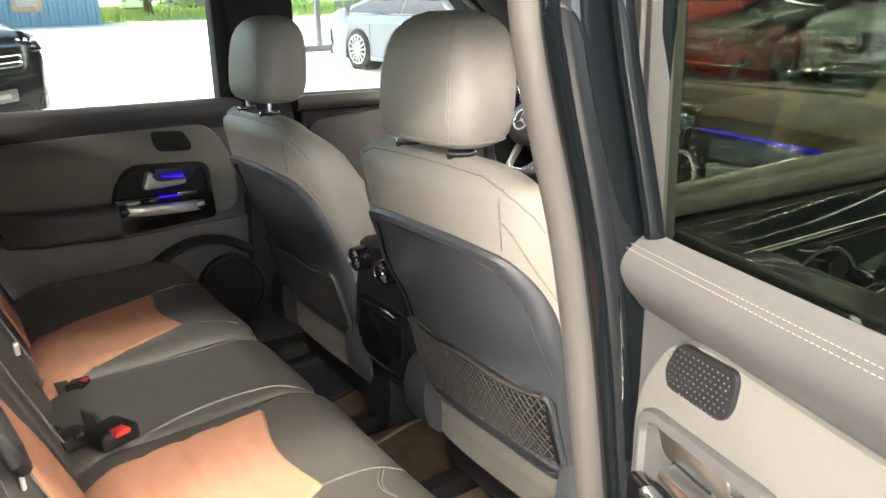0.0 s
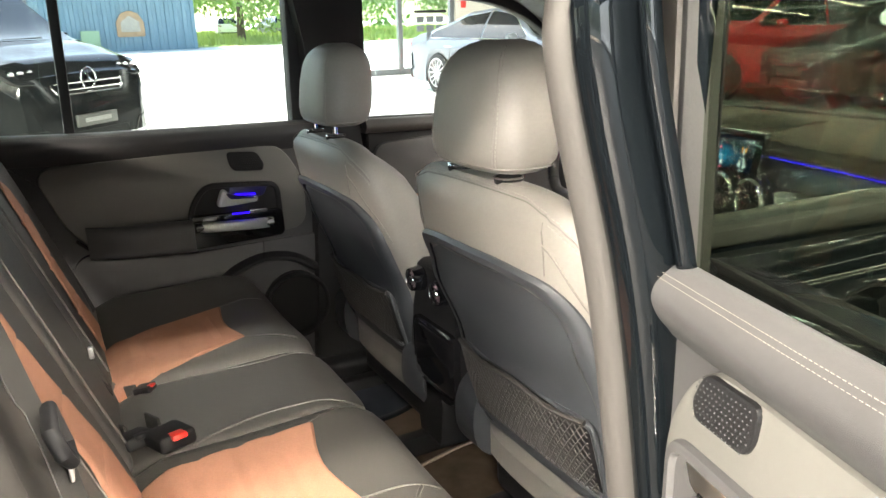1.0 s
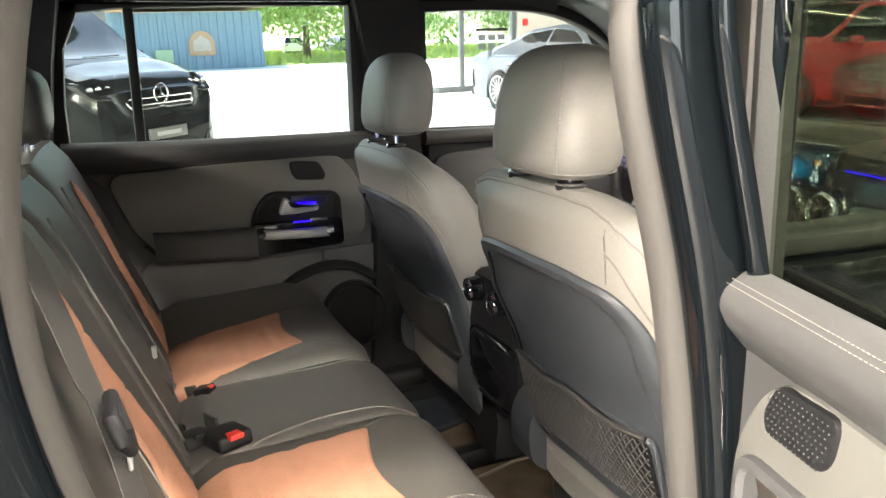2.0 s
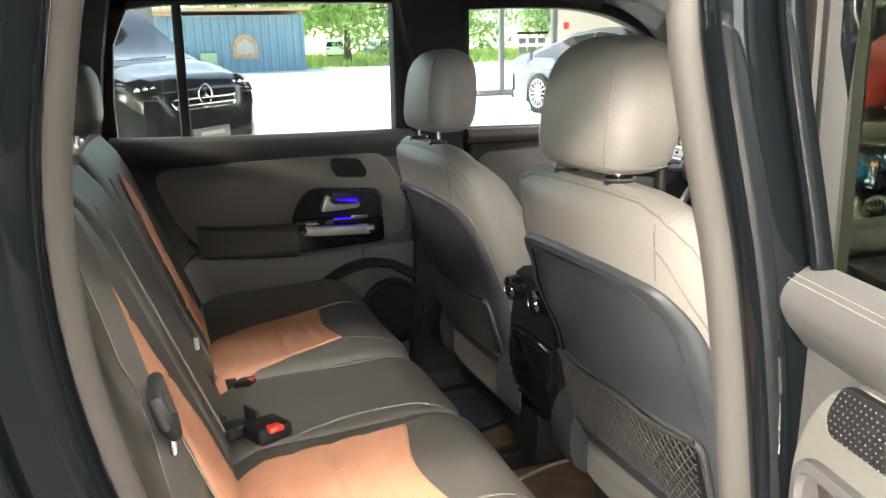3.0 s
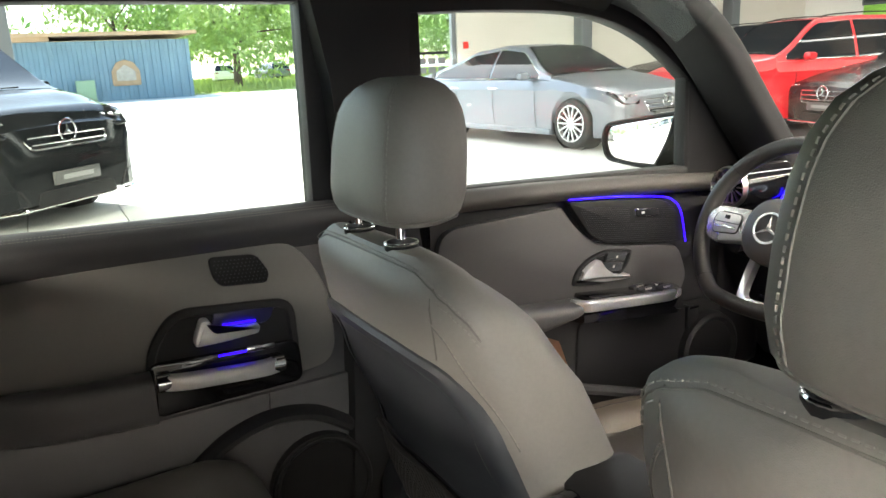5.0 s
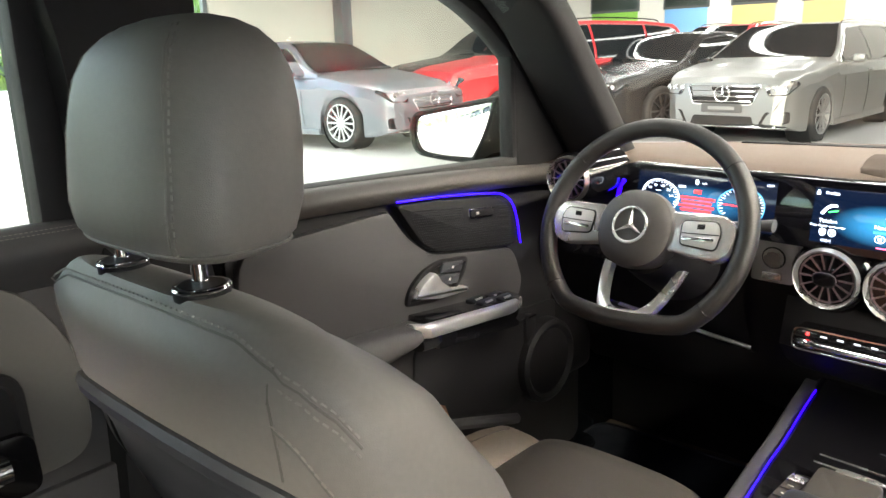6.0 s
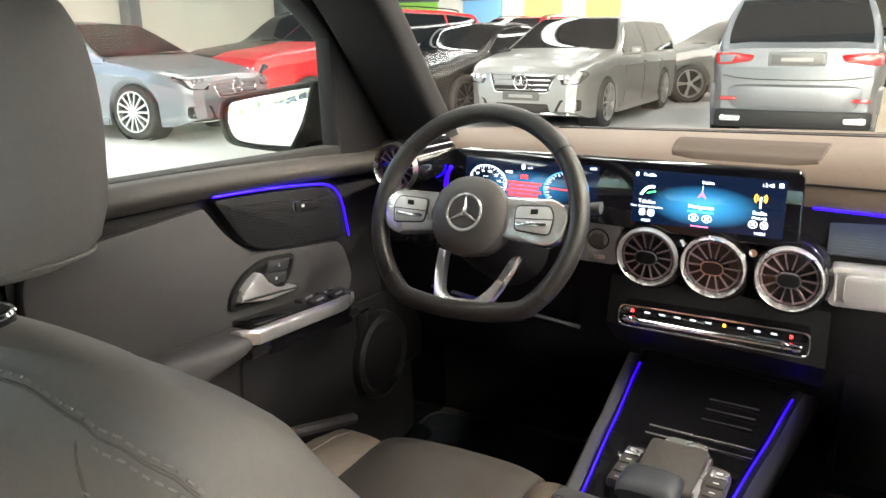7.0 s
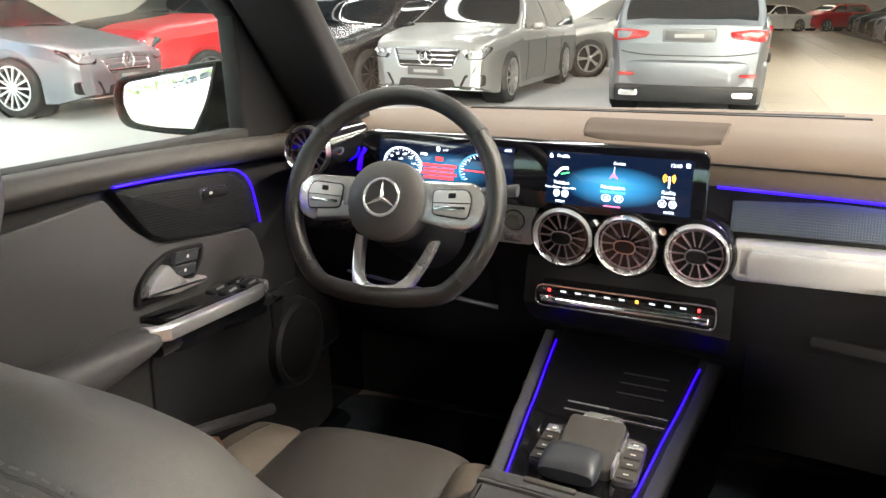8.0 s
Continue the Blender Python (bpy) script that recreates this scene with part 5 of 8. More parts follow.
        part("seam", tube([(s * (0.208 - 0.018 * max(0, y - 0.55) / 0.18), y, 0.452 + 0.0665 * interp([(0.28, 0.8), (0.36, 0.95), (0.46, 1.0), (0.58, 1), (0.66, 0.94), (0.71, 0.78)], y)) for y in (0.36, 0.42, 0.5, 0.58, 0.62, 0.66, 0.70)], 0.0014, 6), LEATHER_BLACK, sb)
    # base, recliner covers and rails
    part("base", box(-0.22, 0.22, 0.14, 0.58, 0.27, 0.38, 0.03, 3), BLACKPL, e)
    for s in (-1, 1):
        part("rail", box(s * 0.19 - 0.02, s * 0.19 + 0.02, 0.0, 0.62, 0.2, 0.26, 0.006), BLACKPL, e)
        cov = [[(s * x, 0.165 + u * k, 0.45 + v * k) for u, v in ring(0, 0, 0.085, 0.09, 24, 2.4)] for x, k in ((0.19, 1.0), (0.265, 1.0), (0.282, 0.86))]
        part("recliner_cover", loft(cov), SHELL, e)
        kn = []
        for x, k in ((0.28, 1.0), (0.318, 0.97), (0.323, 0.85)):
            kn.append([(s * x, 0.115 + u * (1 + 0.05 * (i % 2)), 0.47 + v * (1 + 0.05 * (i % 2))) for i, (u, v) in enumerate(ring(0, 0, 0.043 * k, 0.043 * k, 36))])
        if s > 0 and knob:
            part("recliner_knob", loft(kn), BELTLINE, e, "ribbed grey-brown recliner knob")
    return e


front_seat(0.000, 0.010, 0.0, True).matrix_basis = pose(0.362, 0.0, 0.2)
front_seat(0.012, 0.004, 0.014, False).matrix_basis = pose(-0.358, 0.0, 0.19)

# ---------------------------------------------------------------- rear bench


def cush(x, y):
    """Height of the rear cushion's skin."""
    z = 0.585 + 0.10 * max(0, y + 0.40) * 0.35 - 0.045 * max(0, (-0.50 - y) / 0.1)
    f = max(0.0, (y + 0.235) / 0.075)
    z -= 0.022 * f * f
    return z


def pad_top(x, y, x0, x1, crown, dip=0.0):
    """Height of a cushion between x0 and x1, with soft rolled edges at its seams."""
    u = (x - (x0 + x1) / 2) / ((x1 - x0) / 2)
    u = max(-1.0, min(1.0, u))
    return cush(x, y) + crown * u * u * (1 - u ** 16) - dip - 0.012 * u ** 20 - 0.006 * abs(u) ** 6


def seat_pad(x0, x1, crown, dip, yf=-0.155, n=41):
    rows = []
    for k in range(25):
        y = -0.62 + (yf + 0.62) * k / 24
        row = []
        for i in range(n):
            u = -1 + 2 * i / (n - 1)
            u = math.copysign(abs(u) ** 0.7, u)
            x = (x0 + x1) / 2 + u * (x1 - x0) / 2
            yy = y - (0.016 * abs(u) ** 6 * (k - 17) / 7 if k > 17 else 0)
            row.append((x, yy, pad_top(x, y, x0, x1, crown, dip)))
        rows.append(row)
    front = []
    for dz, dy in ((-0.012, 0.010), (-0.030, 0.016), (-0.07, 0.018), (-0.15, -0.002), (-0.22, -0.03)):
        front.append([(p[0], p[1] + dy, p[2] + dz) for p in rows[-1]])
    bm = loft(rows + front, closed=False)
    bm.faces.new([bm.verts.new((p[0], p[1], 0.32)) for p in (rows[0][0], rows[0][-1], front[-1][-1], front[-1][0])])
    for col in (0, -1):
        side = [r[col] for r in rows + front]
        bm.faces.new([bm.verts.new(p) for p in side] + [bm.verts.new((side[0][0], side[0][1], 0.33))])
    return bm


def rear_bench():
    e = empty("rear_bench", (0, -0.5, 0.2), "dark leather rear seat bench with orange fabric inserts", "car seat")
    part("cushion", seat_pad(-0.66, -0.085, 0.024, 0.0), LEATHER_DARK, e)
    part("cushion", seat_pad(-0.085, 0.20, 0.004, 0.0), LEATHER_DARK, e, "narrow middle cushion")
    part("cushion", seat_pad(0.20, 0.69, 0.020, 0.0), LEATHER_DARK, e)

    def patch(o, top, pleats=(), lift=0.0048):
        """A sewn-in panel with the outline o, lying on the skin top(x, y)."""
        cx, cy = sum(p[0] for p in o) / len(o), sum(p[1] for p in o) / len(o)
        loops = []
        for k in range(49):
            f = 1 - k / 48 * 0.985
            loop = []
            for u, v in o:
                x, y = cx + (u - cx) * f, cy + (v - cy) * f
                d = min([abs(y - q) for q in pleats] + [1.0])
                loop.append((x, y, top(x, y) + lift * min(1, (1 - f) * 16) - 0.0040 * max(0, 1 - d / 0.016) - (0.003 if k == 0 else 0)))
            loops.append(loop)
        bm = loft(loops, caps=False)
        bm.faces.new([bm.verts.new(p) for p in loops[-1]])
        return bm

    def dense(pts, n=8):
        out = []
        for (ax, ay), (bx, by) in zip(pts, pts[1:] + pts[:1]):
            out += [(ax + (bx - ax) * q / n, ay + (by - ay) * q / n) for q in range(n)]
        return out

    def left_top(x, y):
        return pad_top(x, y, -0.66, -0.085, 0.024)

    def right_top(x, y):
        return pad_top(x, y, 0.20, 0.69, 0.020)

    o = dense(rpoly([(-0.425, -0.277, 0.008), (-0.30, -0.296, 0.2), (-0.176, -0.274, 0.008), (-0.115, -0.40, 0.2), (-0.072, -0.555, 0.02), (-0.345, -0.560, 0.03)], 0.02, 4), 3)
    part("cushion_insert", patch(o, left_top, (-0.335, -0.395, -0.46)), ORANGE, e, "orange ribbed fabric insert")
    o = dense(rpoly([(0.248, -0.268, 0.010), (0.36, -0.296, 0.2), (0.478, -0.272, 0.008), (0.545, -0.40, 0.2), (0.585, -0.56, 0.02), (0.270, -0.555, 0.03), (0.250, -0.40, 0.2)], 0.02, 4), 3)
    part("cushion_insert", patch(o, right_top, (-0.335, -0.395, -0.46)), ORANGE, e, "orange ribbed fabric insert")

    def seam_on(pts, top, thread=True, r=0.0016):
        p = [(q.x, q.y, top(q.x, q.y)) for q in smooth_path([(x, y, 0) for x, y in pts], 8)]
        part("seam", tube(p, r, 6), LEATHER_DARK, e)
        if thread:
            part("stitching", stitches([(x + 0.004, y + 0.003, z + 0.0004) for x, y, z in p], 0.0065, 0.00055), STITCH_DARK, e)

    def mid_top(x, y):
        return pad_top(x, y, -0.085, 0.20, 0.004, 0.0)

    # seams in front of the inserts, along the middle cushion and round the outer bolsters
    seam_on([(0.472, -0.278), (0.475, -0.23), (0.478, -0.185), (0.485, -0.158)], right_top)
    seam_on([(0.248, -0.276), (0.232, -0.24), (0.218, -0.20), (0.214, -0.165)], right_top, False)
    seam_on([(0.478, -0.185), (0.53, -0.215), (0.60, -0.20), (0.66, -0.19)], right_top)
    seam_on([(-0.425, -0.281), (-0.44, -0.23), (-0.45, -0.175)], left_top)
    seam_on([(-0.180, -0.278), (-0.15, -0.23), (-0.125, -0.18)], left_top, False)
    seam_on([(0.188, -0.45), (0.172, -0.40), (0.160, -0.33), (0.165, -0.25), (0.182, -0.19), (0.19, -0.16)], mid_top, True)
    seam_on([(-0.076, -0.45), (-0.062, -0.36), (-0.052, -0.27), (-0.060, -0.20), (-0.072, -0.16)], mid_top, True)

    # backrests: leaning slabs
    def slab(x0, x1, z0, z1, th=0.13, n=21):
        rows = []
        for k in range(14):
            t = k / 13
            z = z0 + (z1 - z0) * t
            ex = abs(2 * t - 1) ** 8
            r = []
            for u, v in ring(0, 0, 1, 1, 40, 4.5):
                w = (x1 - x0) / 2 * (1 - 0.10 * ex * (t > 0.5))
                y = -0.545 - 0.36 * (z - 0.6) - th / 2 + v * th / 2 * (1 - 0.35 * ex)
                if v > 0:
                    y += 0.022 * abs(u) ** 3 * v - 0.008
                r.append(((x0 + x1) / 2 + u * w, y, z))
            rows.append(r)
        return loft(rows)

    part("backrest", slab(-0.66, -0.10, 0.52, 1.03), LEATHER_DARK, e)
    part("backrest", slab(-0.095, 0.195, 0.52, 1.02), LEATHER_DARK, e, "narrow middle backrest")
    part("backrest", slab(0.20, 0.66, 0.52, 1.03), LEATHER_DARK, e)

    def front_of(z):
        return -0.545 - 0.36 * (z - 0.6) - 0.006

    for cx, hw, sg in ((0.43, 0.23, 1), (-0.38, 0.28, -1)):
        rows = []
        for k in range(57):
            z = 0.60 + 0.37 * k / 56
            xi = interp([(0.60, -0.13), (0.69, -0.13), (0.76, -0.103), (0.84, -0.079), (0.90, -0.071), (0.97, -0.059)], z)
            xo = interp([(0.60, 0.06), (0.69, 0.035), (0.73, 0.01), (0.80, 0.025), (0.87, 0.060), (0.93, 0.03), (0.97, -0.05)], z)
            row = []
            for i in range(13):
                dx = xi + (xo - xi) * i / 12
                dip = 0.003 if k % 14 == 0 and 0 < k < 56 else 0.0
                edge = 0.004 if i in (0, 12) else 0.0
                row.append((cx + sg * dx, -0.545 - 0.36 * (z - 0.6) - 0.006 + 0.022 * abs(dx / hw) ** 3 + 0.006 - dip - edge, z))
            rows.append(row)
        part("backrest_insert", loft(rows, closed=False), ORANGE, e, "orange ribbed fabric insert")
    for x in (0.195, -0.098):
        part("seam", tube([(x, -0.545 - 0.36 * (z - 0.6) + 0.004, z) for z in (0.62, 0.75, 0.88, 0.99)], 0.0020, 6), LEATHER_SEAM, e, "piped seam")
    part("seam", tube([(0.525 - 0.02 * (k / 8), -0.545 - 0.36 * (0.10 + 0.26 * k / 8) - 0.003 + 0.012, 0.70 + 0.26 * k / 8) for k in range(9)], 0.0014, 6), LEATHER_SEAM, e)
    for cx in (-0.37, 0.43):
        hr = []
        for k in range(11):
            t = k / 10
            f = max((1 - abs(2 * t - 1) ** 4) ** 0.5, 0.35)
            z = 1.045 + 0.15 * t
            hr.append([(cx + u, -0.75 + v, z) for u, v in ring(0, 0, 0.125 * f, 0.055 * f, 28, 3)])
        h = part("headrest", loft(hr), LEATHER_DARK, e)
        for s in (-1, 1):
            part("headrest_post", tube([(cx + s * 0.06, -0.745, 1.0), (cx + s * 0.06, -0.745, 1.06)], 0.006, 10, (0, 1, 0)), CHROME, h)
    return e


rear_bench()


def buckle(tip, way, label, k=0.8, red=True):
    """A belt buckle whose red button stands at tip and whose body runs back against way."""
    b = empty("belt_buckle", (0, 0, 0), label, "belt buckle", "rear belt buckles")
    body = part("housing", box(-0.024, 0.024, -0.011, 0.011, -0.062, -0.006, 0.006, 3), BLACKPL, b)
    part("button", box(-0.010, 0.010, 0.004, 0.0116, -0.020, 0.001, 0.003), RED if red else BLACKPL, body, "release button")
    part("strap", sweep([(0, 0, -0.06), (0, 0, -0.08), (0, 0, -0.10)], rpoly([(-0.02, -0.002), (0.02, -0.002), (0.02, 0.002), (-0.02, 0.002)], 0.001, 1), (1, 0, 0)), BELT, b)
    b.matrix_basis = Matrix.Translation(tip) @ Vector(way).to_track_quat("Z", "Y").to_matrix().to_4x4() @ Matrix.Diagonal((k, k, k, 1))
    return b


buckle((0.215, -0.470, 0.606), (0.93, 0.30, 0.14), "black seat belt buckle with a long red button", 1.25)
buckle((0.165, -0.520, 0.598), (0.9, 0.35, 0.25), "black webbing buckle folded in the seat gap", 1.05, False)
buckle((-0.045, -0.478, 0.592), (0.5, 0.7, 0.2), "black seat belt buckle sunk between the cushions", 0.62)


def belt(path, label, up):
    e = part("seat_belt", sweep(smooth_path(path, 6), rpoly([(-0.024, -0.0008), (0.024, -0.0008), (0.024, 0.0008), (-0.024, 0.0008)], 0.0006, 1), up), BELT)
    return tagged(e, label, "seat belt", "rear seat belts")


b1 = belt([(0.545, -0.73, 1.14), (0.573, -0.672, 1.04), (0.600, -0.648, 0.975), (0.640, -0.628, 0.914), (0.668, -0.614, 0.885), (0.690, -0.598, 0.80), (0.690, -0.565, 0.66)], "black seat belt hanging down the rear backrest", (0.25, 1, 0.3))
tg = part("tongue", tube([(0.668, -0.612, 0.915), (0.700, -0.612, 0.908), (0.704, -0.606, 0.888), (0.694, -0.602, 0.876), (0.672, -0.604, 0.882)], 0.007, 10, (0, 1, 0), True), BLACKPL, b1, "black belt tongue loop")
part("tongue_plate", box(0.662, 0.684, -0.606, -0.602, 0.850, 0.866, 0.002), SATIN, tg)
lb = part("anchor_cover", box(0.585, 0.612, -0.618, -0.606, 0.825, 0.862, 0.004), BLACKPL)
tagged(lb, "small black anchor cover on the rear backrest", "anchor cover")
part("anchor_clip", box(0.590, 0.607, -0.606, -0.604, 0.836, 0.844), CHROME, lb)
belt([(-0.64, -0.84, 1.22), (-0.63, -0.76, 1.05), (-0.60, -0.68, 0.88), (-0.56, -0.60, 0.72), (-0.53, -0.55, 0.60)], "black seat belt along the far rear backrest", (0.2, 1, 0.3))
belt([(-0.08, -0.72, 1.0), (-0.075, -0.655, 0.86), (-0.06, -0.59, 0.70), (-0.05, -0.55, 0.60)], "black middle seat belt in front of the backrest", (0, 1, 0.3))
bt = part("belt_end_fitting", box(-0.055, -0.041, -0.577, -0.568, 0.672, 0.694, 0.003), SATIN)
tagged(bt, "pale plastic belt fitting on the rear backrest", "belt fitting")

# ---------------------------------------------------------------- doors


DISH = mat("dark_blue_dish", (0.02, 0.02, 0.06), 0.3, vary=0.1, vary_scale=20)


def rear_door(name, s, label):
    """A rear door in its closed place on side s; the right one is later swung open."""
    e = empty(name, (s * 0.72, 0.05, 0.25), label, "car door")

    def on(u, v, d):
        return (s * (0.72 - d), u, v)

    # outer skin and inner carrier; the rear lower corner follows the wheel arch
    body = rpoly([(0.135, 0.22, 0.03), (0.135, 0.935, 0.04), (0.09, 0.96, 0.03), (-0.735, 0.985, 0.03), (-0.735, 0.80, 0.15), (-0.62, 0.55, 0.2), (-0.46, 0.27, 0.1), (-0.40, 0.22, 0.05)], 0.03, 5)
    part("outer_skin", prism(body, lambda u, v, d: (s * (0.80 + d - 0.03 * ((v - 0.6) / 0.4) ** 2), u, v), -0.03, 0.09, 0.02), PAINT, e, "glossy black outer door skin")
    trim = inset(body, 0.012)
    part("carrier", prism(trim, on, -0.055, 0.0, 0.012), TRIM, e, "grey door trim")
    # lower trim, darker
    low = rpoly([(0.11, 0.245), (0.11, 0.66, 0.04), (-0.29, 0.655, 0.02), (-0.56, 0.70, 0.05), (-0.60, 0.60, 0.1), (-0.43, 0.26, 0.06)], 0.03, 5)
    part("lower_panel", prism(low, on, 0.0, 0.010, 0.004), TRIM, e)
    # padded top edge with two rows of stitching
    top = [(0.124, 0.925), (0.120, 0.952), (0.100, 0.974), (0.06, 0.982), (-0.2, 0.986), (-0.5, 0.993), (-0.715, 1.003)]
    pr = [(-0.016, 0.008), (0.010, 0.008), (0.030, -0.006), (0.034, -0.022), (0.026, -0.042), (0.012, -0.058), (0.001, -0.072), (-0.016, -0.072)]
    part("top_pad", loft([[(s * (0.72 - u), y + (-v * 0.9 if k < 2 else (-v * 0.4 if k == 2 else 0)) * -1 * 1.0, z + (v if k > 2 else v * 0.35 * k)) for u, v in rpoly(pr, 0.012, 3)] for k, (y, z) in enumerate(top)]), TRIM, e, "padded grey door top")
    line = [(y, z) for y, z in top[2:]]
    for dz, dx in ((-0.0016, 0.0275), (0.0018, 0.0220)):
        part("stitching", stitches([(s * (0.72 - dx), y, z + dz + 0.0008) for y, z in line], 0.0055, 0.0004), STITCH_DARK, e, "pale double stitching")
    # pale inset
    fwd = 0.0 if s < 0 else -0.055
    ins = rpoly([(-0.635, 0.925, 0.06), (-0.02 + fwd, 0.936 + fwd * 0.25, 0.09), (0.045 + fwd, 0.83, 0.06), (0.045 + fwd, 0.685, 0.05), (-0.29, 0.672, 0.01), (-0.50, 0.690, 0.06), (-0.575, 0.76, 0.05)], 0.05, 6)
    part("inset_panel", prism(ins, on, 0.0, 0.014, 0.006), INSET, e, "pale grey door inset")
    # armrest; on the closed door its shade is put into darker trim
    rings = []
    for k in range(13):
        t = k / 12
        y = -0.535 + 0.255 * t
        h = interp([(0, 0.15), (0.25, 0.75), (0.5, 1.0), (1, 1.0)], t)
        z = 0.725 - 0.012 * t
        rings.append([on(y, z + v * 0.042, 0.014 + max(0, (u + 1) / 2) * 0.062 * h) for u, v in ring(0, 0, 1, 1, 20, 3)])
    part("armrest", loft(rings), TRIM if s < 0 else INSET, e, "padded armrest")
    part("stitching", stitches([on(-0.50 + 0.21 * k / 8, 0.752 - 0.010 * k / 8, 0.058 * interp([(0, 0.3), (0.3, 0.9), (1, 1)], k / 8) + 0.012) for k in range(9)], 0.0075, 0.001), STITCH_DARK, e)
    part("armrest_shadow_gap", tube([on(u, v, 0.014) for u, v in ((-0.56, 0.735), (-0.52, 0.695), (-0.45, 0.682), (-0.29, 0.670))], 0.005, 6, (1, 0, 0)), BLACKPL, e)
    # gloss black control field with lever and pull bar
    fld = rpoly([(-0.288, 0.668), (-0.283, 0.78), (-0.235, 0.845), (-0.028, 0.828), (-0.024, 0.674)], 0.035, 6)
    # field, bar and lever take side-dependent tones in place of light and shade
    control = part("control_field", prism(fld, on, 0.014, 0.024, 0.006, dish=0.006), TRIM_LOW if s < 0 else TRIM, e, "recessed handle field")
    pk = rpoly([(-0.283, 0.668), (-0.283, 0.762), (-0.028, 0.752), (-0.026, 0.674)], 0.02, 5)
    part("pocket", prism(pk, on, 0.020, 0.030, 0.004), PIANO, control, "gloss black pull pocket")
    bar = []
    for k in range(11):
        t = k / 10
        y = -0.262 + 0.188 * t
        bar.append([on(y, 0.732 - 0.012 * t + v * 0.0135, 0.052 + u * 0.012 - 0.012 * (abs(2 * t - 1) ** 6)) for u, v in ring(0, 0, 1, 1, 16, 4)])
    part("pull_bar", loft(bar), FASCIA if s < 0 else SILVER, control, "satin silver pull bar")
    for y, z in ((-0.262, 0.733), (-0.073, 0.721)):
        part("bar_end", loft([[on(y + d, z + v, 0.040 + u) for u, v in ring(0, 0, 0.017, 0.015, 16)] for d in (-0.010, 0.010)]), CHROME, control)
    part("ambient_strip", tube([on(-0.17, 0.755, 0.034), (s * (0.72 - 0.034), -0.11, 0.752)], 0.0018, 6, (1, 0, 0)), BLUE if s < 0 else PIANO, control, "ambient light line")
    part("window_switch", box(min(s * 0.675, s * 0.690), max(s * 0.675, s * 0.690), -0.125, -0.075, 0.752, 0.762, 0.003), CHROME, control)
    lev = rpoly([(-0.205, 0.778), (-0.205, 0.790), (-0.192, 0.822), (-0.180, 0.822), (-0.170, 0.802), (-0.095, 0.797), (-0.098, 0.782), (-0.16, 0.778)], 0.006, 3)
    part("door_lever", prism(lev, on, 0.018, 0.042, 0.006), FASCIA if s < 0 else SILVER, control, "satin silver door lever")
    dish = rpoly([(-0.175, 0.795), (-0.165, 0.835), (-0.060, 0.826), (-0.075, 0.792)], 0.012, 4)
    # silver on the open door stands in for the sky's reflection in the dish
    part("lever_dish", prism(dish, on, 0.016, 0.021, 0.003), DISH if s < 0 else SILVER, control, "dish behind the lever")
    part("ambient_strip", tube([on(-0.155, 0.805, 0.026), on(-0.10, 0.802, 0.026)], 0.0015, 6, (1, 0, 0)), BLUE if s < 0 else PIANO, control, "ambient light line")
    # tweeter grille
    tw = rpoly([(-0.166, 0.922), (-0.084, 0.916), (-0.064, 0.880), (-0.070, 0.862), (-0.148, 0.868), (-0.160, 0.885)], 0.014, 4)
    tweeter = part("tweeter_grille", prism(tw, on, 0.012, 0.0185, 0.003), BLACKPL, e, "black perforated tweeter grille")
    bm = bmesh.new()
    for i in range(13):
        for j in range(8):
            y, z = -0.157 + 0.0066 * i + 0.0033 * (j % 2) + 0.0009 * (7 - j), 0.870 + 0.0062 * j - 0.0004 * i
            if -0.160 + 0.012 * (j < 2) < y < -0.072 - 0.0022 * j + 0.012:
                loft([[on(y + u, z + v, 0.0184 + d) for u, v in ring(0, 0, r, r, 6)] for d, r in ((0, 0.0011), (0.0005, 0.0006))], bm=bm)
    part("perforation", bm, SHELL, tweeter)
    # lower speaker arch and pocket
    arch = smooth_path([(-0.235, 0.545), (-0.17, 0.590), (-0.09, 0.612), (-0.01, 0.600), (0.055, 0.560)], 6)
    part("speaker_arch", sweep([on(p.x, p.y, 0.012) for p in [Vector((a[0], a[1], 0)) for a in arch]], ring(0, 0, 0.014, 0.03, 10), (1, 0, 0)), TRIM_LOW, e, "dark moulded speaker arch")
    spk = [[on(-0.01 + u, 0.455 + v, d) for u, v in ring(0, 0, r, r * 1.05, 28)] for d, r in ((0.0, 0.098), (0.030, 0.098), (0.036, 0.090), (0.022, 0.080), (0.024, 0.0))]
    part("speaker", loft(spk), BLACKPL, e, "black round door speaker")
    part("speaker_ring", tube([on(-0.01 + u, 0.455 + v, 0.034) for u, v in ring(0, 0, 0.094, 0.098, 40)], 0.004, 6, (1, 0, 0), True), TRIM_LOW, e)
    pocket = rpoly([(-0.44, 0.31), (-0.50, 0.42), (-0.44, 0.54), (-0.24, 0.53), (-0.13, 0.45), (-0.14, 0.31)], 0.05, 5)
    part("door_pocket", prism(pocket, on, 0.008, 0.045, 0.012, dish=0.012), TRIM_LOW, e, "dark door pocket")
    part("seam", tube([on(-0.09, 0.612, 0.012), on(-0.088, 0.66, 0.012)], 0.0016, 6, (1, 0, 0)), BLACKPL, e)
    # window frame and panes

    def fr(path, w=0.022, t=0.02, m=PIANO, nm="window_frame", lab=""):
        part(nm, sweep([(s * 0.745, y, z) for y, z in path], rpoly([(-w, -t), (w, -t), (w, t), (-w, t)], 0.006, 2), (s, 0, 0)), m, e, lab)

    fr([(0.060, 0.96), (0.068, 1.345)], 0.030, 0.026, BELTLINE if s > 0 else BLACKPL)
    if s > 0:
        fr([(0.028, 0.965), (0.036, 1.345)], 0.007, 0.020, RUBBER, "window_channel")
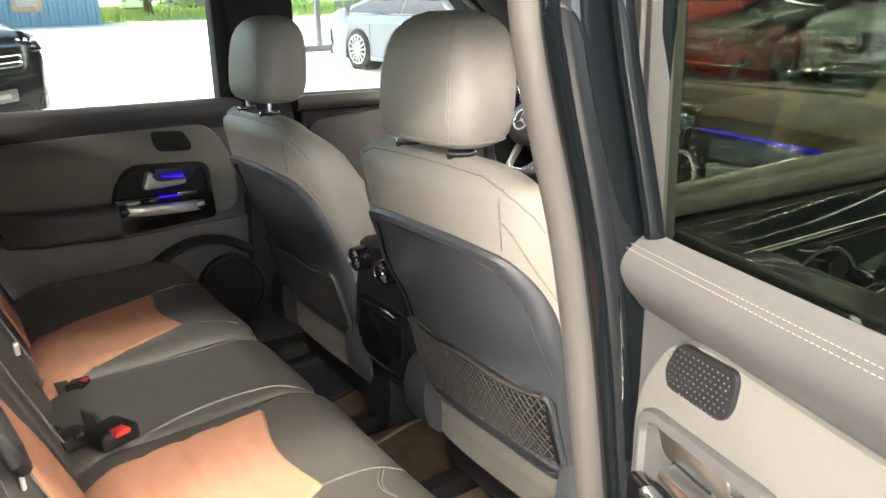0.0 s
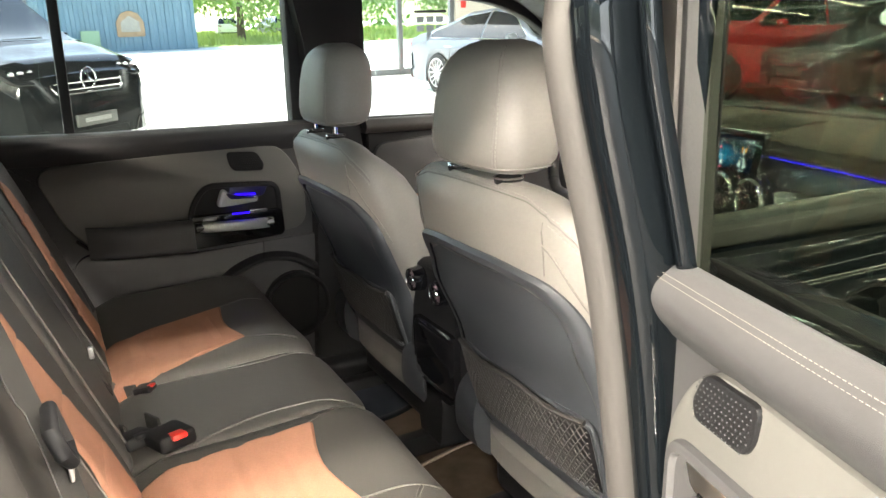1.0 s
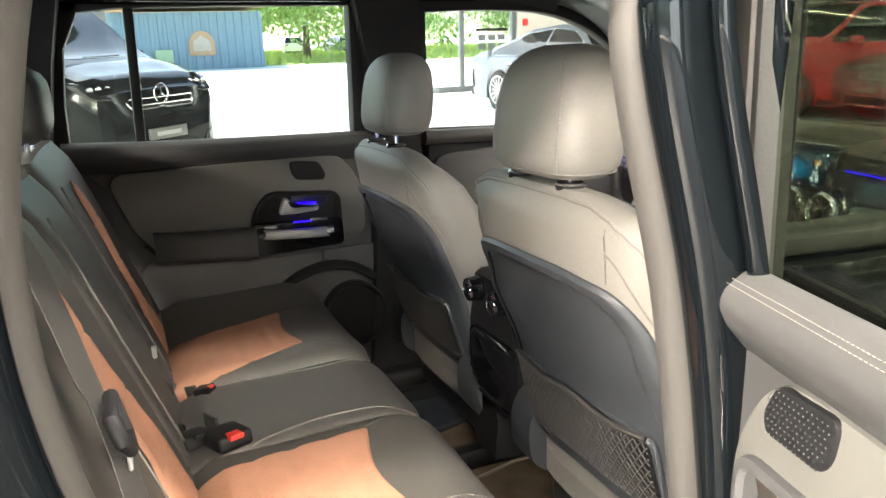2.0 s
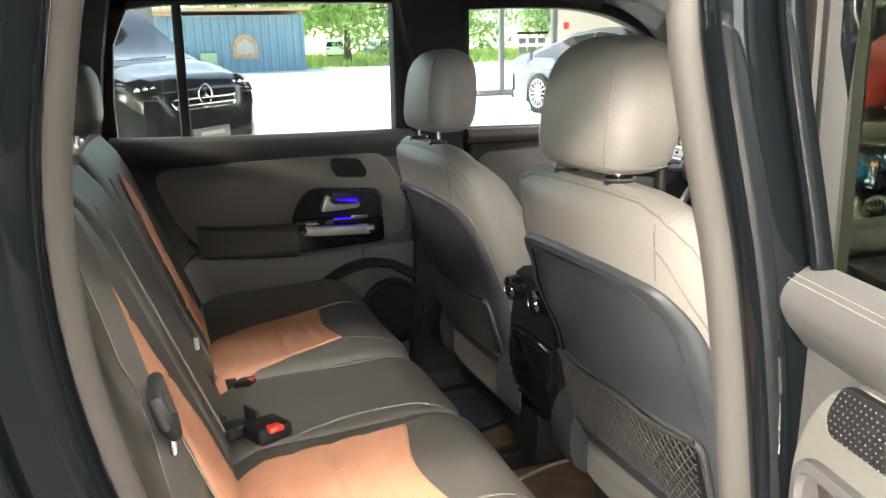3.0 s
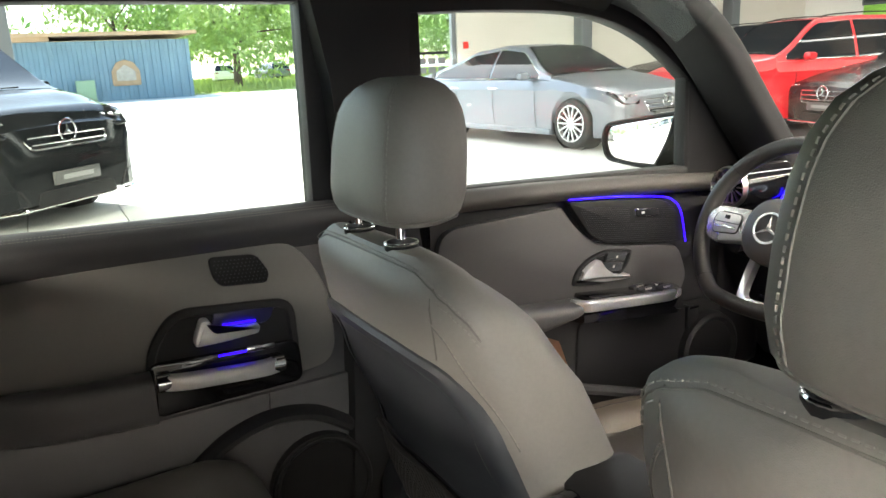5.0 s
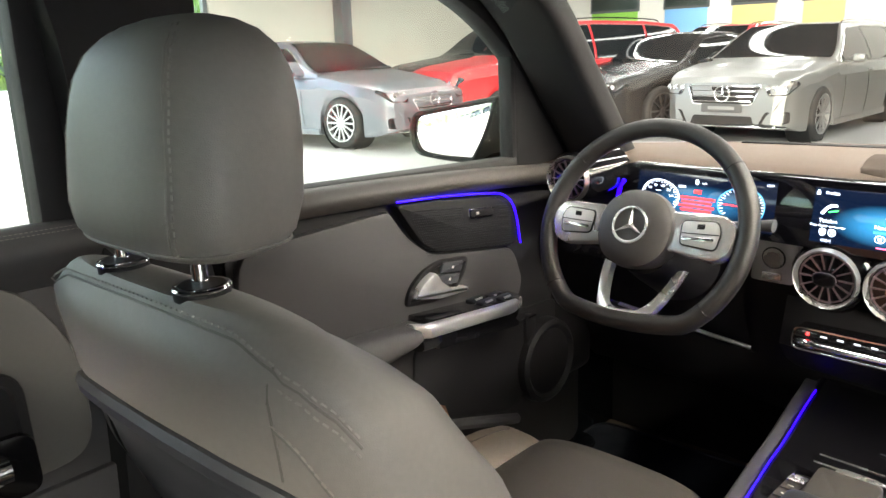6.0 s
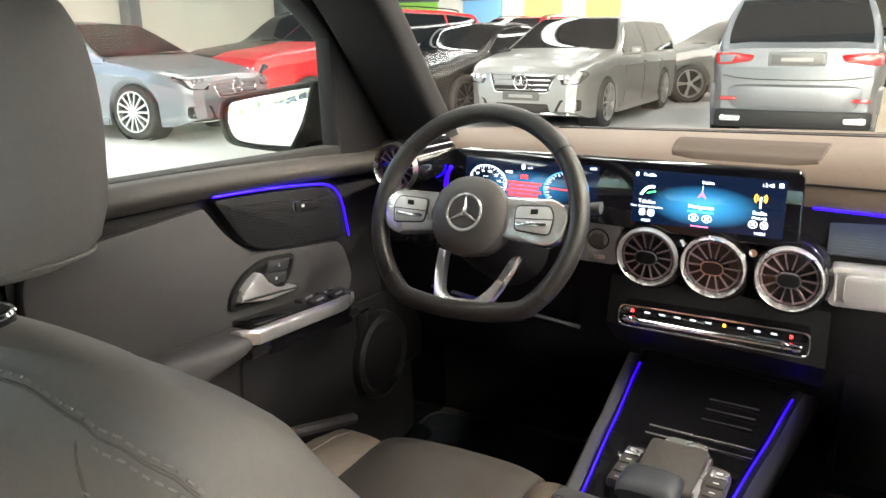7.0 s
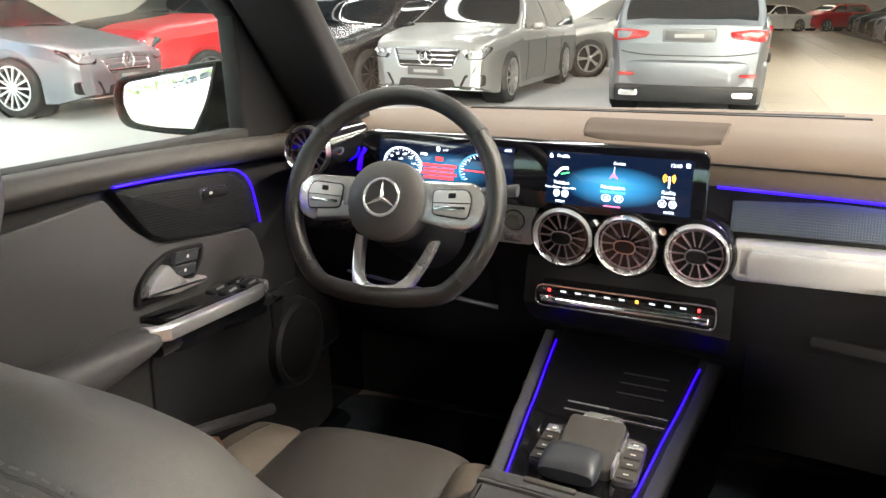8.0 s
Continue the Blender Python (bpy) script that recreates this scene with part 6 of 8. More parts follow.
    fr([(0.09, 1.352), (-0.30, 1.352), (-0.55, 1.348), (-0.665, 1.335)], 0.022, 0.024, BLACKPL)
    fr([(-0.655, 1.345), (-0.705, 1.24), (-0.722, 1.10), (-0.725, 0.98)], 0.03, 0.024, BLACKPL)
    fr([(-0.532, 0.97), (-0.520, 1.345)], 0.012, 0.014, BLACKPL, "window_bar")
    fr([(0.08, 0.955), (-0.72, 0.975)], 0.012, 0.010, RUBBER, "window_seal")
    main = [(0.045, 0.95), (0.048, 1.335), (-0.515, 1.335), (-0.525, 0.965)]
    part("window_pane", prism(main, lambda u, v, d: (s * (0.748 + d), u, v), 0, 0.004, 0.0005), TINT if s < 0 else TINT_DIM, e, shadow=False)
    quarter = [(-0.54, 0.97), (-0.53, 1.335), (-0.66, 1.325), (-0.70, 1.2), (-0.705, 0.975)]
    part("quarter_pane", prism(quarter, lambda u, v, d: (s * (0.748 + d), u, v), 0, 0.004, 0.0005), TINT if s < 0 else TINT_DIM, e, shadow=False)
    part("sill_chrome", box(min(s * 0.79, s * 0.80), max(s * 0.79, s * 0.80), -0.72, 0.09, 0.958, 0.970, 0.003), BLACKPL, e)
    return e


rear_door("rear_door", -1, "closed rear car door with dark grey panels and silver handle")
swung = rear_door("rear_door", 1, "open rear car door with pale grey panel and stitched top")
# swung open by 72.5 degrees and placed to fit the camera's view
R = Matrix.Translation((0.891, -0.074, -0.012)) @ Matrix.Rotation(radians(72.5), 4, "Z") @ Matrix.Translation((-0.72, 0.08, 0))
swung.matrix_basis = R @ Matrix.Translation((0.72, 0.05, 0.25))


def front_door(name, s, label):
    e = empty(name, (s * 0.72, 0.7, 0.25), label, "car door")
    X = 0.70
    rear = 0.0 if s < 0 else -0.20  # the right door's rear edge is moved back to fit the camera's view

    def on(u, v, d):
        return (s * (X - d), u, v)

    body = rpoly([(0.22 + rear, 0.22, 0.03), (0.23 + rear, 0.96, 0.02), (1.17, 0.915, 0.03), (1.19, 0.60, 0.1), (1.17, 0.22, 0.05)], 0.03, 5)
    part("outer_skin", prism(body, lambda u, v, d: (s * (0.80 + d - 0.03 * ((v - 0.6) / 0.4) ** 2), u, v), -0.03, 0.09, 0.02), PAINT, e, "glossy black outer door skin")
    part("carrier", prism(inset(body, 0.01), on, -0.06, 0.0, 0.012), TRIM_LOW, e, "dark door trim")
    low = rpoly([(0.24 + rear, 0.25), (0.24 + rear, 0.66, 0.03), (0.63, 0.655, 0.02), (1.15, 0.62), (1.15, 0.25)], 0.03, 5)
    part("lower_panel", prism(low, on, 0.0, 0.008, 0.004), TRIM_LOW, e)
    top = [(s * 0.695, 0.235 + rear, 0.955), (s * 0.695, 0.55, 0.945), (s * 0.695, 0.85, 0.927), (s * 0.70, 1.15, 0.90)]
    pr = rpoly([(-0.012, -0.018), (0.05, -0.018), (0.05, 0.024), (-0.012, 0.024), (-0.026, 0.003)], 0.010, 4)
    part("top_pad", sweep(smooth_path(top, 6), pr if s > 0 else [(-u, v) for u, v in pr]), BELTLINE, e, "padded brown-grey door top")
    # pale inset running into the armrest; driver's copy has shade in its darker trim
    ins = rpoly([(0.26 + rear, 0.905, 0.05), (0.560, 0.915, 0.01), (0.60, 0.86, 0.05), (0.655, 0.818, 0.05), (0.90, 0.782, 0.03), (0.93, 0.70, 0.03), (0.90, 0.655, 0.02), (0.60, 0.665, 0.02), (0.26 + rear, 0.645, 0.05)], 0.03, 6)
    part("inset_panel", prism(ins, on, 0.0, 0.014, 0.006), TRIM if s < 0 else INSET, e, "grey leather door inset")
    # dark perforated upper panel under the blue light line
    up = rpoly([(0.572, 0.923, 0.010), (0.70, 0.914, 0.3), (0.845, 0.897, 0.03), (0.892, 0.862, 0.04), (0.908, 0.792, 0.014), (0.80, 0.803, 0.2), (0.672, 0.820, 0.04), (0.628, 0.845, 0.04)], 0.02, 6)
    panel = part("upper_panel", prism(up, on, 0.0, 0.020, 0.0025), BLACKPL, e, "dark textured door panel")
    bm = bmesh.new()
    for i in range(60):
        for j in range(24):
            y, z = 0.60 + 0.0052 * i + 0.0026 * (j % 2), 0.825 + 0.0046 * j - 0.0006 * i
            if 0.602 + max(0, (0.905 - z)) * 0.45 < y < 0.885 - max(0, z - 0.86) * 0.6 and z < 0.910 - (y - 0.58) * 0.1 and not (0.742 < y < 0.836 and 0.858 < z < 0.896):
                loft([[on(y + u, z + v, 0.0198 + d) for u, v in ring(0, 0, r, r, 4)] for d, r in ((0, 0.0016), (0.0012, 0.0008))], bm=bm)
    part("relief", bm, SHELL, panel)
    strip = smooth_path([(0.573, 0.929, 0), (0.70, 0.920, 0), (0.83, 0.905, 0), (0.875, 0.890, 0), (0.900, 0.858, 0), (0.915, 0.788, 0)], 5)
    part("ambient_strip", tube([on(p.x, p.y, 0.019) for p in strip], 0.0019, 8, (1, 0, 0)), BLUE, e, "blue ambient light line")
    btn = rpoly([(0.752, 0.868), (0.752, 0.888), (0.825, 0.881), (0.825, 0.862)], 0.009, 4)
    part("memory_button", prism(btn, on, 0.018, 0.025, 0.003), CHROME, panel, "small chrome-edged switch")
    part("button_face", prism(inset(btn, 0.0022), on, 0.02, 0.0268, 0.001), BLACKPL, panel)
    part("button_mark", prism([(0.770, 0.874), (0.770, 0.879), (0.778, 0.8785), (0.778, 0.8735)], on, 0.026, 0.0272, 0.0002), WHITE, panel)
    # armrest: a padded roll that narrows into the pull bar
    rings = []
    for k in range(21):
        y = 0.25 + 0.33 * k / 20
        zt = interp([(0.25, 0.742), (0.45, 0.728), (0.58, 0.716)], y)
        zb = interp([(0.25, 0.655), (0.45, 0.668), (0.56, 0.686), (0.58, 0.694)], y)
        dp = interp([(0.25, 0.050), (0.40, 0.066), (0.54, 0.074), (0.58, 0.062)], y)
        rings.append([on(y, (zt + zb) / 2 + v * (zt - zb) / 2, 0.010 + max(0.0, (u + 1) / 2) * dp) for u, v in ring(0, 0, 1, 1, 28, 2.8)])
    # left armrest darkened as well, its shade given by the colour
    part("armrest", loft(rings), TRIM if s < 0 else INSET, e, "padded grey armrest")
    for dz in (0.0, 0.006):
        part("stitching", stitches([on(0.27 + 0.29 * k / 12, interp([(0.25, 0.738), (0.45, 0.724), (0.58, 0.712)], 0.27 + 0.29 * k / 12) - dz - 0.004, interp([(0.25, 0.040), (0.40, 0.056), (0.54, 0.064), (0.58, 0.054)], 0.27 + 0.29 * k / 12) + dz * 0.7) for k in range(13)], 0.0065, 0.0007), STITCH, e)
    # handle field: a framed recess with the lever and the lock keys
    fld = rpoly([(0.578, 0.738, 0.012), (0.588, 0.768, 0.02), (0.618, 0.792, 0.02), (0.668, 0.806, 0.02), (0.752, 0.796, 0.016), (0.742, 0.768, 0.02), (0.712, 0.738, 0.02), (0.66, 0.728, 0.03)], 0.015, 5)
    control = part("control_field", prism(fld, on, 0.006, 0.0215, 0.004, dish=0.0045), BLACKPL, e, "black recessed handle field")
    lev = rpoly([(0.592, 0.752), (0.606, 0.770), (0.640, 0.790), (0.652, 0.786), (0.664, 0.768), (0.690, 0.748), (0.735, 0.742), (0.730, 0.733), (0.66, 0.736)], 0.005, 3)
    part("door_lever", prism(lev, on, 0.012, 0.034, 0.006), SATIN, control, "satin silver door lever")
    for q in (0, 1):
        u0, v0 = 0.668 - 0.010 * q, 0.781 - 0.021 * q
        lk = rpoly([(u0, v0), (u0 + 0.008, v0 + 0.019), (u0 + 0.064, v0 + 0.011), (u0 + 0.056, v0 - 0.008)], 0.003, 3)
        part("lock_switch", prism(lk, on, 0.010, 0.024, 0.003), SHELL, control, "dark lock button")
        part("lock_mark", prism([(u0 + 0.030, v0 + 0.003), (u0 + 0.031, v0 + 0.008), (u0 + 0.036, v0 + 0.0075), (u0 + 0.035, v0 + 0.0025)], on, 0.022, 0.0246, 0.0003), WHITE, control)
    # switch shelf behind the pull bar
    sh = rpoly([(0.585, 0.0), (0.60, 0.070), (0.84, 0.070), (0.875, 0.045), (0.885, 0.0)], 0.015, 5)
    shelf = part("switch_shelf", prism(sh, lambda u, v, d: (s * (X - v), u, 0.716 - 0.030 * (u - 0.585) / 0.3 + d), -0.050, 0.006, 0.004), PIANO, control, "gloss black switch panel")
    for i in range(2):
        for j in range(2):
            y0, d0 = 0.742 + 0.056 * i, 0.014 + 0.026 * j
            zz = 0.722 - 0.030 * (y0 - 0.565) / 0.3
            part("window_switch", box(min(s * (X - d0), s * (X - d0 - 0.019)), max(s * (X - d0), s * (X - d0 - 0.019)), y0, y0 + 0.042, zz - 0.004, zz + 0.006, 0.003), SHELL, shelf)
            part("switch_edge", box(min(s * (X - d0 - 0.016), s * (X - d0 - 0.020)), max(s * (X - d0 - 0.016), s * (X - d0 - 0.020)), y0 + 0.010, y0 + 0.030, zz + 0.003, zz + 0.0068, 0.001), SATIN, shelf)
    bar = []
    for k in range(15):
        t = k / 14
        y = 0.552 + 0.305 * t
        hh = 0.0125 - 0.0015 * t
        bar.append([on(y, 0.711 - 0.027 * t + v * hh, 0.076 + u * 0.011 - 0.022 * max(0, t - 0.82) / 0.18 - 0.02 * max(0, 0.06 - t) / 0.06) for u, v in ring(0, 0, 1, 1, 18, 4)])
    part("pull_bar", loft(bar), SATIN, control, "satin silver pull bar")
    under = []
    for k in range(9):
        y = 0.57 + 0.29 * k / 8
        z = 0.694 - 0.025 * k / 8
        under.append([on(y, z - 0.014 + v * 0.014, 0.036 + u * 0.034) for u, v in ring(0, 0, 1, 1, 16, 3)])
    part("armrest_base", loft(under), BLACKPL, e)
    # outer handle over a round dish
    def out_at(u, v, d):
        return (s * (0.885 + d), u, v)

    dishr = [[out_at(0.335 + rear + u, 0.890 + v, d) for u, v in ring(0, 0, 0.075 * k, 0.052 * k, 28)] for d, k in ((-0.01, 1.06), (0.006, 1.04), (0.006, 0.96), (-0.012, 0.7), (-0.016, 0.2))]
    dish_ = part("handle_dish", loft(dishr), PAINT, e, "glossy black handle dish")
    hb = smooth_path([out_at(0.240 + rear, 0.897, 0.002), out_at(0.265 + rear, 0.896, 0.030), out_at(0.335 + rear, 0.893, 0.036), out_at(0.410 + rear, 0.890, 0.030), out_at(0.435 + rear, 0.889, 0.002)], 4)
    part("outer_handle", sweep(hb, ring(0, 0, 0.008, 0.015, 14, 2.6), (s, 0, 0)), PAINT, dish_, "glossy black bow handle")
    # lower pocket and speaker
    pk = rpoly([(0.60, 0.655, 0.03), (0.95, 0.63, 0.05), (1.04, 0.50, 0.1), (0.87, 0.42, 0.03), (0.59, 0.51, 0.03)], 0.03, 5)
    part("door_pocket", prism(pk, on, 0.006, 0.014, 0.004), BLACKPL, e, "black door pocket")
    part("pocket_rim", tube([on(0.585, 0.505, 0.03), on(0.72, 0.462, 0.032), on(0.87, 0.412, 0.032)], 0.012, 8, (1, 0, 0)), TRIM, e)
    spk = [[on(1.00 + u, 0.50 + v, d) for u, v in ring(0, 0, r, r, 28)] for d, r in ((0.0, 0.10), (0.03, 0.095), (0.036, 0.085), (0.028, 0.075), (0.030, 0.0))]
    part("speaker", loft(spk), BLACKPL, e, "black round door speaker")
    sw = rpoly([(0.925, 0.560), (0.925, 0.625), (0.96, 0.62), (0.96, 0.555)], 0.006, 3)
    part("tailgate_switch", prism(sw, on, 0.008, 0.022, 0.003), BLACKPL, e, "tailgate switch with chrome ends")
    for z in (0.558, 0.618):
        part("switch_edge", box(min(s * (X - 0.02), s * (X - 0.026)), max(s * (X - 0.02), s * (X - 0.026)), 0.928, 0.957, z, z + 0.005), CHROME, e)
    # window frame, sail panel, pane

    def fr(path, w, t, m, nm="window_frame"):
        part(nm, sweep([(s * 0.735, y, z) for y, z in path], rpoly([(-w, -t), (w, -t), (w, t), (-w, t)], 0.006, 2), (s, 0, 0)), m, e)

    fr([(0.242 + rear, 0.95), (0.247 + rear, 1.32)], 0.016, 0.022, BLACKPL)
    fr([(p.x, p.y) for p in smooth_path([(0.235 + rear, 1.328, 0), (0.45, 1.333, 0), (0.66, 1.322, 0), (0.82, 1.272, 0), (0.95, 1.185, 0), (1.05, 1.08, 0), (1.15, 0.955, 0)], 5)], 0.02, 0.024, BLACKPL)
    fr([(0.955, 0.94), (0.955, 1.18)], 0.011, 0.018, BLACKPL, "window_bar")
    sail = rpoly([(0.955, 0.93), (0.955, 1.17), (1.04, 1.08), (1.15, 0.94)], 0.01, 3)
    part("sail_panel", prism(sail, lambda u, v, d: (s * (0.735 - d), u, v), -0.01, 0.02, 0.006), TRIM_LOW, e, "dark triangular mirror panel")
    fr([(0.235 + rear, 0.972), (0.95, 0.950)], 0.010, 0.022, RUBBER, "window_seal")
    pane = [(0.25 + rear, 0.965), (0.255 + rear, 1.32), (0.66, 1.312), (0.82, 1.262), (0.945, 1.178), (0.945, 0.945)]
    part("window_pane", prism(pane, lambda u, v, d: (s * (0.738 + d), u, v), 0, 0.004, 0.0005), CLEAR, e, shadow=False)
    # wing mirror on the door: rounded outer end, straight slanted inner edge
    mc = (s * 1.015, 1.10, 0.995)

    def mir_at(u, v, d):
        return (s * u, mc[1] - 0.056 + d - 0.072 * (u - 1.015), v)

    outer = rpoly([(1.117, 1.000, 0.05), (1.098, 1.046, 0.05), (0.96, 1.066, 0.2), (0.838, 1.082, 0.012), (0.868, 0.995, 0.1), (0.915, 0.922, 0.02), (1.0, 0.926, 0.1), (1.100, 0.938, 0.05)], 0.03, 6)
    gl = rpoly([(1.090, 1.000, 0.04), (1.076, 1.034, 0.03), (0.96, 1.053, 0.2), (0.852, 1.067, 0.008), (0.882, 0.988, 0.1), (0.910, 0.938, 0.012), (1.0, 0.940, 0.1), (1.074, 0.950, 0.03)], 0.02, 6)
    rings = [[mir_at(u, v, 0.004) for u, v in inset(outer, 0.006)], [mir_at(u, v, -0.004) for u, v in inset(outer, 0.002)], [mir_at(u, v, 0.006) for u, v in outer]]
    for d, k, sh in ((0.035, 1.0, 0.012), (0.07, 0.95, 0.03), (0.10, 0.82, 0.05), (0.125, 0.58, 0.06), (0.135, 0.3, 0.06)):
        rings.append([mir_at(0.975 + (u - 0.975) * k - sh, 1.0 + (v - 1.0) * k, d) for u, v in outer])
    mir = part("mirror_housing", loft(rings), BLACKPL, e, "black wing mirror housing")
    part("mirror_glass", prism(gl, lambda u, v, d: mir_at(u, v, -0.001 - d), 0, 0.004, 0.001), MIRROR, mir, "mirror glass")
    part("mirror_rim", tube([mir_at(u, v, -0.002) for u, v in inset(outer, 0.007)], 0.006, 8, (0, 1, 0), True), BLACKPL, mir)
    part("mirror_foot", loft([[(s * (0.75 + 0.16 * t), 1.12 + u, 0.925 + v) for u, v in ring(0, 0, 0.05, 0.022, 14, 3)] for t in (0, 0.5, 1)]), PAINT, mir)
    return e


front_door("front_door", -1, "closed driver door with blue ambient line and silver switches")
front_door("front_door", 1, "closed black front passenger door seen from outside")

# ---------------------------------------------------------------- dashboard
LEATHER_WHEEL = mat("black_wheel_leather", (0.024, 0.023, 0.022), 0.38, bump=0.3, pattern="leather", grain_scale=700, vary=0.12, vary_scale=20)
SCREEN = mat("screen_glass", (0.004, 0.004, 0.006), 0.06, coat=1.0)


def lit(name, c, p):
    return mat(name, (0.01, 0.01, 0.01), 0.3, emit=c, power=p)


L_WHITE = lit("screen_white", (0.75, 0.85, 1.0), 1.0)
L_DIM = lit("key_white", (0.7, 0.75, 0.8), 0.35)
L_BLUE2 = lit("screen_bright_blue", (0.04, 0.26, 0.55), 0.9)
L_RED = lit("screen_red", (1.0, 0.03, 0.03), 0.9)
L_GREEN = lit("screen_green", (0.05, 0.9, 0.15), 0.9)
L_AMBER = lit("screen_amber", (1.0, 0.35, 0.03), 1.0)
L_PINK = lit("screen_pink", (0.9, 0.12, 0.22), 0.9)


def screen_glow(name, a, b):
    """A lit display whose picture brightens towards its middle."""
    m = bpy.data.materials.new(name)
    m.use_nodes = True
    nt = m.node_tree
    p = nt.nodes["Principled BSDF"]
    p.inputs["Base Color"].default_value = (0.004, 0.004, 0.006, 1)
    p.inputs["Roughness"].default_value = 0.08
    tc = nt.nodes.new("ShaderNodeTexCoord")
    g = nt.nodes.new("ShaderNodeTexGradient")
    g.gradient_type = "SPHERICAL"
    mp = nt.nodes.new("ShaderNodeMapping")
    mp.inputs["Location"].default_value = (-0.5 * 2.6, -0.5, -0.42 * 2.6)
    mp.inputs["Scale"].default_value = (2.6, 1.0, 2.6)
    nt.links.new(tc.outputs["Generated"], mp.inputs["Vector"])
    nt.links.new(mp.outputs["Vector"], g.inputs["Vector"])
    r = nt.nodes.new("ShaderNodeValToRGB")
    r.color_ramp.elements[0].color, r.color_ramp.elements[1].color = (*a, 1), (*b, 1)
    nt.links.new(g.outputs["Fac"], r.inputs["Fac"])
    nt.links.new(r.outputs["Color"], p.inputs["Emission Color"])
    p.inputs["Emission Strength"].default_value = 0.62
    return m


def text(name, body, size, m, parent, mtx):
    """Lettering as a flat mesh."""
    cu = bpy.data.curves.new(name, "FONT")
    cu.body, cu.size, cu.align_x, cu.align_y = body, size, "CENTER", "CENTER"
    tmp = bpy.data.objects.new(name, cu)
    scene.collection.objects.link(tmp)
    dg = bpy.context.evaluated_depsgraph_get()
    me = bpy.data.meshes.new_from_object(tmp.evaluated_get(dg))
    bpy.data.objects.remove(tmp)
    bpy.data.curves.remove(cu)
    me.name = name
    off = OFF.get(parent, Vector())
    me.transform(Matrix.Translation(-off) @ mtx)
    me.materials.clear()
    me.materials.append(m)
    ob = new(name, me)
    ob.parent = parent
    return ob


FACING = mat("blue_grey_facing", (0.10, 0.12, 0.15), 0.30, 0.5, rough_vary=0.05)
dash = empty("dashboard", (0, 1.1, 0.5), "dark dashboard with brown top, twin screens and round vents", "dashboard")
# the dashboard's section, carried across the car: x, then how far it stands back
prof = [(1.40, 0.952), (1.25, 0.962), (1.10, 0.965), (1.02, 0.957), (0.985, 0.940), (0.972, 0.915), (0.975, 0.895)]
top_rows = []
for k in range(25):
    u = -1 + 2 * k / 24
    x = 0.70 * u
    row = []
    for y, z in prof:
        yy = y + 0.10 * (1 - u * u) * (y > 1.2) * 0.6
        row.append((x, yy, z - 0.012 * abs(u) ** 4))
    top_rows.append(row)
bm = loft(top_rows, closed=False)
part("dash_top", bm, DASHTOP, dash, "brown-grey soft dashboard top")
part("dash_seam", tube([(0.70 * (-1 + 2 * k / 24), 0.976, 0.928 - 0.012 * abs(-1 + 2 * k / 24) ** 4) for k in range(25)], 0.002, 6), BLACKPL, dash)
# demister slot and centre speaker lid
part("demister_slot", box(-0.38, 0.38, 1.285, 1.30, 0.958, 0.9645, 0.002), BLACKPL, dash)
part("demister_slot", box(-0.34, 0.34, 1.325, 1.335, 0.956, 0.9625, 0.002), BLACKPL, dash)
lid = []
for k in range(15):
    t = k / 14
    y = 1.0 + 0.17 * t
    hw = (0.112 + 0.016 * t) * (1 - 0.9 * abs(2 * t - 1) ** 14) ** 0.3
    z = interp([(0.985, 0.940), (1.02, 0.957), (1.10, 0.965), (1.25, 0.962)], y) + 0.0025
    lid.append([(0.022 + hw * u, y, z - (0.004 if abs(u) == 1 or k in (0, 14) else 0.0)) for u in (-1, -0.97, -0.6, -0.3, 0, 0.3, 0.6, 0.97, 1)])
part("speaker_lid", loft(lid, closed=False), mat("speaker_mesh", (0.050, 0.038, 0.029), 0.75, spec=0.2, bump=0.5, grain_scale=900, vary=0.12, vary_scale=40), dash, "dark brown centre speaker lid")
# face of the dashboard below the top
part("dash_core", loft([[(x, y, z) for y, z in ((1.36, 0.93), (0.992, 0.925), (0.990, 0.74), (1.00, 0.66), (1.08, 0.52), (1.20, 0.42), (1.36, 0.40))] for x in (-0.70, -0.3, 0.0, 0.3, 0.70)]), BLACKPL, dash, "black dashboard core")
# passenger side: textured panel, blue line, silver trim, glovebox
pan = [(0.155, 0.826), (0.155, 0.890), (0.69, 0.885), (0.69, 0.842)]
fac = part("facing_panel", prism(pan, lambda u, v, d: (u, 0.985 - d - 0.02 * (v - 0.81) / 0.07 * -1, v), -0.01, 0.012, 0.003), FACING, dash, "patterned blue-grey facing")
bm = bmesh.new()
for i in range(128):
    for j in range(14):
        x = 0.162 + 0.0041 * i
        z = 0.829 + 0.030 * (x - 0.155) + (0.058 - 0.039 * (x - 0.155)) * j / 13
        yy = 0.985 - 0.012 + 0.02 * (z - 0.81) / 0.07 - 0.0032 * math.sin(math.pi * (x - 0.155) / 0.535)
        sz = 0.0015
        loft([[(x + u, yy + 0.0012 - d, z + v) for u, v in ring(0, 0, r, r, 4)] for d, r in ((0, sz), (0.0020, sz * 0.4))], bm=bm)
part("relief", bm, mat("facing_relief", (0.30, 0.36, 0.44), 0.25, 0.6, rough_vary=0.05), fac, "fine blue-grey dots")
part("ambient_strip", tube([(0.13, 0.973, 0.894), (0.4, 0.972, 0.892), (0.69, 0.973, 0.886)], 0.0020, 8), BLUE, dash, "blue ambient light line")
o = rpoly([(0.163, 0.753), (0.161, 0.815, 0.012), (0.70, 0.836), (0.70, 0.782)], 0.012, 4)
